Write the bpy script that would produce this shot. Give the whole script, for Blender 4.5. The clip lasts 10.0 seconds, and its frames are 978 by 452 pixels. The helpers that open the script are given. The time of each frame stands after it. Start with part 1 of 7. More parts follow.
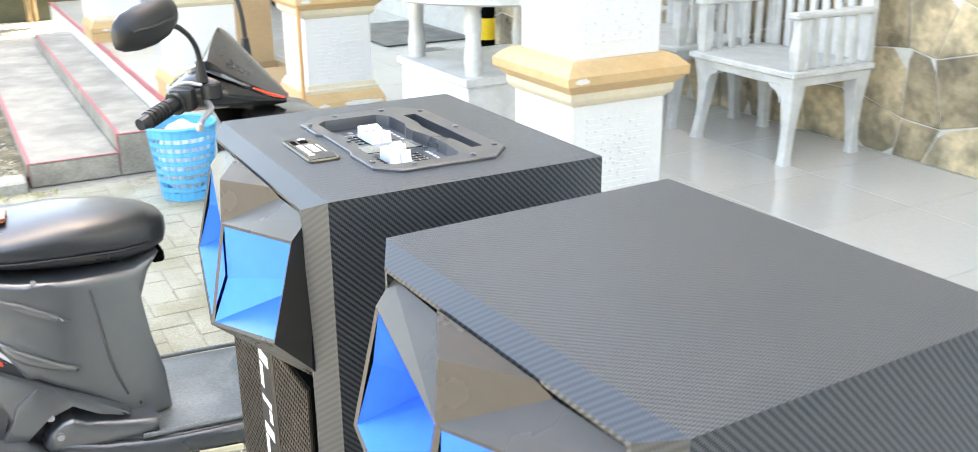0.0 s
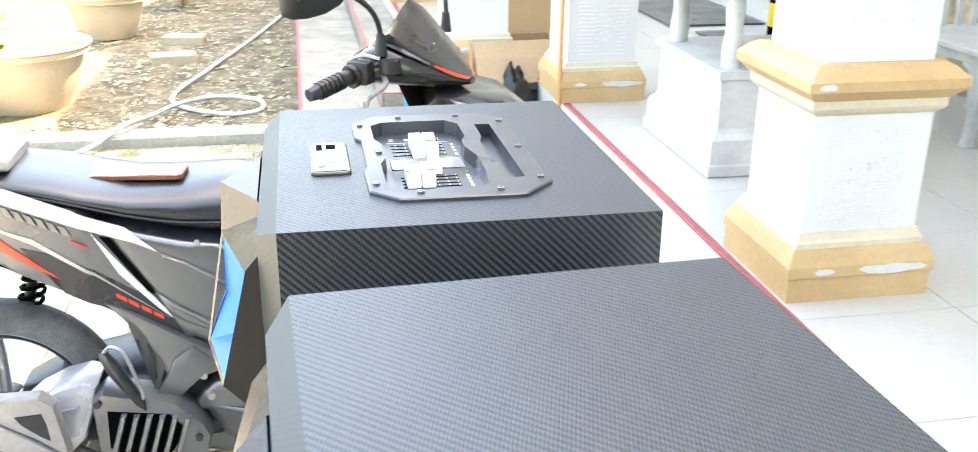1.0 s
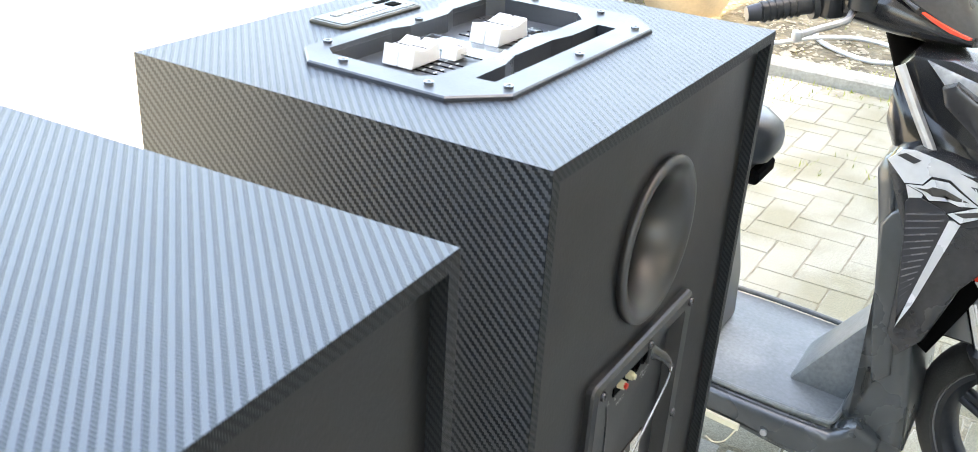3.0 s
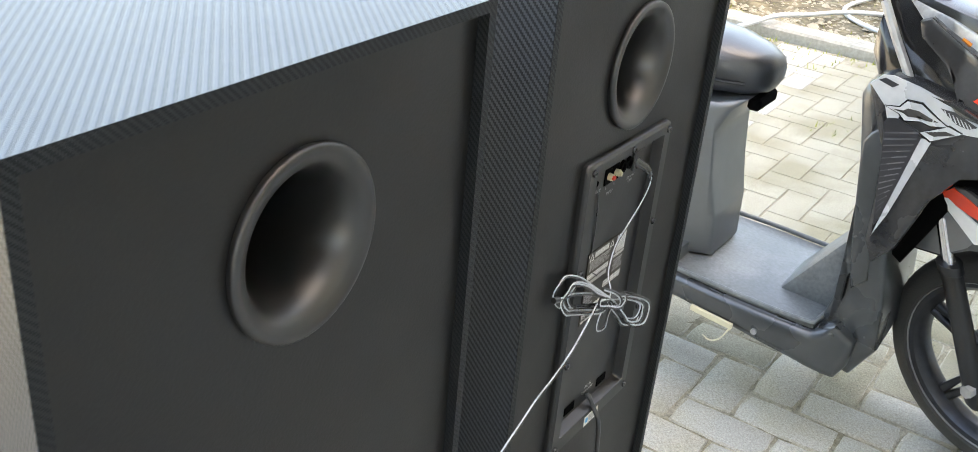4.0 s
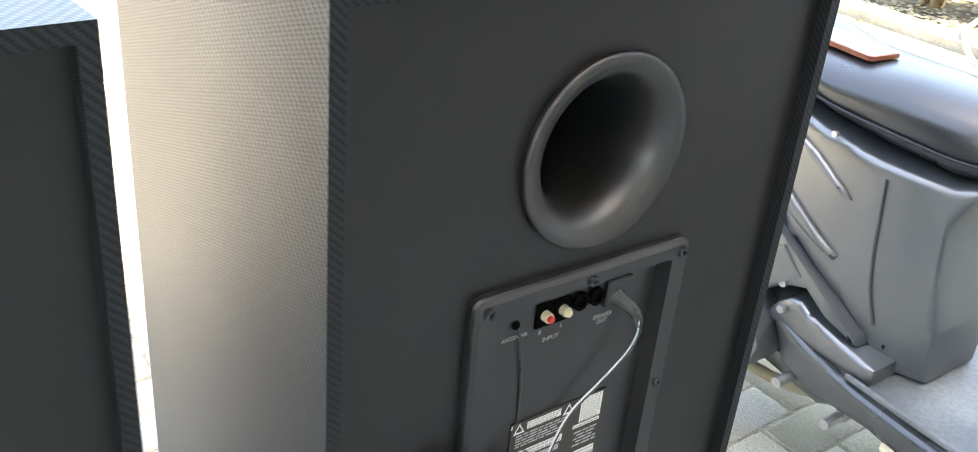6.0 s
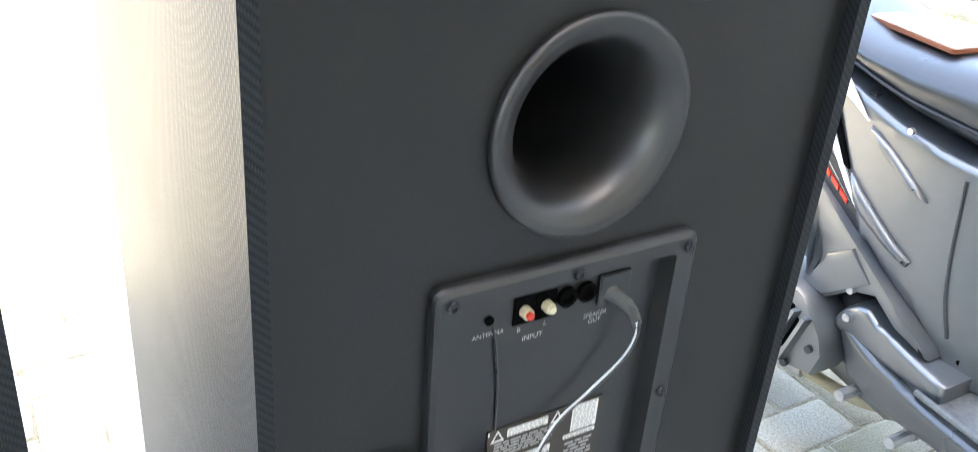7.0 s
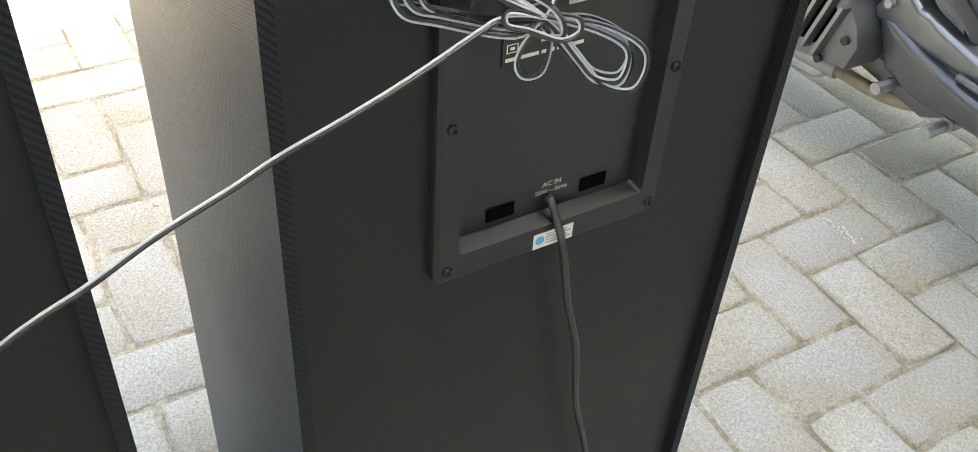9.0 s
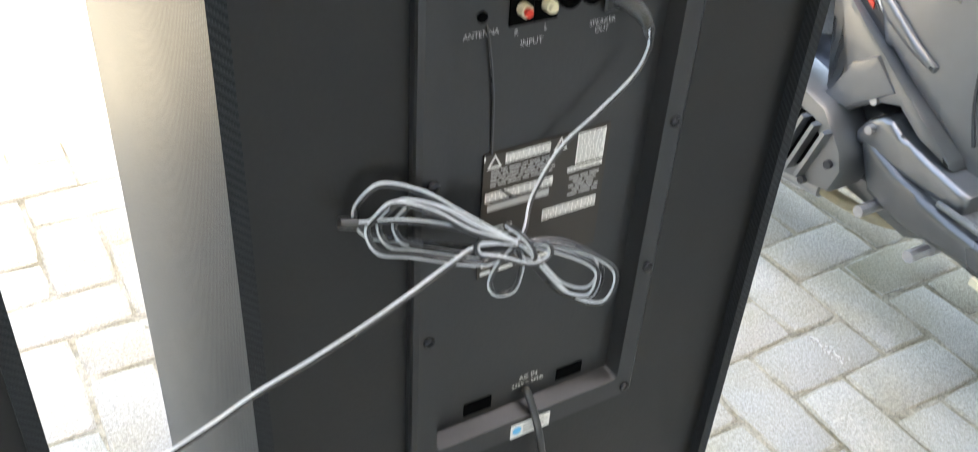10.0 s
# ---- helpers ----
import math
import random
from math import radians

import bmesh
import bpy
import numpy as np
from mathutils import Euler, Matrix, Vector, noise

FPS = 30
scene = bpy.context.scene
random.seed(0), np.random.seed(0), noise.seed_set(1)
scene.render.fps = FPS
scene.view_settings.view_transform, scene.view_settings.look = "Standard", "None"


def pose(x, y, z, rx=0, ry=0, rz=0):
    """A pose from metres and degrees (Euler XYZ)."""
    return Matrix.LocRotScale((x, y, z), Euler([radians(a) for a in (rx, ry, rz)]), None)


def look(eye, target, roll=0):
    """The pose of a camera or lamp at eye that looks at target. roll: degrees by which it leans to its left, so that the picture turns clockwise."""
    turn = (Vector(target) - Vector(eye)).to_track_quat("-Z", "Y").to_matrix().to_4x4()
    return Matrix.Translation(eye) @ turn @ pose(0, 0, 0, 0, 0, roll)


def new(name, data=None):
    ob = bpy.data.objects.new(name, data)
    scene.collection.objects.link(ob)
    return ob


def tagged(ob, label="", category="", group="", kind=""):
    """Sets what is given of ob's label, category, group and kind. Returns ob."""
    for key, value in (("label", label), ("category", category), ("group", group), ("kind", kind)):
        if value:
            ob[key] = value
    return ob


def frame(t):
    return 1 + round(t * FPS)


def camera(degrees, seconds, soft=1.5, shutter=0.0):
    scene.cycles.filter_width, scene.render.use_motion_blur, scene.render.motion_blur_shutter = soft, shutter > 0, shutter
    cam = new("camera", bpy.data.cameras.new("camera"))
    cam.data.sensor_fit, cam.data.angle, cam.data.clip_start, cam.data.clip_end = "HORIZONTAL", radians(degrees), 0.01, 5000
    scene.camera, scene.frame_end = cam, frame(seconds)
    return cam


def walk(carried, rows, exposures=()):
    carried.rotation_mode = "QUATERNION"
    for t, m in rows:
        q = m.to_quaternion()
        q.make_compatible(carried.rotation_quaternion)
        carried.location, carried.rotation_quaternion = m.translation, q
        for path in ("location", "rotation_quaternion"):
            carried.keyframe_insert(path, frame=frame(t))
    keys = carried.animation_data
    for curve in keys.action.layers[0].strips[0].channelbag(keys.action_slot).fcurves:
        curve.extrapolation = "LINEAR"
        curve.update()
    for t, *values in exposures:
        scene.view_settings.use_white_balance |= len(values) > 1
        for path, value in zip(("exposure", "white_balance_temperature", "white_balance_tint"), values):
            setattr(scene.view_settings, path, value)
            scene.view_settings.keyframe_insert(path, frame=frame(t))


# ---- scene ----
cam = camera(52.4, 10.0, soft=0.8, shutter=0.25)
PATH = [
    (0, (-0.6158, -0.8602, 1.4966), (-0.1617, -0.0355, 1.1594), -0.56),
    (0.5, (-0.4310, -0.8509, 1.5080), (-0.1299, 0.0379, 1.1624), 1.64),
    (0.8, (-0.3461, -0.7949, 1.4917), (-0.1165, 0.1115, 1.1370), 1.05),
    (1, (-0.2888, -0.7378, 1.4874), (-0.1138, 0.1778, 1.1253), 0.54),
    (1.2, (-0.2250, -0.6421, 1.4797), (-0.1213, 0.2773, 1.1001), 0.69),
    (1.5, (-0.1496, -0.5183, 1.4675), (-0.1505, 0.3962, 1.0630), 0.09),
    (1.8, (-0.0894, -0.4417, 1.4484), (-0.2077, 0.4549, 1.0216), -2.04),
    (2, (-0.0367, -0.4131, 1.4289), (-0.2464, 0.4655, 0.9998), -1.37),
    (2.2, (0.0347, -0.3983, 1.4254), (-0.2671, 0.4502, 0.9907), 0.21),
    (3.3, (0.2622, -0.4722, 1.3889), (-0.2030, 0.2965, 0.9500), 4.09),
    (3.5, (0.2992, -0.5293, 1.3867), (-0.1713, 0.2330, 0.9422), 4.37),
    (4, (0.3795, -0.6734, 1.3721), (-0.0944, 0.0800, 0.9161), 5.46),
    (4.5, (0.4254, -0.7371, 1.3718), (-0.0557, 0.0099, 0.9129), 5.50),
    (5, (0.4180, -0.6487, 1.3730), (-0.0774, 0.0866, 0.9105), 5.68),
    (5.2, (0.4159, -0.5522, 1.3719), (-0.1241, 0.1450, 0.9005), 4.73),
    (5.5, (0.3912, -0.4102, 1.3377), (-0.2116, 0.2376, 0.8719), 5.60),
    (5.7, (0.3868, -0.3127, 1.3222), (-0.2575, 0.2930, 0.8551), 5.71),
    (6.8, (0.3883, -0.1140, 1.3159), (-0.3535, 0.3606, 0.8422), 4.84),
    (7, (0.3763, -0.1169, 1.2852), (-0.3606, 0.3596, 0.8057), 4.78),
    (7.5, (0.3896, -0.1058, 1.2143), (-0.3368, 0.3536, 0.7030), 4.06),
    (8, (0.4061, -0.1049, 1.1520), (-0.2879, 0.3375, 0.5841), 3.90),
    (8.5, (0.4124, -0.1214, 1.1079), (-0.2339, 0.2964, 0.4694), 4.18),
    (9, (0.4064, -0.1253, 1.1051), (-0.2305, 0.2866, 0.4534), 4.17),
    (9.5, (0.3959, -0.1071, 1.1179), (-0.2397, 0.3036, 0.4642), 4.25),
    (10, (0.3801, -0.0994, 1.1805), (-0.2974, 0.3354, 0.5871), 4.05),
]

walk(cam, [(t, look(e, g, r)) for t, e, g, r in PATH],
     exposures=[(0.0, 3.55, 8700, 10), (1.2, 3.65, 8700, 10), (2.2, 3.65, 8500, 10), (3.3, 3.62, 8500, 10), (4.5, 3.25, 8900, 10), (5.5, 3.38, 8700, 10),
                (6.8, 3.95, 7600, 10), (7.5, 3.85, 7600, 10), (8.0, 3.55, 8300, 10), (8.5, 3.25, 9000, 10), (9.1, 3.22, 9000, 10), (9.5, 3.28, 8800, 10), (10.0, 3.58, 8300, 10)])


# ---------------------------------------------------------------- world, sun
SUN_DIR = Vector((0.615, 0.10, 1.0)).normalized()      # towards the sun, behind the house
world = bpy.data.worlds.new("sky")
scene.world = world
world.use_nodes = True
_n = world.node_tree.nodes
_bg = _n["Background"]
_sky = _n.new("ShaderNodeTexSky")
_sky.sky_type = 'NISHITA'
_sky.sun_disc = False
_sky.sun_elevation = math.asin(SUN_DIR.z)
_sky.sun_rotation = math.atan2(SUN_DIR.x, SUN_DIR.y)
_sky.air_density, _sky.dust_density = 1.0, 2.4
_bg.inputs["Strength"].default_value = 0.15
world.node_tree.links.new(_sky.outputs[0], _bg.inputs["Color"])
sun = new("sun", bpy.data.lights.new("sun", 'SUN'))
sun.data.energy, sun.data.angle, sun.data.color = 2.1, radians(0.6), (1.0, 0.95, 0.86)
sun.matrix_world = look((0, 0, 8), Vector((0, 0, 8)) - SUN_DIR)


# ---------------------------------------------------------------- materials
def mat(name, col, rough=0.5, metal=0.0, vary=0.12, scale=8.0, bump=0.0, fine=60.0, spec=0.5, coat=0.0, col2=None, mixscale=3.0, rand=0.0, world=False, ior=1.5):
    """Painted, moulded or mineral surface: a base colour broken up at two scales, worn gloss and a fine relief."""
    m = bpy.data.materials.new(name)
    m.use_nodes = True
    nt = m.node_tree
    b = nt.nodes["Principled BSDF"]
    # pieces of one surface share its stains, so theirs are laid out by place
    at = nt.nodes.new("ShaderNodeNewGeometry").outputs["Position"] if world else nt.nodes.new("ShaderNodeTexCoord").outputs["Object"]
    big = nt.nodes.new("ShaderNodeTexNoise")
    big.inputs["Scale"].default_value, big.inputs["Detail"].default_value = scale, 5
    small = nt.nodes.new("ShaderNodeTexNoise")
    small.inputs["Scale"].default_value, small.inputs["Detail"].default_value = fine, 4
    for t in (big, small):
        nt.links.new(at, t.inputs["Vector"])
    add = nt.nodes.new("ShaderNodeMath")
    add.operation = 'ADD'
    nt.links.new(big.outputs["Fac"], add.inputs[0])
    nt.links.new(small.outputs["Fac"], add.inputs[1])
    ramp = nt.nodes.new("ShaderNodeMapRange")
    ramp.inputs["From Min"].default_value, ramp.inputs["From Max"].default_value = 0.6, 1.4
    ramp.inputs["To Min"].default_value, ramp.inputs["To Max"].default_value = 1 - vary, 1 + vary
    nt.links.new(add.outputs[0], ramp.inputs["Value"])
    src = nt.nodes.new("ShaderNodeMix")
    src.data_type = 'RGBA'
    src.inputs["A"].default_value = (*col, 1)
    src.inputs["B"].default_value = (*(col2 or col), 1)
    if col2:
        mid = nt.nodes.new("ShaderNodeTexNoise")
        mid.inputs["Scale"].default_value, mid.inputs["Detail"].default_value = mixscale, 6
        nt.links.new(at, mid.inputs["Vector"])
        st = nt.nodes.new("ShaderNodeMapRange")
        st.inputs["From Min"].default_value, st.inputs["From Max"].default_value = 0.42, 0.62
        nt.links.new(mid.outputs["Fac"], st.inputs["Value"])
        nt.links.new(st.outputs["Result"], src.inputs["Factor"])
    mul = nt.nodes.new("ShaderNodeVectorMath")
    mul.operation = 'SCALE'
    nt.links.new(src.outputs["Result"], mul.inputs[0])
    if rand:
        oi = nt.nodes.new("ShaderNodeObjectInfo")
        rr = nt.nodes.new("ShaderNodeMapRange")
        rr.inputs["To Min"].default_value, rr.inputs["To Max"].default_value = 1 - rand, 1 + rand
        nt.links.new(oi.outputs["Random"], rr.inputs["Value"])
        mm = nt.nodes.new("ShaderNodeMath")
        mm.operation = 'MULTIPLY'
        nt.links.new(rr.outputs["Result"], mm.inputs[0])
        nt.links.new(ramp.outputs["Result"], mm.inputs[1])
        nt.links.new(mm.outputs[0], mul.inputs["Scale"])
    else:
        nt.links.new(ramp.outputs["Result"], mul.inputs["Scale"])
    nt.links.new(mul.outputs["Vector"], b.inputs["Base Color"])
    rg = nt.nodes.new("ShaderNodeMapRange")
    rg.inputs["From Min"].default_value, rg.inputs["From Max"].default_value = 0.3, 0.7
    rg.inputs["To Min"].default_value, rg.inputs["To Max"].default_value = max(0.02, rough - 0.08), min(1, rough + 0.08)
    nt.links.new(big.outputs["Fac"], rg.inputs["Value"])
    nt.links.new(rg.outputs["Result"], b.inputs["Roughness"])
    b.inputs["Metallic"].default_value = metal
    b.inputs["Specular IOR Level"].default_value = spec
    b.inputs["IOR"].default_value = ior
    b.inputs["Coat Weight"].default_value = coat
    b.inputs["Coat Roughness"].default_value = 0.08
    if bump:
        bp = nt.nodes.new("ShaderNodeBump")
        bp.inputs["Strength"].default_value, bp.inputs["Distance"].default_value = 1.0, bump
        nt.links.new(small.outputs["Fac"], bp.inputs["Height"])
        nt.links.new(bp.outputs["Normal"], b.inputs["Normal"])
    return m


def carbon(name, tow=0.0018, lo=(0.0050, 0.0056, 0.0068), hi=(0.043, 0.048, 0.057), rough=0.36, spec=0.74, relief=0.68, sheen=0.54):
    """Carbon-look vinyl film: 2 x 2 twill with its own relief, laid out in metres by the UVs."""
    m = bpy.data.materials.new(name)
    m.use_nodes = True
    nt = m.node_tree
    b = nt.nodes["Principled BSDF"]
    uv = nt.nodes.new("ShaderNodeUVMap")
    sep = nt.nodes.new("ShaderNodeSeparateXYZ")
    nt.links.new(uv.outputs[0], sep.inputs[0])

    def op(kind, a, c=None):
        n = nt.nodes.new("ShaderNodeMath")
        n.operation = kind
        for i, v in enumerate((a, c)):
            if v is None:
                continue
            if isinstance(v, (int, float)):
                n.inputs[i].default_value = v
            else:
                nt.links.new(v, n.inputs[i])
        return n.outputs[0]

    u, v = op('DIVIDE', sep.outputs[0], tow), op('DIVIDE', sep.outputs[1], tow)
    s = op('ADD', op('FLOOR', u), op('FLOOR', v))
    over = op('LESS_THAN', op('MODULO', op('ADD', s, 4000), 4.0), 1.5)
    fu, fv = op('FRACT', u), op('FRACT', v)
    hu = op('MULTIPLY', fu, op('SUBTRACT', 1.0, fu))
    hv = op('MULTIPLY', fv, op('SUBTRACT', 1.0, fv))
    hgt = op('ADD', op('MULTIPLY', op('MULTIPLY', over, hu), 3.5), op('MULTIPLY', op('MULTIPLY', op('SUBTRACT', 1.0, over), hv), 4.0))
    tc = nt.nodes.new("ShaderNodeTexCoord")
    nz = nt.nodes.new("ShaderNodeTexNoise")
    nz.inputs["Scale"].default_value, nz.inputs["Detail"].default_value = 6, 6
    nt.links.new(tc.outputs["Object"], nz.inputs["Vector"])
    mix = nt.nodes.new("ShaderNodeMix")
    mix.data_type = 'RGBA'
    mix.inputs["A"].default_value, mix.inputs["B"].default_value = (*lo, 1), (*hi, 1)
    nt.links.new(over, mix.inputs["Factor"])
    nt.links.new(mix.outputs["Result"], b.inputs["Base Color"])
    rg = nt.nodes.new("ShaderNodeMapRange")
    rg.inputs["To Min"].default_value, rg.inputs["To Max"].default_value = rough - 0.05, rough + 0.07
    nt.links.new(nz.outputs["Fac"], rg.inputs["Value"])
    rgo = op('ADD', rg.outputs["Result"], op('MULTIPLY', over, 0.08))
    nt.links.new(rgo, b.inputs["Roughness"])
    b.inputs["Specular Tint"].default_value = (0.80, 0.91, 1.0, 1)
    nt.links.new(op('ADD', op('MULTIPLY', over, spec * sheen), spec), b.inputs["Specular IOR Level"])
    bp = nt.nodes.new("ShaderNodeBump")
    bp.inputs["Strength"].default_value, bp.inputs["Distance"].default_value = relief, 0.0002
    nt.links.new(hgt, bp.inputs["Height"])
    nt.links.new(bp.outputs["Normal"], b.inputs["Normal"])
    return m


def glass(name, col=(0.9, 0.93, 0.92), rough=0.05):
    m = bpy.data.materials.new(name)
    m.use_nodes = True
    b = m.node_tree.nodes["Principled BSDF"]
    b.inputs["Base Color"].default_value = (*col, 1)
    b.inputs["Transmission Weight"].default_value = 1.0
    b.inputs["Roughness"].default_value = rough
    b.inputs["IOR"].default_value = 1.45
    return m


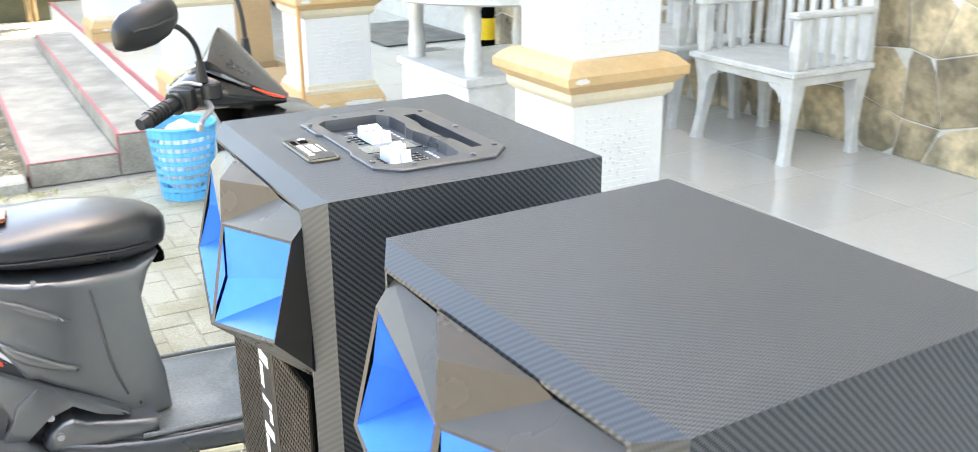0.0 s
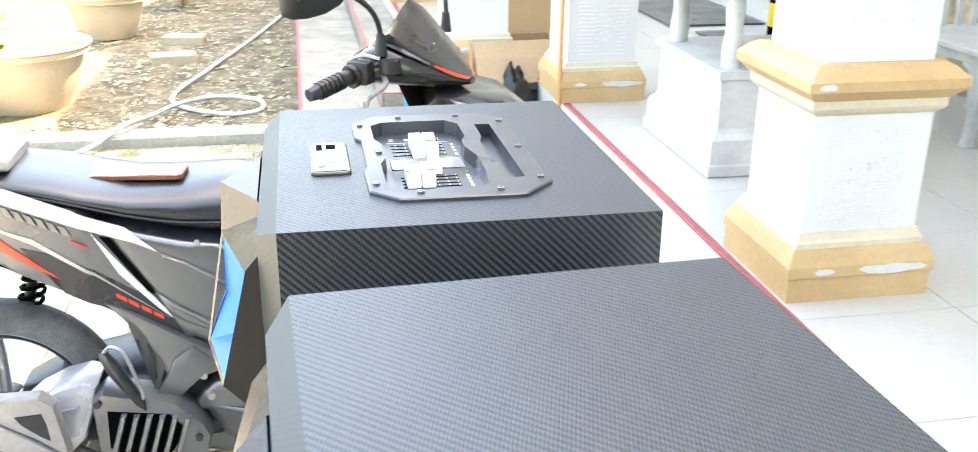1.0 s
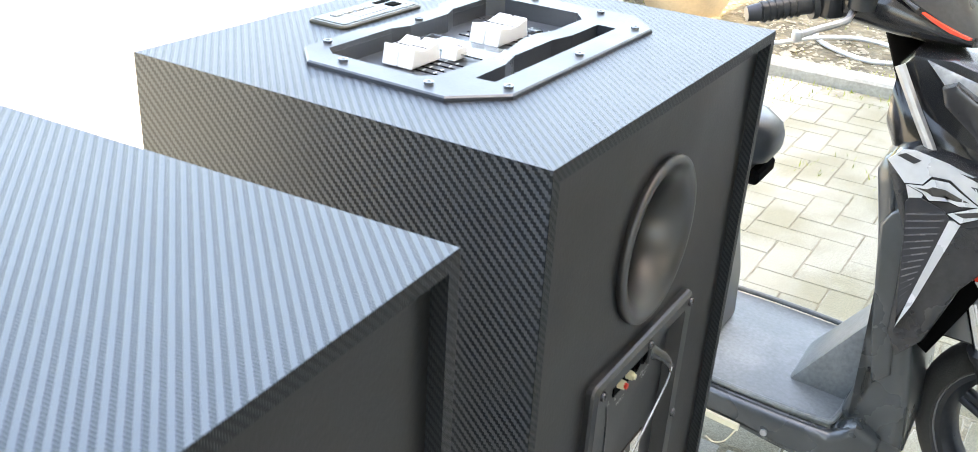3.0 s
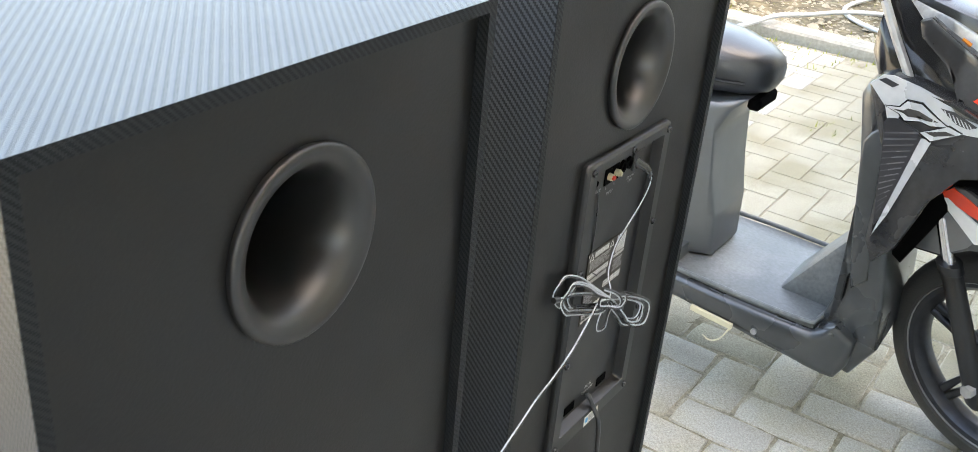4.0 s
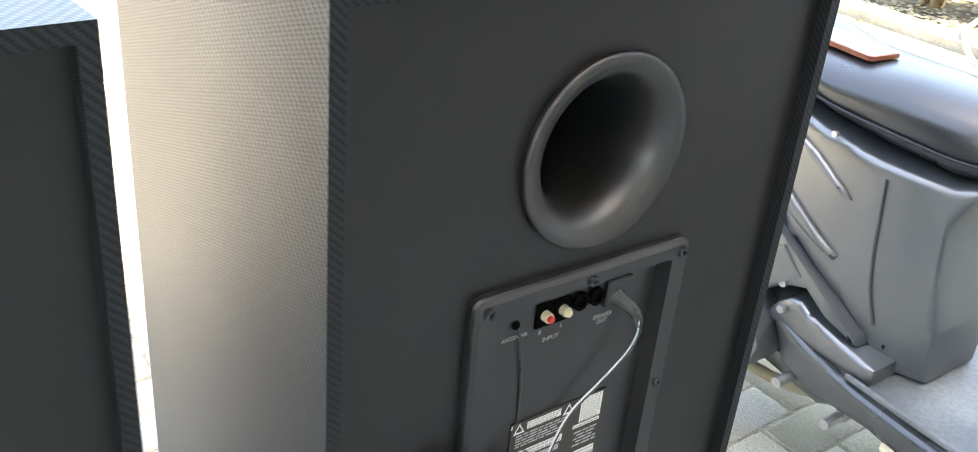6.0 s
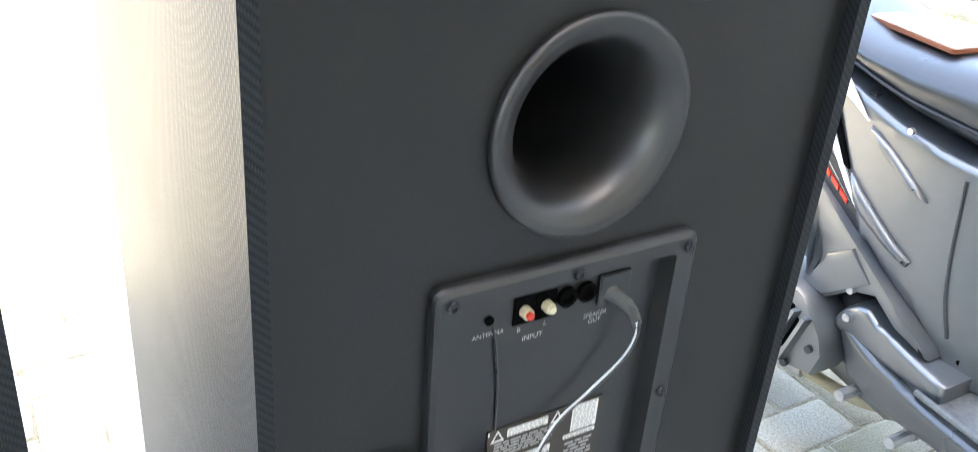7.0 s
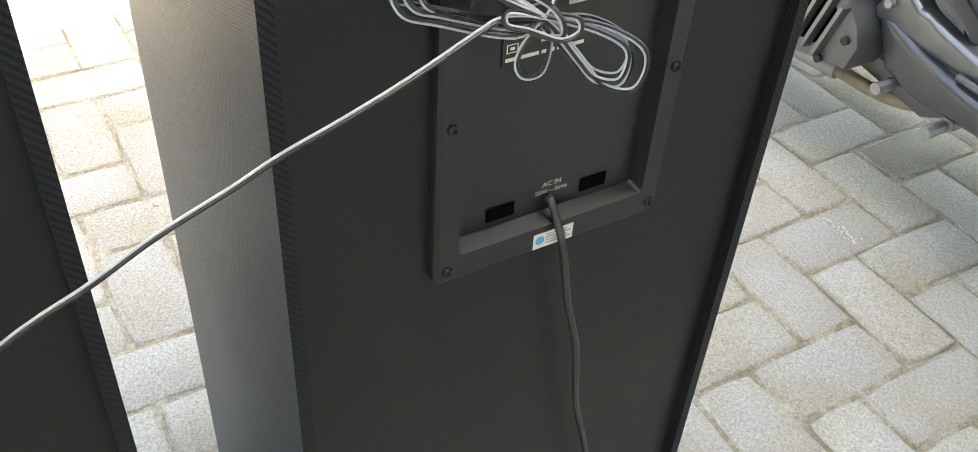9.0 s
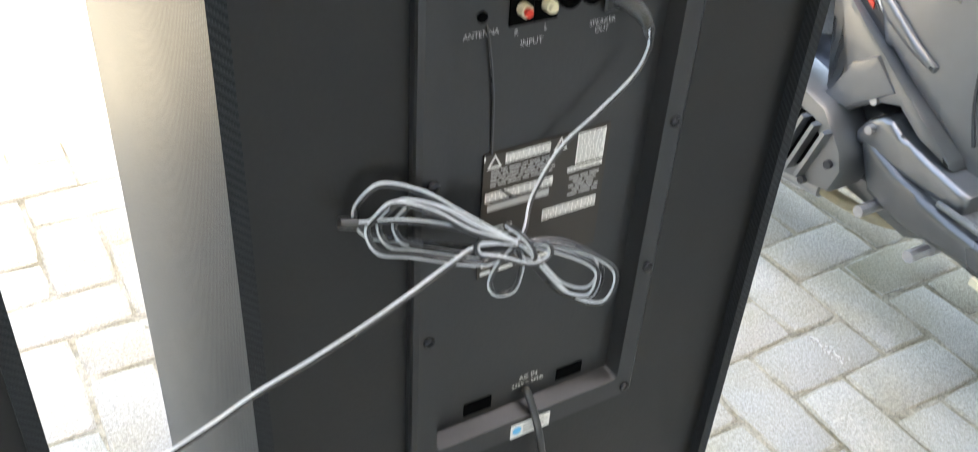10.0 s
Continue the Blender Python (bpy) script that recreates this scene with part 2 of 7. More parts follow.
M = dict(
    carbon=carbon("carbon_film"),
    # chamfer copy of the film: sky glare damped by flatter colour and gloss
    chamferfilm=carbon("damped_chamfer_film", lo=(0.020, 0.0215, 0.024), hi=(0.032, 0.0345, 0.039), rough=0.42, spec=0.55, relief=0.10, sheen=0.15),
    edgefilm=carbon("dark_edge_film", tow=0.0013, lo=(0.0045, 0.0045, 0.005), hi=(0.011, 0.0115, 0.0125), rough=0.5, spec=0.34),
    back=mat("black_board", (0.0080, 0.0080, 0.0081), 0.44, vary=0.25, scale=5, bump=0.00015, fine=400, spec=0.47),
    plastic=mat("black_plastic", (0.0128, 0.0136, 0.0150), 0.42, vary=0.2, scale=10, bump=0.0002, fine=300),
    greyplastic=mat("grey_panel_plastic", (0.034, 0.038, 0.045), 0.33, vary=0.15, scale=12, bump=0.0001, fine=500, spec=0.9),
    port=mat("port_plastic", (0.014, 0.014, 0.0145), 0.40, vary=0.05, scale=1.5, spec=0.8),
    visor=mat("smoked_visor", (0.030, 0.029, 0.028), 0.30, vary=0.4, scale=18, fine=120, coat=0.2),
    gloss=mat("gloss_black", (0.012, 0.012, 0.013), 0.17, vary=0.2),
    facet=mat("grey_facet_lacquer", (0.055, 0.051, 0.047), 0.26, vary=0.08, spec=0.28),
    blue=mat("blue_lacquer", (0.008, 0.18, 0.85), 0.34, vary=0.08, spec=0.35, metal=0.35),
    grill=mat("grill_metal", (0.07, 0.06, 0.05), 0.45, metal=0.6, vary=0.2),
    # near-black: shade inside holes and gaps put into colour; black parts too
    dark=mat("black_and_hole_shade", (0.002, 0.002, 0.002), 0.9, spec=0.04),
    screw=mat("black_screw_steel", (0.30, 0.305, 0.32), 0.30, metal=0.9, vary=0.2, fine=900),
    screwdark=mat("blackened_screw", (0.045, 0.045, 0.048), 0.25, metal=0.6, vary=0.2, fine=900),
    panelblack=mat("black_panel_moulding", (0.0088, 0.0093, 0.0102), 0.38, vary=0.2, scale=10, bump=0.0001, fine=400, spec=0.7),
    white_print=mat("white_print", (0.75, 0.75, 0.73), 0.6, vary=0.05),
    grey_print=mat("grey_print", (0.42, 0.42, 0.42), 0.6, vary=0.05),
    brownlabel=mat("dark_label", (0.034, 0.027, 0.021), 0.35, vary=0.15),
    knob=mat("white_fader_cap", (0.85, 0.85, 0.84), 0.35, vary=0.04),
    chrome=mat("chrome", (0.75, 0.75, 0.76), 0.12, metal=1.0, vary=0.08),
    red=mat("red_plastic", (0.55, 0.03, 0.015), 0.35),
    ivory=mat("ivory_plastic", (0.60, 0.54, 0.38), 0.35),
    cableblack=mat("black_pvc", (0.022, 0.023, 0.025), 0.28, spec=0.8),
    cablesilver=mat("silver_pvc", (0.56, 0.60, 0.64), 0.30, metal=0.0),
    seat=mat("black_vinyl_seat", (0.0130, 0.0160, 0.0205), 0.34, vary=0.2, scale=6, bump=0.0003, fine=260, spec=1.0, coat=0.10),
    mattegrey=mat("weathered_grey_plastic", (0.044, 0.050, 0.055), 0.34, vary=0.16, scale=5, fine=38, col2=(0.074, 0.082, 0.088), mixscale=2.6, spec=0.95, ior=1.85),
    shieldgrey=mat("leg_shield_plastic", (0.034, 0.039, 0.042), 0.30, vary=0.15, scale=5, col2=(0.050, 0.056, 0.059), mixscale=3, spec=0.8, coat=0.3),
    floorgrey=mat("dusty_floor_mat", (0.135, 0.145, 0.146), 0.42, vary=0.35, scale=9, bump=0.0006, fine=120, col2=(0.225, 0.230, 0.222), mixscale=4),
    paintblack=mat("black_paint", (0.011, 0.011, 0.012), 0.22, vary=0.2, coat=0.25),
    paintgrey=mat("grey_metallic_paint", (0.075, 0.075, 0.078), 0.25, metal=0.5, vary=0.15, coat=0.6),
    paintdark=mat("charcoal_metallic_paint", (0.024, 0.024, 0.026), 0.24, metal=0.25, vary=0.25, scale=7, fine=90, coat=0.6, col2=(0.040, 0.040, 0.042), mixscale=4),
    plate=mat("display_plate", (0.062, 0.058, 0.040), 0.28, vary=0.10, spec=0.30),
    paintwhite=mat("white_stripe_paint", (0.72, 0.72, 0.71), 0.25, vary=0.08, coat=0.4),
    paintred=mat("red_stripe_paint", (0.75, 0.05, 0.02), 0.25, vary=0.08, coat=0.4),
    tailsilver=mat("tail_silver_paint", (0.15, 0.15, 0.155), 0.25, metal=0.3, vary=0.10, coat=0.4),
    # rear tyre: dust, plus the sunlight on it lifted into a paler colour
    dusty_sun_tyre=mat("dusty_sunlit_tyre_rubber", (0.13, 0.127, 0.120), 0.8, vary=0.35, scale=24, bump=0.001, fine=200, col2=(0.21, 0.205, 0.19), mixscale=9),
    tyre=mat("tyre_rubber", (0.030, 0.030, 0.030), 0.7, vary=0.3, scale=20, bump=0.0008, fine=220, col2=(0.060, 0.057, 0.052)),
    alloy=mat("dark_alloy", (0.055, 0.058, 0.065), 0.35, metal=0.7, vary=0.2),
    silver=mat("silver_alloy", (0.42, 0.42, 0.42), 0.35, metal=0.6, vary=0.2),
    fairsilver=mat("fairing_silver_paint", (0.56, 0.57, 0.585), 0.28, metal=0.25, vary=0.10, scale=12, coat=0.5),
    # opaque lens: pale blotches paint white reflections and translucence into its colour
    lens=mat("lens_painted_glints", (0.14, 0.145, 0.15), 0.08, metal=0.0, vary=0.35, scale=26, coat=1.0, col2=(0.58, 0.59, 0.60), mixscale=9),
    redlens=mat("red_lens", (0.55, 0.02, 0.01), 0.12, coat=0.8),
    orange=mat("amber_lens", (0.75, 0.22, 0.02), 0.15, coat=0.8),
    phonecase=mat("brown_phone_case", (0.26, 0.085, 0.040), 0.4),
    screen=mat("phone_glass", (0.010, 0.010, 0.010), 0.04, coat=1.0),
    paver=mat("concrete_paver", (0.430, 0.418, 0.372), 0.88, vary=0.48, scale=210, bump=0.0022, fine=520, col2=(0.400, 0.370, 0.292), mixscale=5, rand=0.07, world=True),
    # moss on the blocks past the scooter, with shade there mixed into the colour
    paver_moss_shade=mat("mossy_shade_toned_paver", (0.375, 0.352, 0.275), 0.9, vary=0.55, scale=210, bump=0.0028, fine=520, col2=(0.285, 0.262, 0.180), mixscale=3, rand=0.09, world=True),
    sandedge=mat("sanded_paver_edge", (0.440, 0.415, 0.345), 0.95, vary=0.50, scale=160, bump=0.0030, fine=420, col2=(0.360, 0.325, 0.240), mixscale=7, world=True),
    joint=mat("sandy_joint", (0.360, 0.325, 0.245), 0.95, vary=0.50, scale=60, bump=0.003, fine=240, col2=(0.200, 0.176, 0.115), mixscale=9, world=True),
    stone=mat("cut_stone", (0.285, 0.258, 0.205), 0.55, vary=0.45, scale=9, bump=0.0015, fine=70, col2=(0.190, 0.178, 0.148), mixscale=4, rand=0.26),
    mortar=mat("pale_mortar", (0.62, 0.60, 0.55), 0.85, vary=0.15, scale=14, bump=0.001),
    tile=mat("cream_floor_tile", (0.56, 0.545, 0.505), 0.09, vary=0.05, scale=2, coat=0.2, rand=0.02),
    grout=mat("tile_grout", (0.30, 0.285, 0.26), 0.8),
    plaster=mat("white_plaster", (0.72, 0.72, 0.70), 0.7, vary=0.04, scale=5, bump=0.001, fine=60),
    ceilwhite=mat("white_ceiling_paint", (0.84, 0.85, 0.86), 0.8, vary=0.03, scale=3),
    cream=mat("cream_moulding_paint", (0.66, 0.585, 0.43), 0.55, vary=0.08, scale=6),
    patch=mat("dark_weave_decal", (0.030, 0.030, 0.033), 0.3, vary=0.3, fine=500),
    straw=mat("dry_straw", (0.52, 0.40, 0.20), 0.8, vary=0.2),
    tan=mat("tan_painted_moulding", (0.56, 0.36, 0.17), 0.5, vary=0.10, scale=6, col2=(0.60, 0.41, 0.21)),
    chip=mat("bare_plaster_chip", (0.66, 0.65, 0.61), 0.9, vary=0.15, bump=0.001),
    redtrim=mat("red_edge_paint", (0.42, 0.105, 0.105), 0.6, vary=0.30, scale=9),
    riser=mat("cream_riser", (0.74, 0.72, 0.65), 0.5, vary=0.08, scale=6),
    wood=mat("whitewashed_wood", (0.63, 0.625, 0.605), 0.45, vary=0.10, scale=9, bump=0.0005, fine=50, col2=(0.53, 0.53, 0.515), mixscale=8),
    clad=mat("stone_cladding", (0.46, 0.36, 0.23), 0.34, vary=0.5, scale=7, bump=0.002, fine=30, col2=(0.20, 0.165, 0.11), mixscale=5, rand=0.34),
    concrete=mat("worn_concrete", (0.36, 0.325, 0.265), 0.85, vary=0.30, scale=9, bump=0.003, fine=90, col2=(0.27, 0.245, 0.20), mixscale=3),
    kerb=mat("pale_kerb", (0.36, 0.345, 0.295), 0.85, vary=0.30, scale=7, bump=0.002),
    soil=mat("garden_soil", (0.125, 0.104, 0.062), 0.95, vary=0.55, scale=6, bump=0.02, fine=34, col2=(0.225, 0.192, 0.122), mixscale=9),
    pebble=mat("pebble", (0.37, 0.33, 0.245), 0.8, vary=0.3),
    ground=mat("far_ground", (0.32, 0.30, 0.26), 0.95, vary=0.2, scale=1.2, bump=0.003, fine=20),
    hose=mat("grey_hose_pvc", (0.62, 0.64, 0.66), 0.4, vary=0.08),
    terracotta=mat("sand_glazed_pot", (0.58, 0.47, 0.33), 0.6, vary=0.12, scale=5),
    leaf=mat("yellow_green_leaf", (0.30, 0.33, 0.035), 0.5, vary=0.3, scale=20),
    darkleaf=mat("hedge_leaf", (0.05, 0.085, 0.025), 0.55, vary=0.4, scale=20),
    bark=mat("plant_stem", (0.30, 0.22, 0.12), 0.8, vary=0.3, scale=20),
    bluebin=mat("blue_plastic", (0.075, 0.43, 0.74), 0.35, vary=0.08),
    paper=mat("crumpled_white_paper", (0.75, 0.75, 0.75), 0.8, vary=0.1),
    bag=mat("black_bin_bag", (0.012, 0.012, 0.013), 0.22, vary=0.2, scale=8, bump=0.01, fine=25),
    cardboard=mat("cardboard", (0.50, 0.345, 0.20), 0.85, vary=0.10, scale=5),
    brick=mat("old_brick", (0.42, 0.37, 0.26), 0.9, vary=0.2, bump=0.002),
    yellow=mat("yellow_paint", (0.75, 0.50, 0.02), 0.45),
    rope=mat("orange_pole_paint", (0.60, 0.30, 0.11), 0.6),
    wall=mat("mossy_boundary_wall", (0.10, 0.105, 0.075), 0.9, vary=0.4, scale=2, col2=(0.045, 0.05, 0.03), mixscale=1.5),
    brownwood=mat("brown_wood", (0.16, 0.085, 0.04), 0.5, vary=0.2),
    clear=glass("clear_acrylic"),
)


# ---------------------------------------------------------------- mesh helpers
def thing(name, label, category, at=(0, 0, 0), group="", kind="", rz=0.0):
    e = new(name)
    e.empty_display_size = 0.1
    e.matrix_basis = pose(*at, 0, 0, rz)
    return tagged(e, label, category, group, kind)


def part(name, bm, material, parent=None, label="", smooth=False, at=None):
    bmesh.ops.recalc_face_normals(bm, faces=bm.faces)
    me = bpy.data.meshes.new(name)
    bm.to_mesh(me)
    bm.free()
    if smooth is not False:
        for p in me.polygons:
            p.use_smooth = True
        me.set_sharp_from_angle(angle=radians(40 if smooth is True else smooth))
    for m in (material if isinstance(material, (list, tuple)) else [material]):
        me.materials.append(m)
    ob = new(name, me)
    ob.parent = parent
    if at is not None:
        ob.matrix_basis = at
    if label:
        ob["label"] = label
    return ob


def single(name, bm, material, label, category, group="", kind="", smooth=False):
    return tagged(part(name, bm, material, None, "", smooth), label, category, group, kind)


def box(x0, x1, y0, y1, z0, z1, bev=0.0, bm=None, seg=1):
    out = bm or bmesh.new()
    b = bmesh.new() if bev else out
    vs = [b.verts.new((x, y, z)) for x in (x0, x1) for y in (y0, y1) for z in (z0, z1)]
    for f in ((0, 1, 3, 2), (4, 6, 7, 5), (0, 4, 5, 1), (2, 3, 7, 6), (0, 2, 6, 4), (1, 5, 7, 3)):
        b.faces.new([vs[i] for i in f])
    if bev:
        bmesh.ops.bevel(b, geom=list(b.edges), offset=bev, segments=seg, profile=0.5, affect='EDGES')
        join(out, b)
    return out


def join(bm, other):
    idx = {}
    for v in other.verts:
        idx[v] = bm.verts.new(v.co)
    for f in other.faces:
        try:
            n = bm.faces.new([idx[v] for v in f.verts])
            n.material_index = f.material_index
        except ValueError:
            pass
    other.free()
    return bm


def cyl(p0, p1, r0, r1=None, n=16, bm=None, caps=True):
    bm = bm or bmesh.new()
    r1 = r0 if r1 is None else r1
    p0, p1 = Vector(p0), Vector(p1)
    d = (p1 - p0).normalized()
    a = d.orthogonal().normalized()
    b = d.cross(a)
    rings = []
    for p, r in ((p0, r0), (p1, r1)):
        rings.append([bm.verts.new(p + (a * math.cos(2 * math.pi * i / n) + b * math.sin(2 * math.pi * i / n)) * r) for i in range(n)])
    for i in range(n):
        bm.faces.new((rings[0][i], rings[0][(i + 1) % n], rings[1][(i + 1) % n], rings[1][i]))
    if caps:
        bm.faces.new(rings[0])
        bm.faces.new(rings[1])
    return bm


def loft(rings, bm=None, caps=True, closed=True, first=True):
    bm = bm or bmesh.new()
    vr = [[bm.verts.new(p) for p in r] for r in rings]
    n = len(vr[0])
    for a, b in zip(vr, vr[1:]):
        for i in range(n if closed else n - 1):
            bm.faces.new((a[i], a[(i + 1) % n], b[(i + 1) % n], b[i]))
    if caps and closed:
        if first:
            bm.faces.new(vr[0])
        bm.faces.new(vr[-1])
    return bm


def oval(x, yc, zc, hw, hh, n=20, p=2.5, flat=None):
    """A rounded-rectangle ring across the x axis; flat cuts its foot at that height."""
    out = []
    for i in range(n):
        a = 2 * math.pi * i / n
        c, s = math.cos(a), math.sin(a)
        y = yc + hw * math.copysign(abs(c) ** (2 / p), c)
        z = zc + hh * math.copysign(abs(s) ** (2 / p), s)
        out.append(Vector((x, y, max(z, flat) if flat is not None else z)))
    return out


def revolve(profile, n=32, axis='z', at=(0, 0, 0), bm=None, closed=False, caps=False):
    """profile: (radius, height) pairs turned round an axis."""
    bm = bm or bmesh.new()
    rings = []
    for i in range(n):
        a = 2 * math.pi * i / n
        ring = []
        for r, h in profile:
            c, s = r * math.cos(a), r * math.sin(a)
            co = {'z': (c, s, h), 'y': (c, h, s), 'x': (h, c, s)}[axis]
            ring.append(bm.verts.new(Vector(co) + Vector(at)))
        rings.append(ring)
    m = len(profile)
    for i in range(n):
        a, b = rings[i], rings[(i + 1) % n]
        for j in range(m if closed else m - 1):
            k = (j + 1) % m
            bm.faces.new((a[j], a[k], b[k], b[j]))
    if caps:
        for j in (0, m - 1):
            bm.faces.new([r[j] for r in rings])
    return bm


def smooth_path(pts, n):
    """Catmull-Rom through the points."""
    P = [Vector(p) for p in pts]
    P = [P[0] * 2 - P[1]] + P + [P[-1] * 2 - P[-2]]
    out = []
    for i in range(1, len(P) - 2):
        for k in range(n):
            t = k / n
            a, b, c, d = P[i - 1:i + 3]
            out.append(0.5 * ((2 * b) + (c - a) * t + (2 * a - 5 * b + 4 * c - d) * t * t + (3 * b - 3 * c + d - a) * t ** 3))
    out.append(P[-2])
    return out


def tube(pts, r, sub=6, n=8, bm=None, squash=1.0, offset=0.0, up=(0, 0, 1), path=None):
    """A round or flattened cable along a smooth path; offset shifts it sideways (twin flex)."""
    path = path or (smooth_path(pts, sub) if sub > 1 else [Vector(p) for p in pts])
    rings = []
    prev = None
    for i, p in enumerate(path):
        d = (path[min(i + 1, len(path) - 1)] - path[max(i - 1, 0)]).normalized()
        if prev is None:
            a = Vector(up).cross(d)
            a = d.orthogonal() if a.length < 1e-3 else a
        else:
            a = prev - d * prev.dot(d)
            a = d.orthogonal() if a.length < 1e-4 else a
        a.normalize()
        prev = a
        b = d.cross(a)
        c = p + a * offset
        rings.append([c + a * (math.cos(2 * math.pi * k / n) * r) + b * (math.sin(2 * math.pi * k / n) * r * squash) for k in range(n)])
    return loft(rings, bm)


def prism(outline, y0, y1, bev=0.0, bm=None, axis='y'):
    """A side outline in x, z drawn out from y0 to y1 with a soft edge on both flanks (axis 'x': outline in y, z; 'z': in x, y)."""
    out = bm or bmesh.new()
    b = bmesh.new()
    put = {'y': lambda u, v, h: (u, h, v), 'x': lambda u, v, h: (h, u, v), 'z': lambda u, v, h: (u, v, h)}[axis]
    lo = [b.verts.new(put(u, v, y0)) for u, v in outline]
    hi = [b.verts.new(put(u, v, y1)) for u, v in outline]
    f0, f1 = b.faces.new(lo), b.faces.new(hi[::-1])
    n = len(outline)
    for i in range(n):
        b.faces.new((lo[i], hi[i], hi[(i + 1) % n], lo[(i + 1) % n]))
    bmesh.ops.recalc_face_normals(b, faces=b.faces)
    if bev:
        b.edges.ensure_lookup_table()
        es = list(f0.edges) + list(f1.edges)
        bmesh.ops.bevel(b, geom=es, offset=bev, segments=2, profile=0.6, affect='EDGES')
    return join(out, b)


def metre_uv(ob):
    """UVs in metres by the main direction of each face."""
    me = ob.data
    uv = me.uv_layers.new(name="UVMap")
    for p in me.polygons:
        n = p.normal
        k = max(range(3), key=lambda i: abs(n[i]))
        for li in p.loop_indices:
            c = me.vertices[me.loops[li].vertex_index].co
            uv.data[li].uv = {0: (c.y + 0.3 * c.x, c.z), 1: (c.x, c.z), 2: (c.x, c.y)}[k]
    return ob


def lettering(name, text, size, material, parent, m, label=""):
    """Raised print from the built-in font, centred on the pose m."""
    cu = bpy.data.curves.new(name, 'FONT')
    cu.body, cu.size, cu.align_x, cu.align_y, cu.resolution_u = text, size, 'CENTER', 'CENTER', 2
    tmp = new(name + "_tmp", cu)
    me = bpy.data.meshes.new_from_object(tmp.evaluated_get(bpy.context.evaluated_depsgraph_get()))
    bpy.data.objects.remove(tmp)
    me.materials.append(material)
    ob = new(name, me)
    ob.parent = parent
    ob.matrix_basis = m
    if label:
        ob["label"] = label
    return ob


# ---------------------------------------------------------------- ground, porch and house
PZ = 0.305          # porch floor level
PX = 0.945          # porch edge


def sheet(x0, x1, y0, y1, z):
    bm = bmesh.new()
    bm.faces.new([bm.verts.new(p) for p in ((x0, y0, z), (x1, y0, z), (x1, y1, z), (x0, y1, z))])
    return bm


single("ground", sheet(-400, 400, -400, 400, -0.03), M["ground"], "pale sandy ground reaching into the distance", "ground", kind="structure")
paving = single("pavement", box(-7.0, 0.50, -6.0, 4.40, -0.028, -0.0034), M["joint"], "grey concrete block paving with sandy joints", "pavement", kind="structure")
strip = single("stone_path", box(0.50, PX, -6.0, 6.0, -0.028, -0.003), M["mortar"], "strip of irregular cut stone set in pale mortar", "path", kind="structure")
porch = single("porch_floor", box(PX + 0.02, 2.96, -6.0, 10.0, -0.028, PZ - 0.006), M["grout"], "raised porch with cream polished tiles", "floor", kind="structure")
single("porch_riser", box(PX, PX + 0.02, -6.0, 10.0, -0.028, PZ - 0.012, 0.002), M["riser"], "cream painted porch riser", "riser", kind="structure")
single("red_porch_edge", box(PX - 0.003, PX + 0.024, -6.0, 10.0, PZ - 0.012, PZ + 0.002, 0.003), M["redtrim"], "dark red painted porch edge", "trim", kind="structure")
wall = single("wall_house", box(2.96, 3.34, -6.0, 10.0, -0.028, 3.93), M["mortar"], "house wall clad in brown crazed stone with pale joints", "wall", kind="structure")
single("wall_end", box(0.9, 2.96, 10.0, 10.2, -0.028, 3.93), M["plaster"], "white plastered end wall of the porch", "wall", kind="structure")
single("ceiling", box(1.00, 3.34, -6.0, 10.2, 3.93, 4.05), M["ceilwhite"], "white porch ceiling", "ceiling", kind="structure")
single("roof", prism([(0.97, 4.05), (6.5, 6.2), (6.5, 6.3), (0.896, 4.13)], -6.3, 10.5), M["brownwood"], "sloping house roof over the porch", "roof", kind="structure")


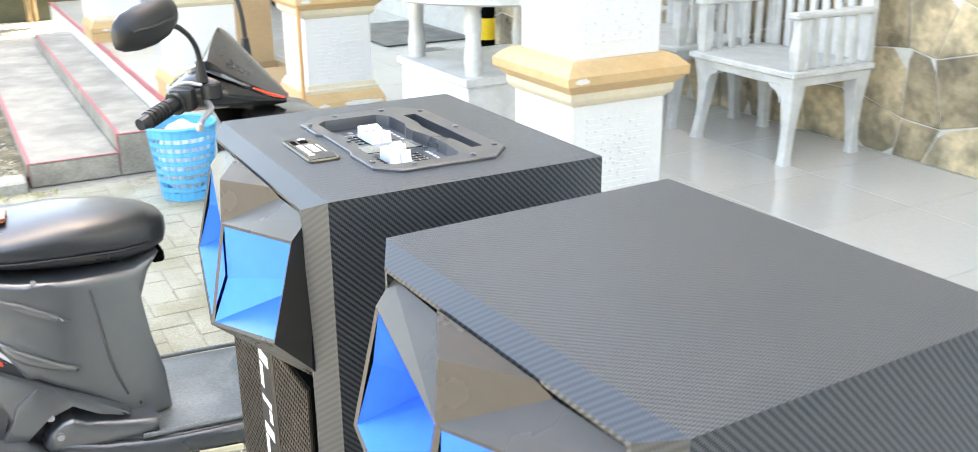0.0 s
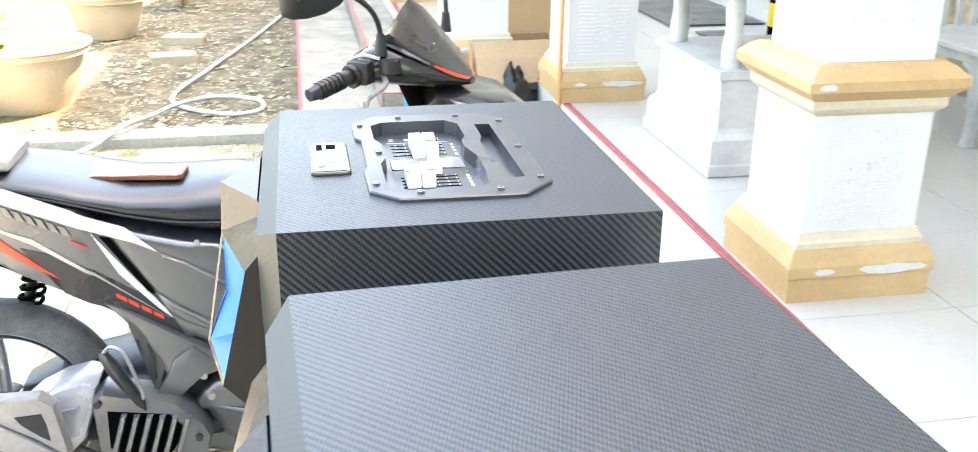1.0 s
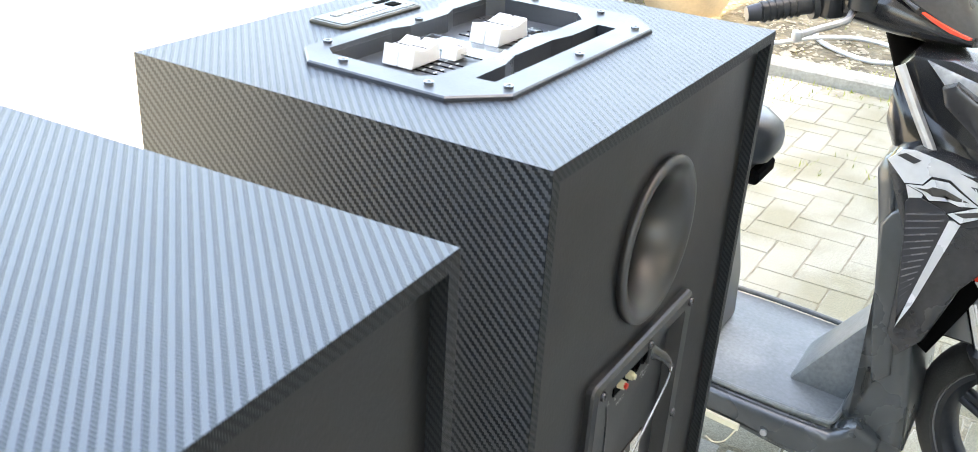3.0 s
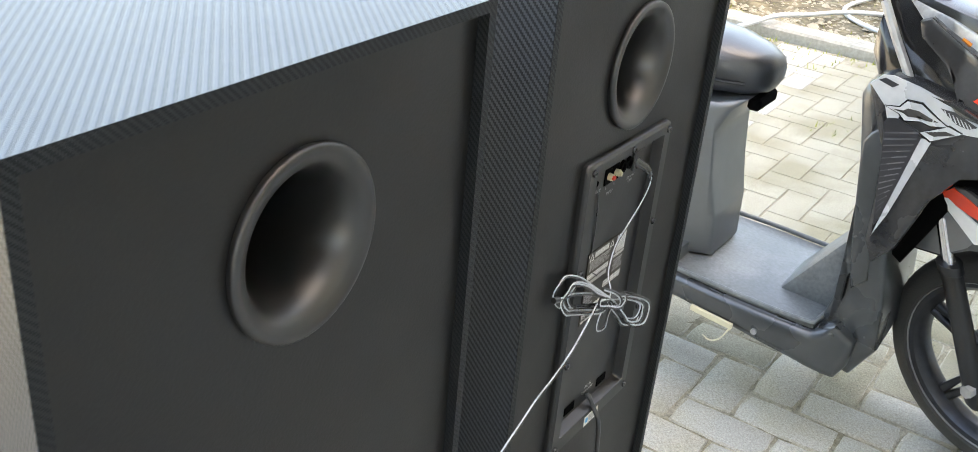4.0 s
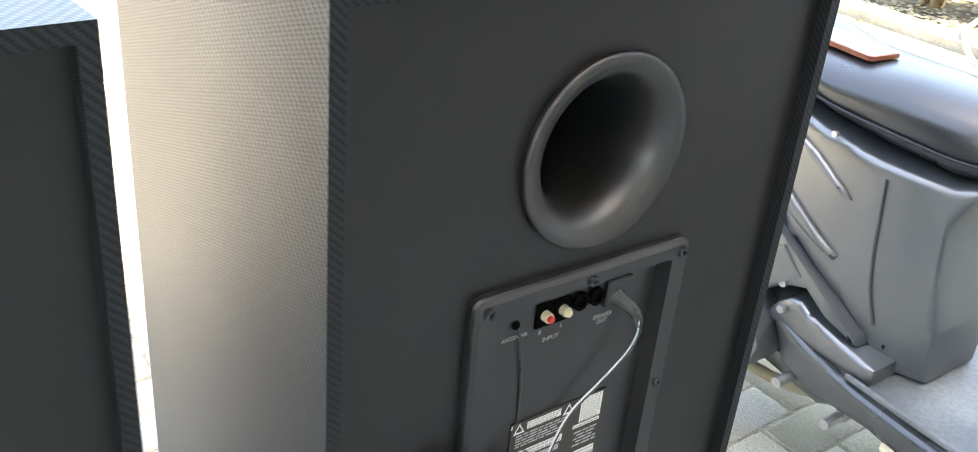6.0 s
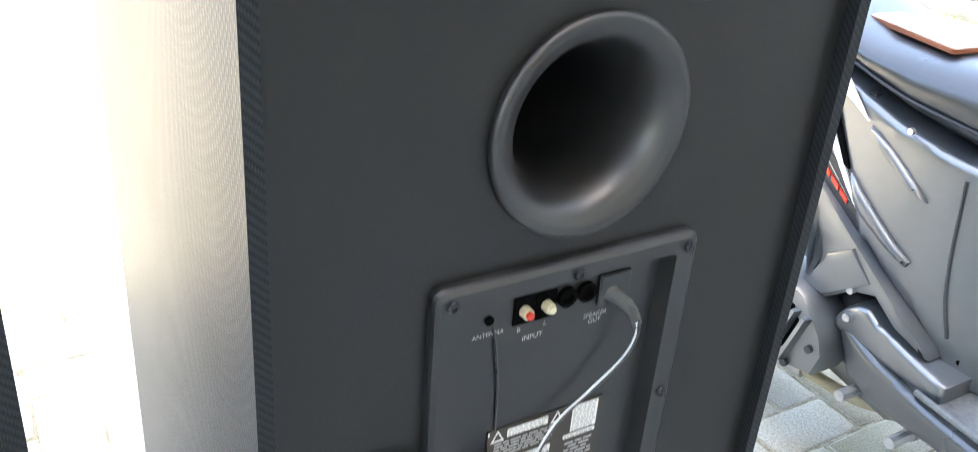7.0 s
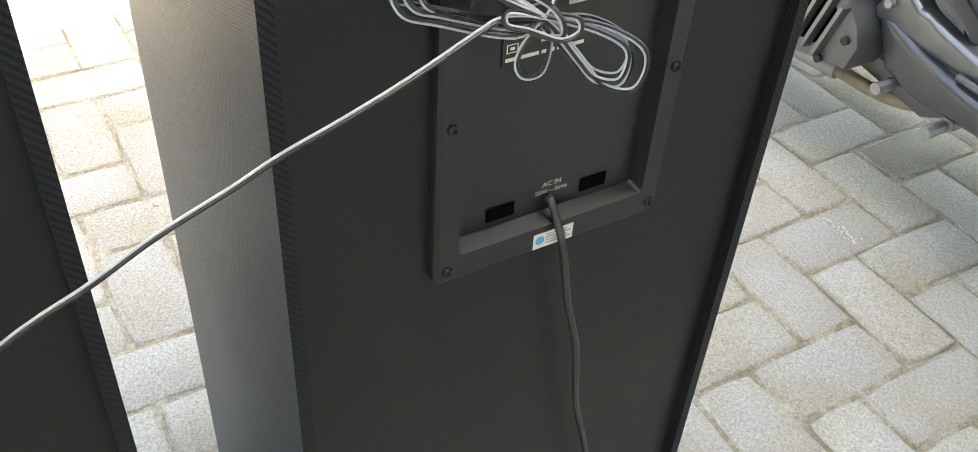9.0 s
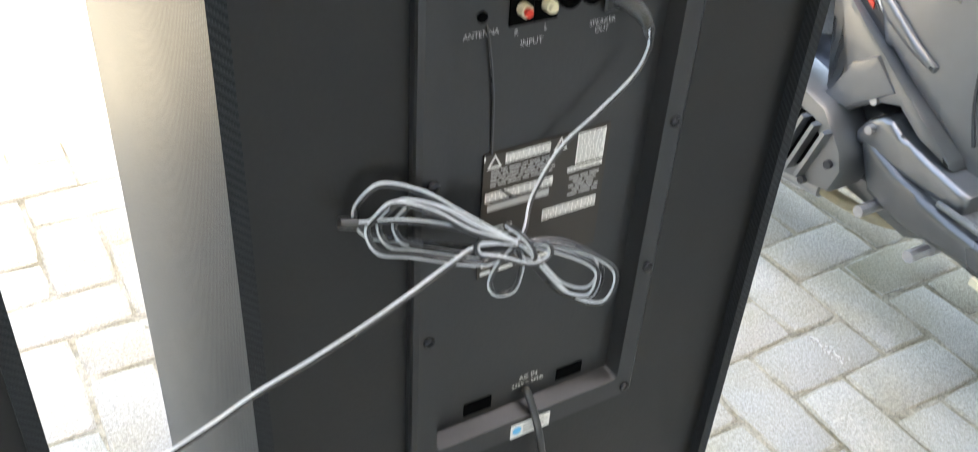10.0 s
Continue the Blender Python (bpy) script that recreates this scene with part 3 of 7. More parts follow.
def pillar(y, x=1.19):
    p = thing("pillar", "white carved porch pillar with tan stepped base and tan collar", "pillar", (x, y + 0.21, PZ), "porch pillars")

    def tier(name, levels, m, label=""):
        part(name, loft([[Vector((sx * h, sy * h, z)) for sx, sy in ((-1, -1), (1, -1), (1, 1), (-1, 1))] for h, z in levels]), m, p, label)
    tier("plinth", [(0.212, 0.0), (0.212, 0.070), (0.218, 0.074), (0.218, 0.105), (0.205, 0.135), (0.196, 0.150)], M["tan"], "tan plinth with flaking paint")
    tier("base_moulding", [(0.192, 0.150), (0.192, 0.165), (0.184, 0.172), (0.178, 0.190)], M["cream"], "cream moulding")
    tier("lower_shaft", [(0.170, 0.185), (0.170, 0.520)], M["plaster"])
    tier("neck_moulding", [(0.168, 0.515), (0.186, 0.530), (0.192, 0.540), (0.192, 0.562)], M["cream"], "cream moulding")
    tier("collar", [(0.194, 0.562), (0.214, 0.582), (0.226, 0.592), (0.226, 0.618), (0.198, 0.645), (0.180, 0.655)], M["tan"], "tan collar")
    tier("upper_shaft", [(0.155, 0.655), (0.155, 3.622)], M["plaster"])
    rr = random.Random(int(y * 10))
    for side in range(2):
        for h, z0, z1 in ((0.170, 0.22, 0.50), (0.155, 0.70, 1.15)):
            bm = bmesh.new()
            n = int((z1 - z0) / 0.019)
            for i in range(n):
                z = z0 + i * 0.019
                u = -0.12
                while u < 0.11:
                    w = rr.uniform(0.015, 0.07)
                    mid = abs((z - (z0 + z1) / 2) / (z1 - z0)) * 2
                    if abs(u + w / 2) > 0.055 * (1 - mid) or rr.random() < 0.25:
                        a, b = u, min(u + w, 0.12)
                        if side == 0:
                            box(a, b, -h - 0.003, -h, z, z + 0.007, bm=bm)
                        else:
                            box(-h - 0.003, -h, a, b, z, z + 0.007, bm=bm)
                    u += w + rr.uniform(0.006, 0.02)
            # curled leaf in the middle of the panel
            for i in range(22):
                a = i * 0.62
                r = 0.012 + 0.0021 * i
                cz = (z0 + z1) / 2 + r * math.sin(a) * 1.4
                cu = r * math.cos(a)
                if side == 0:
                    box(cu - 0.008, cu + 0.008, -h - 0.004, -h, cz - 0.004, cz + 0.004, bm=bm)
                else:
                    box(-h - 0.004, -h, cu - 0.008, cu + 0.008, cz - 0.004, cz + 0.004, bm=bm)
            part("carved_relief", bm, M["plaster"], p)
    # flaked patches on the plinth and collar
    def flake(u0, u1, z0, z1, h):
        pts = []
        k = 30
        for i in range(k):
            a = 2 * math.pi * i / k
            s = rr.uniform(0.55, 1.1)
            pts.append(((u0 + u1) / 2 + (u1 - u0) / 2 * math.cos(a) * (0.8 + 0.2 * s), (z0 + z1) / 2 + (z1 - z0) / 2 * math.sin(a) * s))
        part("flaked_patch", prism(pts, -h - 0.0015, -h + 0.01), M["chip"], p, "bare plaster where paint has flaked")
    flake(-0.01, 0.20, 0.074, 0.106, 0.218)
    flake(-0.14, -0.08, 0.08, 0.10, 0.218)
    flake(-0.20, -0.15, 0.595, 0.616, 0.226)
    return p


for y, x in ((1.54, 1.19), (3.80, 1.13), (4.60, 0.665), (7.10, 0.62)):
    pillar(y, x)


def chair(y):
    c = thing("garden_chair", "whitewashed carved wooden armchair with slatted back on the porch", "chair", (2.66, y, PZ), "porch chairs")
    c.scale = (1, 1, 0.925)
    W2 = 0.305
    part("seat", box(-0.26, 0.22, -W2 - 0.02, W2 + 0.02, 0.405, 0.435, 0.006), M["wood"], c)
    part("apron", box(-0.235, 0.20, -W2, W2, 0.362, 0.405, 0.004), M["wood"], c)
    for sy in (-1, 1):
        for sx in (-1, 1):
            pts = []
            for z, off, r in ((0.0, 0.020, 0.023), (0.03, 0.016, 0.020), (0.14, 0.0, 0.020), (0.25, -0.010, 0.027), (0.33, -0.012, 0.034), (0.405, -0.005, 0.040)):
                o = off if sx < 0 else off * 0.4
                cx, cy = (-0.205 - o) if sx < 0 else 0.18 + o, sy * (W2 - 0.035 + o * 0.5)
                pts.append([Vector((cx + a * r, cy + b * r, z)) for a, b in ((-1, -1), (0, -1.1), (1, -1), (1.1, 0), (1, 1), (0, 1.1), (-1, 1), (-1.1, 0))])
            part("leg", loft(pts), M["wood"], c, smooth=50)
        part("arm_post", loft([[Vector((-0.20 + a * r, sy * (W2 - 0.02) + b * r, z)) for a, b in ((-1, -1), (1, -1), (1, 1), (-1, 1))] for z, r in ((0.435, 0.020), (0.52, 0.028), (0.60, 0.020), (0.66, 0.026))]), M["wood"], c)
        part("armrest", box(-0.25, 0.22, sy * (W2 - 0.02) - 0.03, sy * (W2 - 0.02) + 0.03, 0.66, 0.69, 0.008), M["wood"], c)
        for k in range(4):
            xs = -0.115 + 0.078 * k
            part("side_slat", box(xs - 0.017, xs + 0.017, sy * (W2 - 0.02) - 0.008, sy * (W2 - 0.02) + 0.008, 0.435, 0.66, 0.003), M["wood"], c)
        part("back_post", box(0.185, 0.225, sy * (W2 - 0.02) - 0.022, sy * (W2 - 0.02) + 0.022, 0.435, 0.98, 0.005), M["wood"], c)
    for sy in (-1, 1):
        part("corner_bracket", prism([(sy * (W2 - 0.075), 0.365), (sy * (W2 - 0.15), 0.365), (sy * (W2 - 0.135), 0.345), (sy * (W2 - 0.105), 0.335), (sy * (W2 - 0.085), 0.310), (sy * (W2 - 0.075), 0.280)], -0.228, -0.205, 0.002, axis='x'), M["wood"], c, "carved corner bracket")
    for i in range(8):
        yy = -W2 + 0.055 + i * (2 * W2 - 0.11) / 7
        part("slat", box(0.195, 0.213, yy - 0.020, yy + 0.020, 0.435, 0.90, 0.004), M["wood"], c)
    part("top_rail", prism([(-W2, 0.90), (W2, 0.90), (W2, 0.95), (0.12, 1.0), (0, 1.02), (-0.12, 1.0), (-W2, 0.95)], 0.186, 0.224, 0.006, axis='x'), M["wood"], c)
    return c


chair(2.37)
chair(3.12)

table = thing("pedestal_table", "white painted round table on posts over a panelled box base", "table", (1.55, 2.97, PZ))
part("plinth", box(-0.37, 0.37, -0.37, 0.37, 0.0, 0.05, 0.006), M["wood"], table)
part("base_box", loft([[Vector((sx * h, sy * h, z)) for sx, sy in ((-1, -1), (1, -1), (1, 1), (-1, 1))] for h, z in ((0.36, 0.05), (0.355, 0.14), (0.335, 0.16), (0.325, 0.18), (0.325, 0.36), (0.34, 0.37), (0.34, 0.40))]), M["wood"], table)
for sx in (-1, 1):
    for sy in (-1, 1):
        part("post", revolve([(0.036, 0.40), (0.040, 0.46), (0.030, 0.54), (0.036, 0.62), (0.030, 0.66), (0.046, 0.69)], 14, 'z', (sx * 0.27, sy * 0.27, 0)), M["wood"], table, smooth=True)
part("tabletop", revolve([(0.0, 0.69), (0.48, 0.69), (0.505, 0.70), (0.505, 0.72), (0.49, 0.73), (0.0, 0.73)], 48), M["wood"], table, smooth=30)

bol = thing("striped_post", "yellow and black striped post standing on the porch", "post", (2.57, 4.93, PZ))
for i in range(6):
    part("band", cyl((0, 0, i * 0.14), (0, 0, i * 0.14 + 0.14), 0.055, n=20), M["yellow"] if i % 2 else M["dark"], bol, "yellow band" if i % 2 else "black band", smooth=True)
m2 = thing("doormat", "small dark doormat beside the striped post", "mat", (2.40, 5.30, PZ))
part("tread", box(-0.11, 0.11, -0.22, 0.22, 0.0, 0.012, 0.004), M["seat"], m2)
mt = thing("doormat", "dark blue and black doormat on the porch tiles", "mat", (2.55, 6.3, PZ))
part("tread", box(-0.35, 0.35, -0.55, 0.55, 0.0, 0.012, 0.004), M["seat"], mt)
sh = thing("shoe_rack", "low brown wooden rack against the far porch wall", "rack", (1.9, 8.6, PZ))
for z in (0.05, 0.25, 0.45):
    part("shelf", box(-0.4, 0.4, -0.15, 0.15, z, z + 0.025, 0.003), M["brownwood"], sh)
for sx in (-1, 1):
    part("side", box(sx * 0.4 - 0.012, sx * 0.4 + 0.012, -0.15, 0.15, 0.0, 0.5, 0.003), M["brownwood"], sh)
pole = thing("bamboo_pole", "thin orange-brown pole standing at the porch edge", "pole", (0.915, 3.80, 0.0))
part("shaft", cyl((0, 0, 0), (0.015, 0.02, 2.9), 0.011, 0.009, 12), M["rope"], pole, smooth=True)

# ---------------------------------------------------------------- garden, ramps and yard clutter
single("garden_kerb", box(-7.0, -0.34, 4.42, 4.58, -0.028, 0.055, 0.012), M["kerb"], "pale concrete kerb along the garden bed", "kerb", kind="structure")
bm = bmesh.new()
nx, ny = 70, 60
gv = [[bm.verts.new((-7.0 + 6.68 * i / nx, 4.57 + 6.0 * j / ny, 0.035 + 0.018 * noise.noise((i * 0.5, j * 0.5, 0)) + 0.02 * noise.noise((i * 0.13, j * 0.13, 3)))) for j in range(ny + 1)] for i in range(nx + 1)]
for i in range(nx):
    for j in range(ny):
        bm.faces.new((gv[i][j], gv[i + 1][j], gv[i + 1][j + 1], gv[i][j + 1]))
single("garden_soil", bm, M["soil"], "bare garden bed of dark soil and stones", "soil", kind="structure", smooth=True)
bm = bmesh.new()
rp = random.Random(3)
for i in range(3600):
    x, y = rp.uniform(-3.0, -0.36), 4.62 + rp.random() ** 1.5 * 4.5
    r = rp.uniform(0.006, 0.020) * (1.0 if rp.random() < 0.93 else 1.8)
    a = rp.uniform(0, 6.28)
    sc = (rp.uniform(0.7, 1.3), rp.uniform(0.6, 1.2), rp.uniform(0.4, 0.7))
    vs = [bm.verts.new((x + r * sc[0] * p[0] * math.cos(a) - r * sc[1] * p[1] * math.sin(a), y + r * sc[0] * p[0] * math.sin(a) + r * sc[1] * p[1] * math.cos(a), 0.038 + r * sc[2] * p[2]))
          for p in ((1, 0, 0), (0.3, 0.9, 0.1), (-0.8, 0.6, 0), (-0.8, -0.6, 0), (0.3, -0.9, 0.1), (0.2, 0.1, 1.0))]
    for k in range(5):
        bm.faces.new((vs[k], vs[(k + 1) % 5], vs[5]))
single("pebbles", bm, M["pebble"], "scattered pale pebbles on the soil", "pebbles", kind="stuff")
bm = bmesh.new()
for i in range(1500):
    if i % 3:
        x, y = rp.uniform(-2.6, -0.2), 4.38 - rp.random() ** 2 * 1.2
        if noise.noise((x * 1.7, y * 1.7, 5)) < 0.02:
            continue
        z = -0.006
    else:
        x, y, z = rp.uniform(-0.62, -0.36) if rp.random() < 0.5 else rp.uniform(-2.5, -0.4), 4.6 + rp.random() ** 2 * 2.6, 0.03
    h, a, w = rp.uniform(0.01, 0.035), rp.uniform(0, 6.28), rp.uniform(0.002, 0.004)
    dx, dy = math.cos(a), math.sin(a)
    bm.faces.new([bm.verts.new(p) for p in ((x - dy * w, y + dx * w, z), (x + dy * w, y - dx * w, z), (x + dx * h * 0.7, y + dy * h * 0.7, z + h))])
single("weeds", bm, M["leaf"], "small weeds and grass between pavers and in the bed", "weeds", kind="stuff")


def slab(x0, x1, z, name, label):
    s = single(name, box(x0, x1, 4.56, 8.6, -0.028, z, 0.008), M["concrete"], label, "ramp", kind="structure")
    for nm, b in (("red_line", box(x0 - 0.002, x0 + 0.018, 4.56, 8.6, z, z + 0.002)), ("red_line", box(x0 + 0.018, x1 - 0.002, 4.557, 4.575, z, z + 0.002)),
                  ("red_line", box(x0 - 0.0015, x0 + 0.0, 4.56, 4.62, 0.0, z))):
        part(nm, b, M["redtrim"], s, "worn red painted edge")
    return s


slab(-0.32, 0.13, 0.10, "low_ramp", "low worn concrete step with red painted edges")
slab(0.13, 0.42, 0.20, "high_ramp", "higher worn concrete step with red painted edges")
wing = single("porch_wing", box(0.424, PX + 0.02, 4.504, 10.0, -0.028, PZ - 0.006), M["riser"], "porch wing with cream riser", "floor", kind="structure")
part("wing_tile", box(0.45, PX + 0.034, 4.53, 10.0, PZ - 0.006, PZ, 0.001), M["tile"], wing)
part("red_edge", box(0.420, 0.450, 4.50, 10.0, PZ - 0.014, PZ + 0.002), M["redtrim"], wing, "dark red painted edge")
part("red_edge", box(0.450, PX - 0.005, 4.50, 4.53, PZ - 0.014, PZ + 0.002), M["redtrim"], wing, "dark red painted edge")

hose = thing("garden_hose", "pale grey garden hose looped over the soil and kerb", "hose")
part("pipe", tube([(-0.36, 10.0, 0.06), (-0.37, 8.6, 0.06), (-0.62, 7.2, 0.06), (-0.92, 5.9, 0.06), (-1.05, 5.32, 0.055), (-1.00, 5.05, 0.055), (-0.84, 4.88, 0.055), (-0.66, 4.80, 0.055), (-0.53, 4.90, 0.055), (-0.56, 5.10, 0.06),
                   (-0.78, 5.18, 0.068), (-0.98, 5.02, 0.075), (-1.12, 4.70, 0.085), (-1.22, 4.50, 0.095), (-1.32, 4.36, 0.05), (-1.45, 4.28, 0.014), (-1.62, 4.24, 0.014), (-1.82, 4.30, 0.014), (-1.97, 4.43, 0.085), (-2.06, 4.70, 0.10), (-2.14, 5.1, 0.14), (-2.26, 5.5, 0.30)], 0.0125, 6, 10), M["hose"], hose, smooth=True)
for x, y, z, a in ((-1.16, 6.35, 0.07, 12), (-1.15, 7.05, 0.07, -8)):
    b = thing("loose_brick", "pale weathered block lying on the soil", "brick", (x, y, z), "loose blocks", rz=a)
    part("block", box(-0.15, 0.15, -0.08, 0.08, -0.05, 0.03, 0.008), M["brick"], b)


def pot(x, y, r, h, label):
    p = thing("plant_pot", label, "plant pot", (x, y, 0.04))
    part("bowl", revolve([(0.0, 0.0), (r * 0.62, 0.0), (r * 0.80, h * 0.35), (r * 0.93, h * 0.75), (r * 0.95, h * 0.86), (r * 1.05, h * 0.88), (r * 1.06, h), (r * 0.98, h), (r * 0.94, h * 0.9), (0, h * 0.88)], 40), M["terracotta"], p, smooth=35)
    part("rim", revolve([(r * (1.06 + 0.035 * math.cos(t)), h + r * 0.035 * math.sin(t)) for t in [2 * math.pi * i / 10 for i in range(10)]], 40, 'z', closed=True), M["terracotta"], p, "rounded pot rim", smooth=True)
    part("potting_soil", cyl((0, 0, h * 0.86), (0, 0, h * 0.90), r * 0.95, n=32), M["soil"], p, "dark potting soil")
    return p


pot(-1.84, 5.20, 0.35, 0.36, "large sand-coloured pot standing in the sunlit bed")
pot(-1.75, 7.4, 0.30, 0.32, "sand-coloured pot deeper in the bed")


def shrub(x, y, h, spread, n, leafm, label, lr=0.055, seed=1):
    s = thing("shrub", label, "shrub", (x, y, 0.04))
    rs = random.Random(seed)
    tw = []
    for k in range(7):
        a, t = rs.uniform(0, 6.28), rs.uniform(0.15, 0.5) * spread
        b0 = (rs.uniform(-0.06, 0.06), rs.uniform(-0.06, 0.06), 0)
        tip = (math.cos(a) * t, math.sin(a) * t, h * rs.uniform(0.65, 0.95))
        part("stem", tube([b0, (tip[0] * 0.3, tip[1] * 0.3, h * 0.4), tip], 0.020, 4, 8), M["bark"], s, smooth=True)
        tw.append(Vector(tip))
    bm = bmesh.new()
    for i in range(n):
        c = tw[i % 7] * rs.uniform(0.6, 1.0) + Vector((rs.gauss(0, spread * 0.22), rs.gauss(0, spread * 0.22), rs.gauss(0.05, h * 0.12)))
        c.z = max(c.z, h * 0.42)
        m = Matrix.Rotation(rs.uniform(0, 6.28), 3, 'Z') @ Matrix.Rotation(rs.uniform(-0.9, 0.9), 3, 'X')
        L, w = lr * rs.uniform(0.7, 1.3), lr * rs.uniform(0.25, 0.4)
        pts = [(0, 0, 0), (w, L * 0.4, 0.01), (w * 0.7, L * 0.8, 0), (0, L * 1.15, -0.012), (-w * 0.7, L * 0.8, 0), (-w, L * 0.4, 0.01)]
        bm.faces.new([bm.verts.new(c + m @ Vector(p)) for p in pts])
    part("foliage", bm, leafm, s, "yellow-green leaves" if leafm is M["leaf"] else "dark leaves")
    return s


shrub(-2.45, 4.95, 0.62, 0.60, 1300, M["leaf"], "sunlit yellow-green variegated shrub in the bed", 0.075, 2)
shrub(-3.1, 5.3, 0.7, 0.6, 900, M["leaf"], "yellow-green shrub behind the pots", 0.08, 4)
shrub(-1.35, 8.9, 0.6, 0.5, 450, M["leaf"], "low yellow-green shrub at the end of the bed", 0.06, 6)
for k, (x, y) in enumerate(((-0.6, 10.4), (-1.7, 10.6), (-3.0, 10.5), (0.3, 10.7))):
    shrub(x, y, 1.2, 0.9, 500, M["darkleaf"], "dark green shrub against the boundary wall", 0.09, 10 + k)
single("wall_boundary", box(-14, 0.9, 11.3, 11.5, -0.028, 1.9), M["wall"], "dark mossy boundary wall", "wall", kind="structure")

# added out of view to dim low light reaching the cabinets from -y
single("wall_yard", box(-8.0, 0.92, -4.4, -4.2, -0.028, 3.2), M["wall"], "added unseen wall that cuts light from the open side", "wall", kind="structure")

# basket of waste paper
bk = thing("waste_basket", "light blue slotted plastic basket full of white paper", "basket", (0.345, 3.96, 0.0))
rings = []
for k in range(9):
    t = k / 8
    rings.append((0.118 + 0.045 * t, 0.36 * t))
for k in range(8):
    (r0, z0), (r1, z1) = rings[k], rings[k + 1]
    hh = (z1 - z0) * (0.9 if k in (0, 7) else 0.5)
    part("hoop", revolve([(r0, z0), (r0 + (r1 - r0) * 0.5, z0 + hh), (r0 + (r1 - r0) * 0.5 - 0.003, z0 + hh), (r0 - 0.003, z0)], 36, 'z', closed=True), M["bluebin"], bk)
for i in range(24):
    a = 2 * math.pi * i / 24
    part("rib", cyl((0.118 * math.cos(a), 0.118 * math.sin(a), 0.0), (0.162 * math.cos(a), 0.162 * math.sin(a), 0.36), 0.004, n=6), M["bluebin"], bk)
part("base", cyl((0, 0, 0), (0, 0, 0.006), 0.118, n=36), M["bluebin"], bk)
part("rim", revolve([(0.164 + 0.008 * math.cos(a), 0.362 + 0.008 * math.sin(a)) for a in [2 * math.pi * i / 8 for i in range(8)]], 36, closed=True), M["bluebin"], bk, smooth=True)
pp = thing("waste_paper", "crumpled white paper filling the basket", "paper", (0.345, 3.96, 0.0))
bm = bmesh.new()
bmesh.ops.create_icosphere(bm, subdivisions=4, radius=1.0)
for v in bm.verts:
    n_ = noise.noise(v.co * 3.2) * 0.16 + noise.noise(v.co * 8) * 0.07
    v.co = Vector((v.co.x * 0.118, v.co.y * 0.118, 0.19 + v.co.z * 0.185)) * 1.0 + v.co * n_ * 0.10
part("wad", bm, M["paper"], pp)

tray = thing("blue_crate", "light blue open plastic crate beside the porch riser", "crate", (0.845, 3.90, 0.0), rz=-24)
bm = bmesh.new()
w, d, h = 0.105, 0.17, 0.15
lo, hi = [(-w * 0.85, -d * 0.85), (w * 0.85, -d * 0.85), (w * 0.85, d * 0.85), (-w * 0.85, d * 0.85)], [(-w, -d), (w, -d), (w, d), (-w, d)]
loft([[Vector((x, y, 0)) for x, y in lo], [Vector((x, y, h)) for x, y in hi], [Vector((x * 1.06, y * 1.04, h)) for x, y in hi], [Vector((x * 1.06, y * 1.04, h + 0.006)) for x, y in hi], [Vector((x * 0.95, y * 0.97, h + 0.006)) for x, y in hi], [Vector((x * 0.95, y * 0.95, 0.006)) for x, y in lo]], bm)
part("shell", bm, M["bluebin"], tray)
bag = thing("bin_bag", "crumpled black plastic bin bag leaning by the step", "bag", (0.80, 4.36, 0.0))
bm = bmesh.new()
bmesh.ops.create_icosphere(bm, subdivisions=4, radius=1.0)
for v in bm.verts:
    k = 1 + 0.16 * noise.noise(v.co * 2.2) + 0.08 * noise.noise(v.co * 6)
    top = max(0, v.co.z - 0.55) * 1.2
    v.co = Vector((v.co.x * 0.14 * (1 - top), v.co.y * 0.13 * (1 - top), 0.16 + v.co.z * 0.17 + top * 0.07)) * k
    v.co.z = max(v.co.z, 0.0)
part("film", bm, M["bag"], bag, smooth=60)


def carton(x, y, z, w, d, h, a, label):
    c = thing("cardboard_box", label, "cardboard box", (x, y, z), "cartons on the step", rz=a)
    part("carton", loft([[Vector((sx * w, sy * d, zz)) for sx, sy in ((-1, -1), (1, -1), (1, 1), (-1, 1))] for zz in (0, h)] + [[Vector((sx * (w - 0.005), sy * (d - 0.005), zz)) for sx, sy in ((-1, -1), (1, -1), (1, 1), (-1, 1))] for zz in (h, 0.01)]), M["cardboard"], c)
    part("flap", box(-w, w, -d - 0.004, -d, h - 0.14, h, 0.001), M["cardboard"], c)
    return c


cf = carton(0.86, 4.68, PZ, 0.25, 0.12, 0.16, 4, "flattened open brown cardboard box on the step")
part("loose_flap", loft([[Vector((x, y, z)), Vector((x, y + 0.004, z + 0.004)), Vector((x2, y + 0.004, z + 0.004)), Vector((x2, y, z))] for x, x2, y, z in ((-0.25, 0.25, -0.125, 0.16), (-0.26, 0.24, -0.24, 0.09), (-0.27, 0.22, -0.34, -0.02))]), M["cardboard"], cf, "drooping front flap")
carton(1.12, 5.72, PZ, 0.20, 0.20, 0.46, -6, "tall brown cardboard box stuffed with bottles")
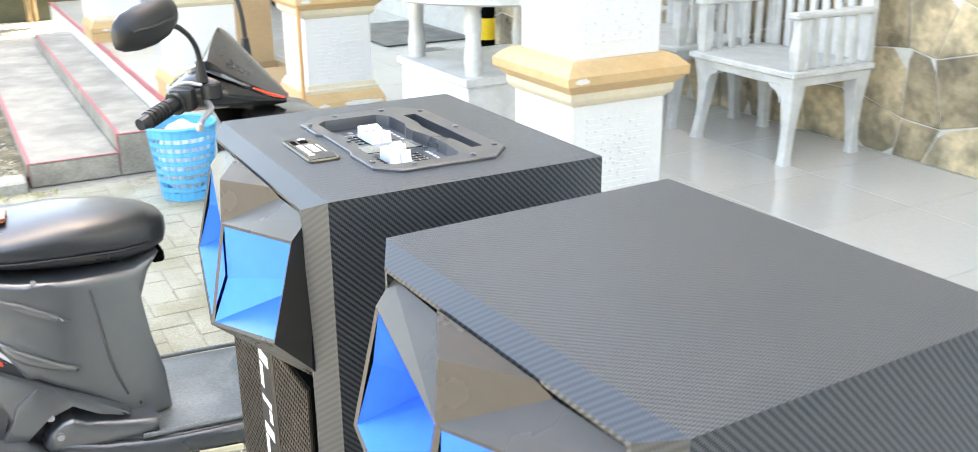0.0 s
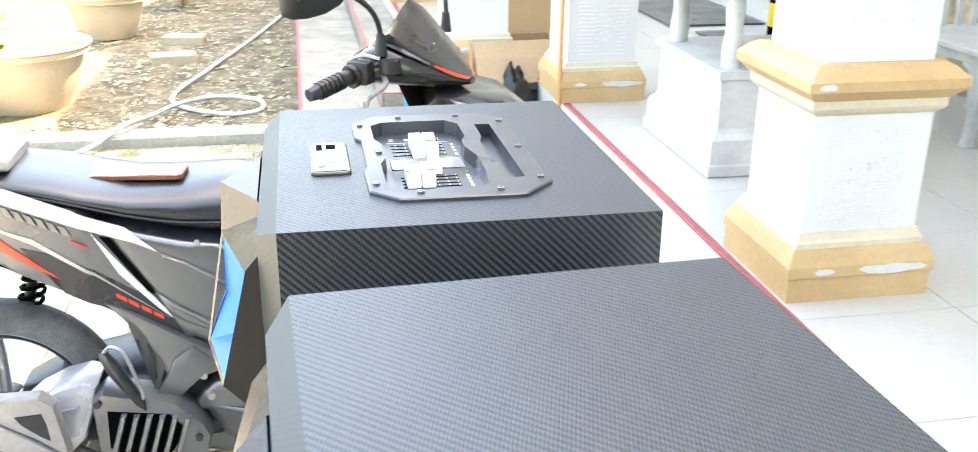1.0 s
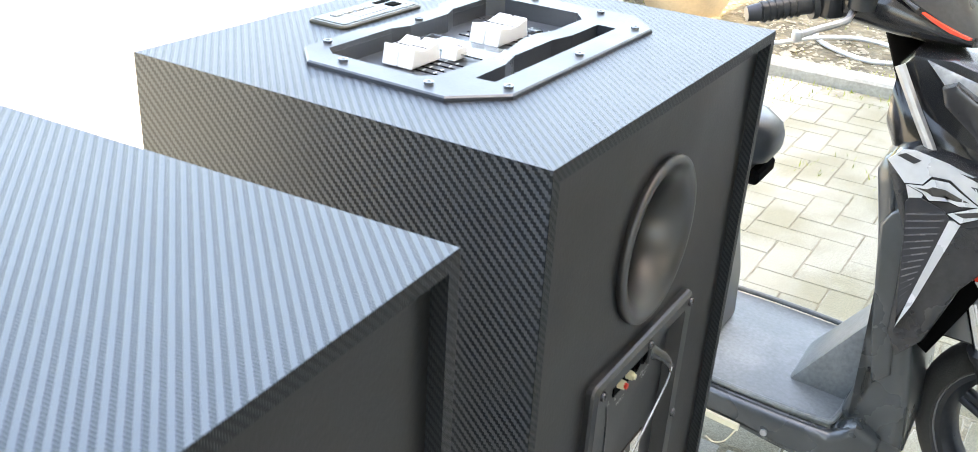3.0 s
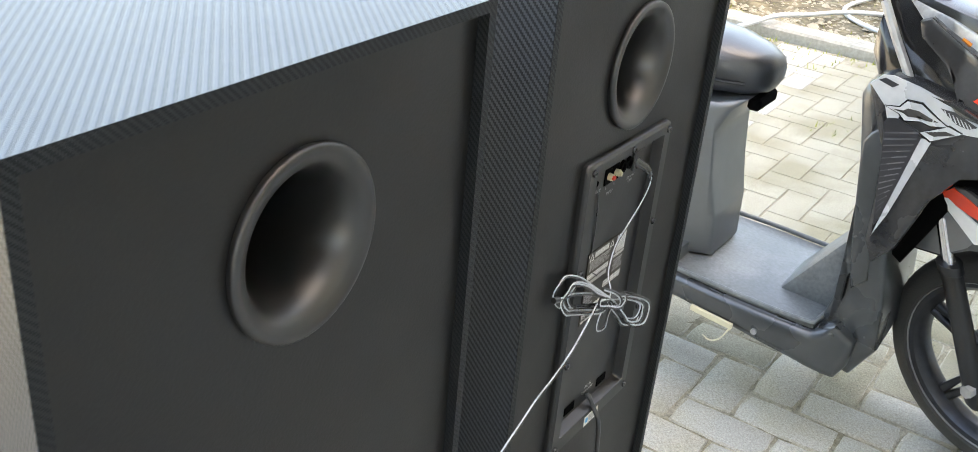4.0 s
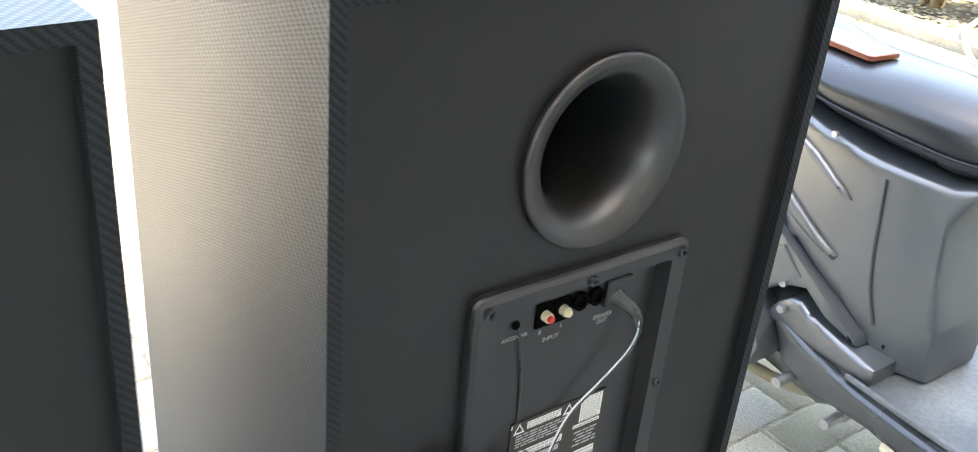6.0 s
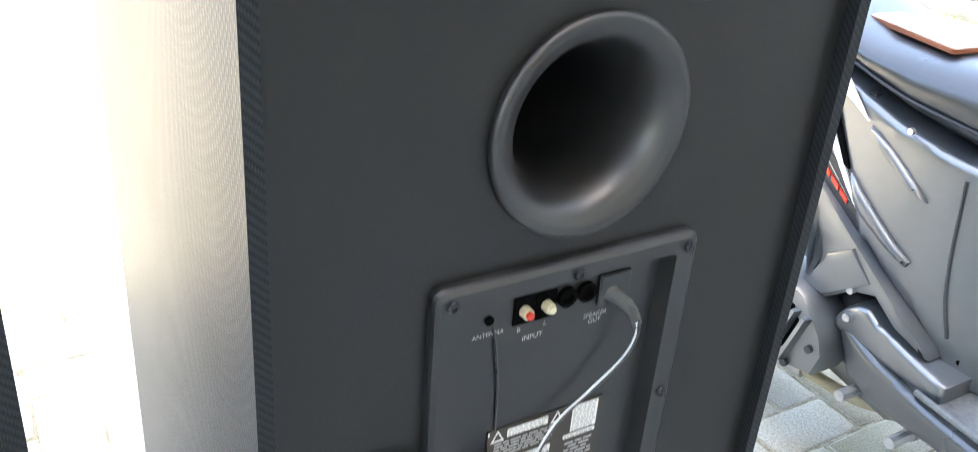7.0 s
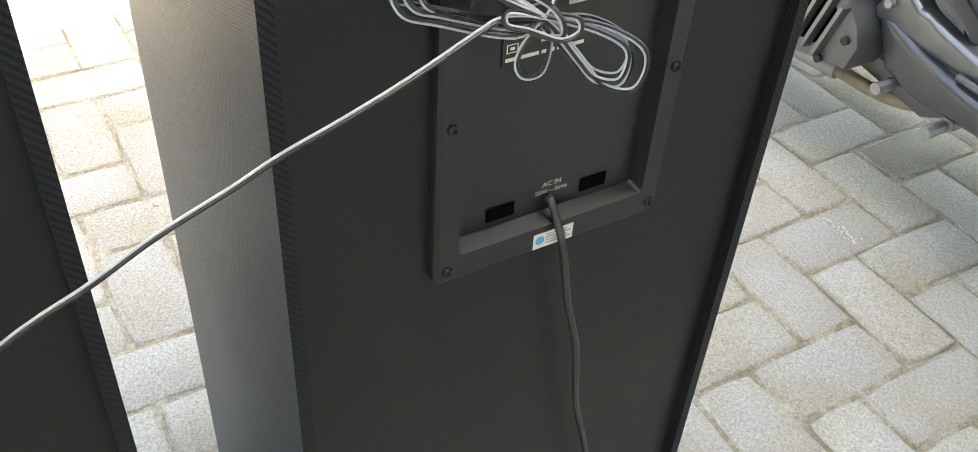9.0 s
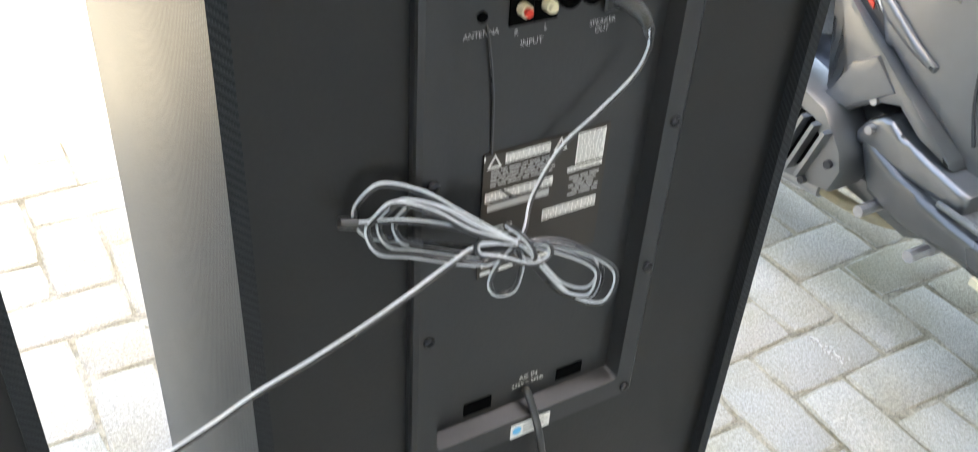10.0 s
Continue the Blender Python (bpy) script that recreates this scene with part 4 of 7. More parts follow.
for k in range(6):
    q = thing("plastic_bottle", "empty clear plastic bottle sticking out of the box", "bottle", (1.03 + 0.08 * (k % 3), 5.65 + 0.12 * (k // 3), PZ + 0.36), "bottles in the box")
    part("body", revolve([(0.0, 0.0), (0.032, 0.0), (0.033, 0.10), (0.014, 0.135), (0.014, 0.15), (0, 0.15)], 14), M["paper"] if k % 2 else M["dark"], q, smooth=True)



straws = bmesh.new()
rs_ = random.Random(21)
for x, y in ((-0.05, 0.62), (0.02, 0.75), (0.22, 0.66), (-0.18, 0.92), (0.12, 1.02), (-0.62, 0.30), (0.30, 0.45), (0.28, 1.25)):
    a, l = rs_.uniform(0, 3.14), rs_.uniform(0.008, 0.016)
    cyl((x, y, 0.0035), (x + l * math.cos(a), y + l * math.sin(a), 0.0045), 0.0011, n=6, bm=straws)
single("dry_straw", straws, M["straw"], "scattered bits of dry straw on the paving", "straw", kind="stuff")
# ---------------------------------------------------------------- loudspeakers
SW, SD, SH, CH = 0.38, 0.317, 1.20, 0.017      # width, depth to the chamfer, height, chamfer depth
CY, CZ = 0.030, 0.013                          # chamfer on the sides and on top


def rrect(y0, y1, z0, z1, r, x, k=4):
    out = []
    for cy, cz, a0 in ((y1 - r, z1 - r, 0), (y0 + r, z1 - r, 90), (y0 + r, z0 + r, 180), (y1 - r, z0 + r, 270)):
        for i in range(k + 1):
            a = radians(a0 + 90 * i / k)
            out.append(Vector((x, cy + r * math.cos(a), cz + r * math.sin(a))))
    return out


def cabinet(parent, opening):
    bm = bmesh.new()
    t = 0.009

    def ring(x, i, zb):
        return [bm.verts.new((x, i, zb)), bm.verts.new((x, SW - i, zb)), bm.verts.new((x, SW - i, SH - i)), bm.verts.new((x, i, SH - i))]

    def front(x, iy, iz):
        return [bm.verts.new((x, iy, 0.018)), bm.verts.new((x, SW - iy, 0.018)), bm.verts.new((x, SW - iy, SH - iz)), bm.verts.new((x, iy, SH - iz))]
    rs = [ring(-0.010, t, 0.018 + t), ring(0.0, t, 0.018 + t), ring(0.0, 0.0, 0.018), ring(-SD, 0.0, 0.018), front(-SD - CH, CY, CZ), front(-SD - CH, CY + 0.004, CZ + 0.004), front(-SD + 0.004, CY + 0.004, CZ + 0.004)]
    edge = bmesh.new()
    for a, b in zip(rs[:2], rs[1:3]):
        for i in range(4):
            edge.faces.new([edge.verts.new(v.co + Vector((0.0003, 0, 0))) for v in (a[i], a[(i + 1) % 4], b[(i + 1) % 4], b[i])])
    bmesh.ops.remove_doubles(edge, verts=edge.verts, dist=1e-5)
    metre_uv(part("rear_edge", edge, M["edgefilm"], parent, "film-wrapped rear edge"))
    for k, (a, b) in enumerate(zip(rs, rs[1:])):
        if k < 2:
            continue
        for i in range(4):
            if opening and k == 2 and i == 2:
                continue
            bm.faces.new((a[i], a[(i + 1) % 4], b[(i + 1) % 4], b[i])).material_index = int(k == 3)
    bm.faces.new(rs[-1])
    if opening:
        x0, x1, y0, y1 = opening
        for q in (((-SD, 0), (0, 0), (0, y0), (-SD, y0)), ((-SD, y1), (0, y1), (0, SW), (-SD, SW)),
                  ((-SD, y0), (x0, y0), (x0, y1), (-SD, y1)), ((x1, y0), (0, y0), (0, y1), (x1, y1))):
            bm.faces.new([bm.verts.new((x, y, SH)) for x, y in q])
    bmesh.ops.remove_doubles(bm, verts=bm.verts, dist=1e-5)
    metre_uv(part("cabinet", bm, [M["carbon"], M["chamferfilm"]], parent, "black carbon-weave film over the cabinet"))


def back_board(parent, amp):
    """Recessed rear board with a round hole for the port and, on the powered one, an opening for the amplifier."""
    bm = bmesh.new()
    x = -0.009
    y0, y1, z0, z1 = 0.008, SW - 0.008, 0.026, SH - 0.008
    zs = 1.010
    cy, cz, r = 0.191, 1.082, 0.060
    angs = sorted([2 * math.pi * i / 40 for i in range(40)] + [math.atan2(a - cz, b - cy) % (2 * math.pi) for a in (zs, z1) for b in (y0, y1)])
    ci, ro = [], []
    for a in angs:
        c, s = math.cos(a), math.sin(a)
        k = min([((y1 if c > 0 else y0) - cy) / c if abs(c) > 1e-9 else 9, ((z1 if s > 0 else zs) - cz) / s if abs(s) > 1e-9 else 9])
        ci.append(bm.verts.new((x, cy + r * c, cz + r * s)))
        ro.append(bm.verts.new((x, cy + k * c, cz + k * s)))
    for i in range(len(angs)):
        j = (i + 1) % len(angs)
        bm.faces.new((ci[i], ci[j], ro[j], ro[i]))
    quads = [(y0, y1, z0, zs)] if not amp else [(y0, 0.104, z0, zs), (0.274, y1, z0, zs), (0.104, 0.274, z0, 0.660), (0.104, 0.274, 0.998, zs)]
    for a, b, c, d in quads:
        bm.faces.new([bm.verts.new((x, *p)) for p in ((a, c), (b, c), (b, d), (a, d))])
    part("back_board", bm, M["back"], parent, "matt black rear board")


def bass_port(parent):
    prof = [(0.0632, -0.009), (0.0642, -0.0062), (0.0638, -0.0038), (0.0622, -0.0028), (0.0585, -0.0028), (0.0565, -0.0040)]
    for k in range(1, 13):
        a = k / 12 * math.pi / 2
        prof.append((0.0345 + 0.0215 * (1 - math.sin(a)), -0.0045 - 0.078 * (1 - math.cos(a))))
    prof += [(0.0340, -0.17), (0.0, -0.171)]
    bm = revolve(prof, 48, 'x', (0, 0.191, 1.082))
    part("bass_port", bm, M["port"], parent, "flared black bass-reflex port", smooth=50)


def amp_panel(parent):
    y0, y1, z0, z1 = 0.098, 0.280, 0.650, 1.0045
    rings = [rrect(y0, y1, z0, z1, 0.007, -0.009), rrect(y0, y1, z0, z1, 0.007, -0.0045), rrect(y0 + 0.0008, y1 - 0.0008, z0 + 0.0008, z1 - 0.0008, 0.0068, -0.0022), rrect(y0 + 0.0036, y1 - 0.0036, z0 + 0.0036, z1 - 0.0036, 0.005, 0.0),
             rrect(0.116, 0.263, 0.672, 0.992, 0.003, 0.0), rrect(0.1185, 0.260, 0.676, 0.988, 0.002, -0.0115)]
    p = part("amplifier_panel", loft(rings, first=False), M["panelblack"], parent, "black recessed amplifier panel")
    for z in (0.9955, 0.885, 0.7735, 0.661):
        for y in (0.108, 0.271):
            screw(p, (0.0, y, z), 'x')
    screw(p, (0.0, 0.190, 0.9955), 'x')
    fx = -0.0110
    for y, col in ((0.162, "red"), (0.177, "ivory")):
        b = box(fx - 0.001, fx + 0.0008, y - 0.007, y + 0.007, 0.963, 0.981)
        j = part("input_jack", b, M["dark"], p)
        part("jack_ring", revolve([(0.0024, 0.0), (0.0024, 0.0050), (0.0035, 0.0050), (0.0037, 0.0)], 16, 'x', (fx + 0.0008, y, 0.972)), M["ivory"], j, "ivory ring", smooth=True)
        part("jack_pin", cyl((fx, y, 0.972), (fx + 0.0080, y, 0.972), 0.0024, n=14), M["red" if col == "red" else "ivory"], j)
    for y in (0.191, 0.205):
        part("output_socket", revolve([(0.0, 0.0005), (0.0040, 0.0005), (0.0042, 0.003), (0.0066, 0.003), (0.0068, 0.0)], 20, 'x', (fx, y, 0.974)), M["dark"], p, smooth=True)
    part("plug_socket", box(fx, fx + 0.003, 0.214, 0.237, 0.961, 0.983, 0.001), M["panelblack"], p)
    part("aerial_hole", cyl((fx, 0.139, 0.971), (fx + 0.0008, 0.139, 0.971), 0.003), M["dark"], p)
    R = Matrix(((0, 0, 1, 0), (1, 0, 0, 0), (0, 1, 0, 0), (0, 0, 0, 1)))

    def at(y, z):
        return Matrix.Translation((fx + 0.0006, y - 0.0045, z + 0.002)) @ R
    lettering("print", "ANTENNA", 0.0044, M["grey_print"], p, at(0.143, 0.960))
    lettering("print", "R", 0.0045, M["grey_print"], p, at(0.164, 0.957))
    lettering("print", "L", 0.0045, M["grey_print"], p, at(0.182, 0.957))
    lettering("print", "INPUT", 0.0050, M["grey_print"], p, at(0.174, 0.950))
    lettering("print", "SPEAKER\nOUT", 0.0045, M["grey_print"], p, at(0.219, 0.951))
    lettering("print", "AC IN", 0.0056, M["white_print"], p, at(0.196, 0.6965))
    lettering("print", "220V ~ 50Hz", 0.0048, M["white_print"], p, at(0.196, 0.6905))
    for y in (0.1525, 0.2265):
        part("cable_slot", box(fx - 0.0005, fx + 0.0006, y - 0.0105, y + 0.0105, 0.682, 0.6925), M["dark"], p)
    lab = part("rating_label", box(fx - 0.0005, fx + 0.0006, 0.145, 0.231, 0.800, 0.888), M["brownlabel"], p, "dark rating label with white print")
    lx = fx + 0.0009

    def lz(z):
        return 0.888 - (0.882 - z) * 0.752

    def bar(ya, yb, za, zb, m="grey_print"):
        part("print_bar", box(lx - 0.0002, lx, ya - 0.007, yb - 0.007, lz(za), lz(zb)), M[m], lab)
    bar(0.152, 0.153, 0.877, 0.881, "white_print")
    for yc in (0.159, 0.203):
        tri = bmesh.new()
        for s, d in ((1.0, 0.0), (0.62, 0.0001)):
            vs = [tri.verts.new((lx + d, yc - 0.007 + 0.005 * s * a, lz(0.8745) + 0.005 * s * b)) for a, b in ((-1, -0.8), (1, -0.8), (0, 1))]
            tri.faces.new(vs).material_index = 0 if s == 1 else 1
        part("warning_triangle", tri, [M["white_print"], M["brownlabel"]], lab)
    rw = random.Random(7)

    def words(ya, yb, z, h):
        y = ya
        while y < yb - 0.003:
            w = min(rw.uniform(0.003, 0.010), yb - y)
            bar(y, y + w, z, z + h)
            y += w + 0.0013
    for k in range(5):
        words(0.157, 0.204 - 0.005 * (k % 3), 0.8655 - 0.0032 * k, 0.0014)

    def printed(ya, yb, za, zb, rows):
        """White field with rows of dark print."""
        bar(ya, yb, za, zb, "white_print")
        step = (zb - za) / rows
        for k in range(rows):
            y = ya + 0.0008
            while y < yb - 0.0025:
                w = min(rw.uniform(0.0010, 0.0034), yb - 0.0008 - y)
                part("print_bar", box(lx, lx + 0.0002, y - 0.007, y + w - 0.007, lz(za + (k + 0.22) * step), lz(za + (k + 0.78) * step)), M["grey_print"], lab)
                y += w + rw.uniform(0.0006, 0.0012)
    printed(0.166, 0.196, 0.871, 0.879, 3)
    printed(0.215, 0.235, 0.852, 0.880, 9)
    printed(0.210, 0.235, 0.846, 0.850, 1)
    printed(0.154, 0.200, 0.839, 0.847, 2)
    bar(0.156, 0.198, 0.830, 0.836, "grey_print")
    for k in range(5):
        words(0.212 + 0.003 * (k % 2), 0.234, 0.839 - 0.004 * k, 0.0017)
    printed(0.195, 0.234, 0.806, 0.816, 2)
    for k in range(6):
        words(0.154, 0.174 - 0.004 * (k % 2), 0.812 - 0.0042 * k, 0.0018)
    for ya, yb, za, zb in ((0.1545, 0.1625, 0.7825, 0.7832), (0.1545, 0.1625, 0.7755, 0.7762), (0.1545, 0.1552, 0.7762, 0.7825), (0.1618, 0.1625, 0.7762, 0.7825), (0.1570, 0.1600, 0.7780, 0.7805)):
        bar(ya, yb, za, zb, "white_print")
    for ya, yb in ((0.154, 0.161), (0.163, 0.177), (0.179, 0.188), (0.190, 0.209)):
        bar(ya, yb, 0.768, 0.7712, "white_print")
    bar(0.178, 0.192, 0.779, 0.790, "white_print")
    st = part("approval_sticker", box(0.0, 0.0004, 0.174, 0.206, 0.6535, 0.6665), M["white_print"], p, "white approval sticker")
    for k in range(4):
        part("print_bar", box(0.0004, 0.0006, 0.184, 0.204 - 0.003 * (k % 2), 0.656 + 0.0025 * k, 0.6572 + 0.0025 * k), M["grey_print"], st)
    part("stamp_dot", cyl((0.0004, 0.179, 0.6605), (0.0006, 0.179, 0.6605), 0.0036), M["bluebin"], st)
    return p


def screw(parent, c, axis):
    d = Vector((1, 0, 0)) if axis == 'x' else Vector((0, 0, 1))
    r = 0.0038 if axis == 'x' else 0.0032
    s = part("screw", revolve([(0.0, 0.0012), (0.0014, 0.0012), (0.0016, 0.0022), (0.0034, 0.0020), (r, 0.0008), (r, 0.0)], 14, axis, c), M["screwdark" if axis == 'x' else "screw"], parent, smooth=True)
    return s


def top_panel(parent):
    z = SH + 0.0035
    out = [(-0.238, 0.078), (-0.214, 0.054), (-0.104, 0.052), (-0.074, 0.084), (-0.074, 0.298), (-0.102, 0.328), (-0.214, 0.328), (-0.241, 0.300),
           (-0.241, 0.246), (-0.235, 0.236), (-0.235, 0.150), (-0.239, 0.138)]
    rec = [(-0.222, 0.086), (-0.212, 0.077), (-0.140, 0.076), (-0.132, 0.085), (-0.128, 0.122), (-0.128, 0.166), (-0.135, 0.200), (-0.135, 0.220), (-0.129, 0.236),
           (-0.129, 0.284), (-0.141, 0.300), (-0.210, 0.300), (-0.222, 0.288), (-0.222, 0.238), (-0.216, 0.222), (-0.216, 0.172), (-0.222, 0.156)]
    slot = [(-0.110, 0.097), (-0.096, 0.098), (-0.096, 0.278), (-0.112, 0.278), (-0.112, 0.236), (-0.117, 0.212), (-0.117, 0.158), (-0.111, 0.136)]
    bm = bmesh.new()

    def loop(pts, zz):
        return [bm.verts.new((x, y, zz)) for x, y in pts]

    def wall(a, b):
        for i in range(len(a)):
            bm.faces.new((a[i], a[(i + 1) % len(a)], b[(i + 1) % len(b)], b[i]))
    o0, o1 = loop(out, SH - 0.0005), loop(out, z - 0.001)
    cx, cy = -0.158, 0.19
    o2 = loop([(cx + (x - cx) * 0.985, cy + (y - cy) * 0.99) for x, y in out], z)
    wall(o0, o1)
    wall(o1, o2)
    zf = SH - 0.0105
    r1, r0 = loop(rec, z), loop([(cx - 0.014 + (x - cx + 0.014) * 0.97, cy + (y - cy) * 0.985) for x, y in rec], zf)
    s1, s0 = loop(slot, z), loop(slot, zf)
    wall(r1, r0)
    wall(s1, s0)
    bm.faces.new(r0)
    bm.faces.new(s0)
    edges = []
    for lp in (o2, r1, s1):
        for i in range(len(lp)):
            edges.append(bm.edges.get((lp[i], lp[(i + 1) % len(lp)])))
    bmesh.ops.triangle_fill(bm, edges=edges, use_beauty=True)
    p = part("control_panel", bm, M["greyplastic"], parent, "grey moulded mixer panel with a deep tray")
    for x, y in ((-0.231, 0.095), (-0.195, 0.068), (-0.125, 0.066), (-0.083, 0.093), (-0.083, 0.190), (-0.084, 0.287), (-0.127, 0.314), (-0.190, 0.316), (-0.233, 0.289), (-0.221, 0.190)):
        screw(p, (x, y, z), 'z')
    # fader rows with their scales, and the white caps
    rows = (0.255, 0.244, 0.233, 0.221, 0.150, 0.141, 0.131, 0.122)
    for y in rows:
        tr = part("fader_track", box(-0.204, -0.150, y - 0.0009, y + 0.0009, zf, zf + 0.0004), M["dark"], p)
        for k in range(6):
            xx = -0.199 + 0.0095 * k
            part("scale_tick", box(xx - 0.0005, xx + 0.0005, y + 0.0018, y + 0.0056, zf, zf + 0.0003), M["white_print"], tr)
        part("print_bar", box(-0.1415, -0.1385, y - 0.003, y + 0.003, zf, zf + 0.0003), M["white_print"], p)
    for x, ya, yb, h in ((-0.1795, 0.207, 0.252, 0.0155), (-0.1660, 0.207, 0.252, 0.0155), (-0.1945, 0.117, 0.148, 0.0155), (-0.1810, 0.117, 0.152, 0.0155), (-0.1700, 0.155, 0.172, 0.0125)):
        m = (ya + yb) / 2
        cap = prism([(ya, zf + 0.001), (yb, zf + 0.001), (yb - 0.002, zf + h), (m + 0.005, zf + h * 0.8), (m - 0.005, zf + h * 0.8), (ya + 0.003, zf + h)], x - 0.0065, x + 0.0065, 0.0012, axis='x')
        c = part("fader_cap", cap, M["knob"], p, "white fader cap")
        part("mark_line", box(x - 0.0063, x + 0.0063, m - 0.0006, m + 0.0006, zf + h * 0.8, zf + h * 0.8 + 0.0004), M["dark"], c)
    for y in (0.266, 0.111):
        part("print_line", box(-0.207, -0.143, y - 0.0005, y + 0.0005, zf, zf + 0.0003), M["white_print"], p)
    for k in range(4):
        part("print_bar", box(-0.204 + 0.016 * k, -0.199 + 0.016 * k, 0.274, 0.2755, zf, zf + 0.0003), M["white_print"], p)
        part("print_bar", box(-0.204 + 0.016 * k, -0.199 + 0.016 * k, 0.279, 0.2805, zf, zf + 0.0003), M["white_print"], p)
    part("rotary_knob", revolve([(0, 0.0035), (0.005, 0.0035), (0.006, 0.0025), (0.0065, 0.0)], 20, 'z', (-0.160, 0.266, zf)), M["gloss"], p, smooth=True)
    a = part("clear_cover", box(-0.211, -0.140, 0.160, 0.193, zf + 0.004, zf + 0.0055, 0.0006), M["clear"], p, "loose clear acrylic strip")
    a.visible_shadow = False
    # media display
    dz = SH + 0.0030
    d = part("display", loft([[Vector((v.z, v.y, w)) for v in rrect(0.136, 0.237, -0.287, -0.250, 0.006, 0)] for w in (SH - 0.0005, SH + 0.0018)] +
                             [[Vector((v.z, v.y, dz)) for v in rrect(0.1375, 0.2355, -0.2855, -0.2515, 0.005, 0)]]), M["plate"], parent, "small media display with polished bezel")
    part("screen", box(-0.283, -0.254, 0.141, 0.232, dz, dz + 0.0004), M["gloss"], d, "glossy dark screen")
    e = dz + 0.0004
    for i in range(4):
        part("button", box(-0.2795, -0.2735, 0.155 + 0.0125 * i, 0.164 + 0.0125 * i, e, e + 0.0008), M["white_print"], d)
    part("readout", box(-0.270, -0.261, 0.168, 0.202, e, e + 0.0003), M["grey_print"], d)
    part("usb_port", box(-0.271, -0.262, 0.212, 0.223, e, e + 0.0006), M["dark"], d)
    part("card_slot", box(-0.2805, -0.275, 0.208, 0.225, e, e + 0.0003), M["dark"], d)
    part("print_bar", box(-0.258, -0.256, 0.165, 0.200, e, e + 0.0003), M["white_print"], d)
    part("dial", cyl((-0.265, 0.2275, e), (-0.265, 0.2275, e + 0.0006), 0.0045), M["white_print"], d)


def horn_block(parent):
    """Faceted front head: two blue horns either side of a spine, with facets above."""
    c = SW / 2

    def both(p):
        return (Vector(p), Vector((p[0], 2 * c - p[1], p[2])))
    P1 = Vector((-0.3720, c, 1.1820))
    S = Vector((-0.3755, c, 1.1320))
    B0 = Vector((-0.3985, c, 1.0144))
    body, blue, side_faces = bmesh.new(), [], []

    def face(*ps):
        body.faces.new([body.verts.new(p) for p in ps])
    face(P1, *both((-0.336, 0.1240, 1.1850)))
    for side in (0, 1):
        R1, R2 = both((-0.345, 0.0330, 1.1555))[side], both((-0.3715, 0.0325, 1.0505))[side]
        cap, fr = both((-0.336, 0.1240, 1.1850))[side], both((-0.3300, 0.1120, 1.1755))[side]
        O1, K = both((-0.3275, 0.0315, 1.1768))[side], both((-0.336, 0.0262, 1.0158))[side]
        back, foot = both((-0.318, 0.034, 1.178))[side], both((-0.318, 0.034, 0.990))[side]
        face(P1, cap, fr, S)
        face(S, fr, O1)
        face(S, O1, R1)
        side_faces += [(R1, R2, K, O1), (O1, K, foot, back)]
        face(R2, B0, K)
        face(B0, Vector((-0.330, c, 0.985)), foot, K)
        # rim and horn mouth
        quad = [S, R1, R2, B0]
        mid = sum(quad, Vector()) / 4
        inner = [mid + (q - mid) * 0.935 + Vector((0.0015, 0, 0)) for q in quad]
        for i in range(4):
            face(quad[i], quad[(i + 1) % 4], inner[(i + 1) % 4], inner[i])
        th = both((-0.298, 0.078, 1.108))[side]
        dy = Vector((0, 0.013 if side == 0 else -0.013, 0))
        thr = [th + dy + Vector((0, 0, 0.026)), th - dy + Vector((0, 0, 0.026)), th - dy - Vector((0, 0, 0.024)), th + dy - Vector((0, 0, 0.024))]
        bl = bmesh.new()
        iv, tv = [bl.verts.new(p) for p in inner], [bl.verts.new(p) for p in thr]
        e1 = bl.verts.new(inner[1].lerp(inner[2], 0.45) + Vector((0.004, 0, 0)))
        e3 = bl.verts.new(inner[0].lerp(inner[3], 0.55) + Vector((0.010, 0, 0)))
        bl.faces.new((iv[0], iv[1], tv[1], tv[0]))
        bl.faces.new((iv[1], e1, tv[1]))
        bl.faces.new((e1, tv[2], tv[1]))
        bl.faces.new((e1, iv[2], tv[2]))
        bl.faces.new((iv[2], iv[3], tv[3], tv[2]))
        bl.faces.new((iv[3], e3, tv[3]))
        bl.faces.new((e3, tv[0], tv[3]))
        bl.faces.new((e3, iv[0], tv[0]))
        blue.append((bl, th, thr))
    bmesh.ops.remove_doubles(body, verts=body.verts, dist=1e-4)
    h = part("horn_head", body, M["facet"], parent, "faceted glossy grey horn head")
    for q in side_faces:
        sb = bmesh.new()
        sb.faces.new([sb.verts.new(p) for p in q])
        part("side_cheek", sb, M["back"], h, "black side cheek")
    for bl, th, thr in blue:
        hn = part("horn", bl, M["blue"], h, "bright blue horn flare")
        t = bmesh.new()
        t.faces.new([t.verts.new(p + Vector((0.0005, 0, 0))) for p in thr])
        part("throat", t, M["dark"], hn)


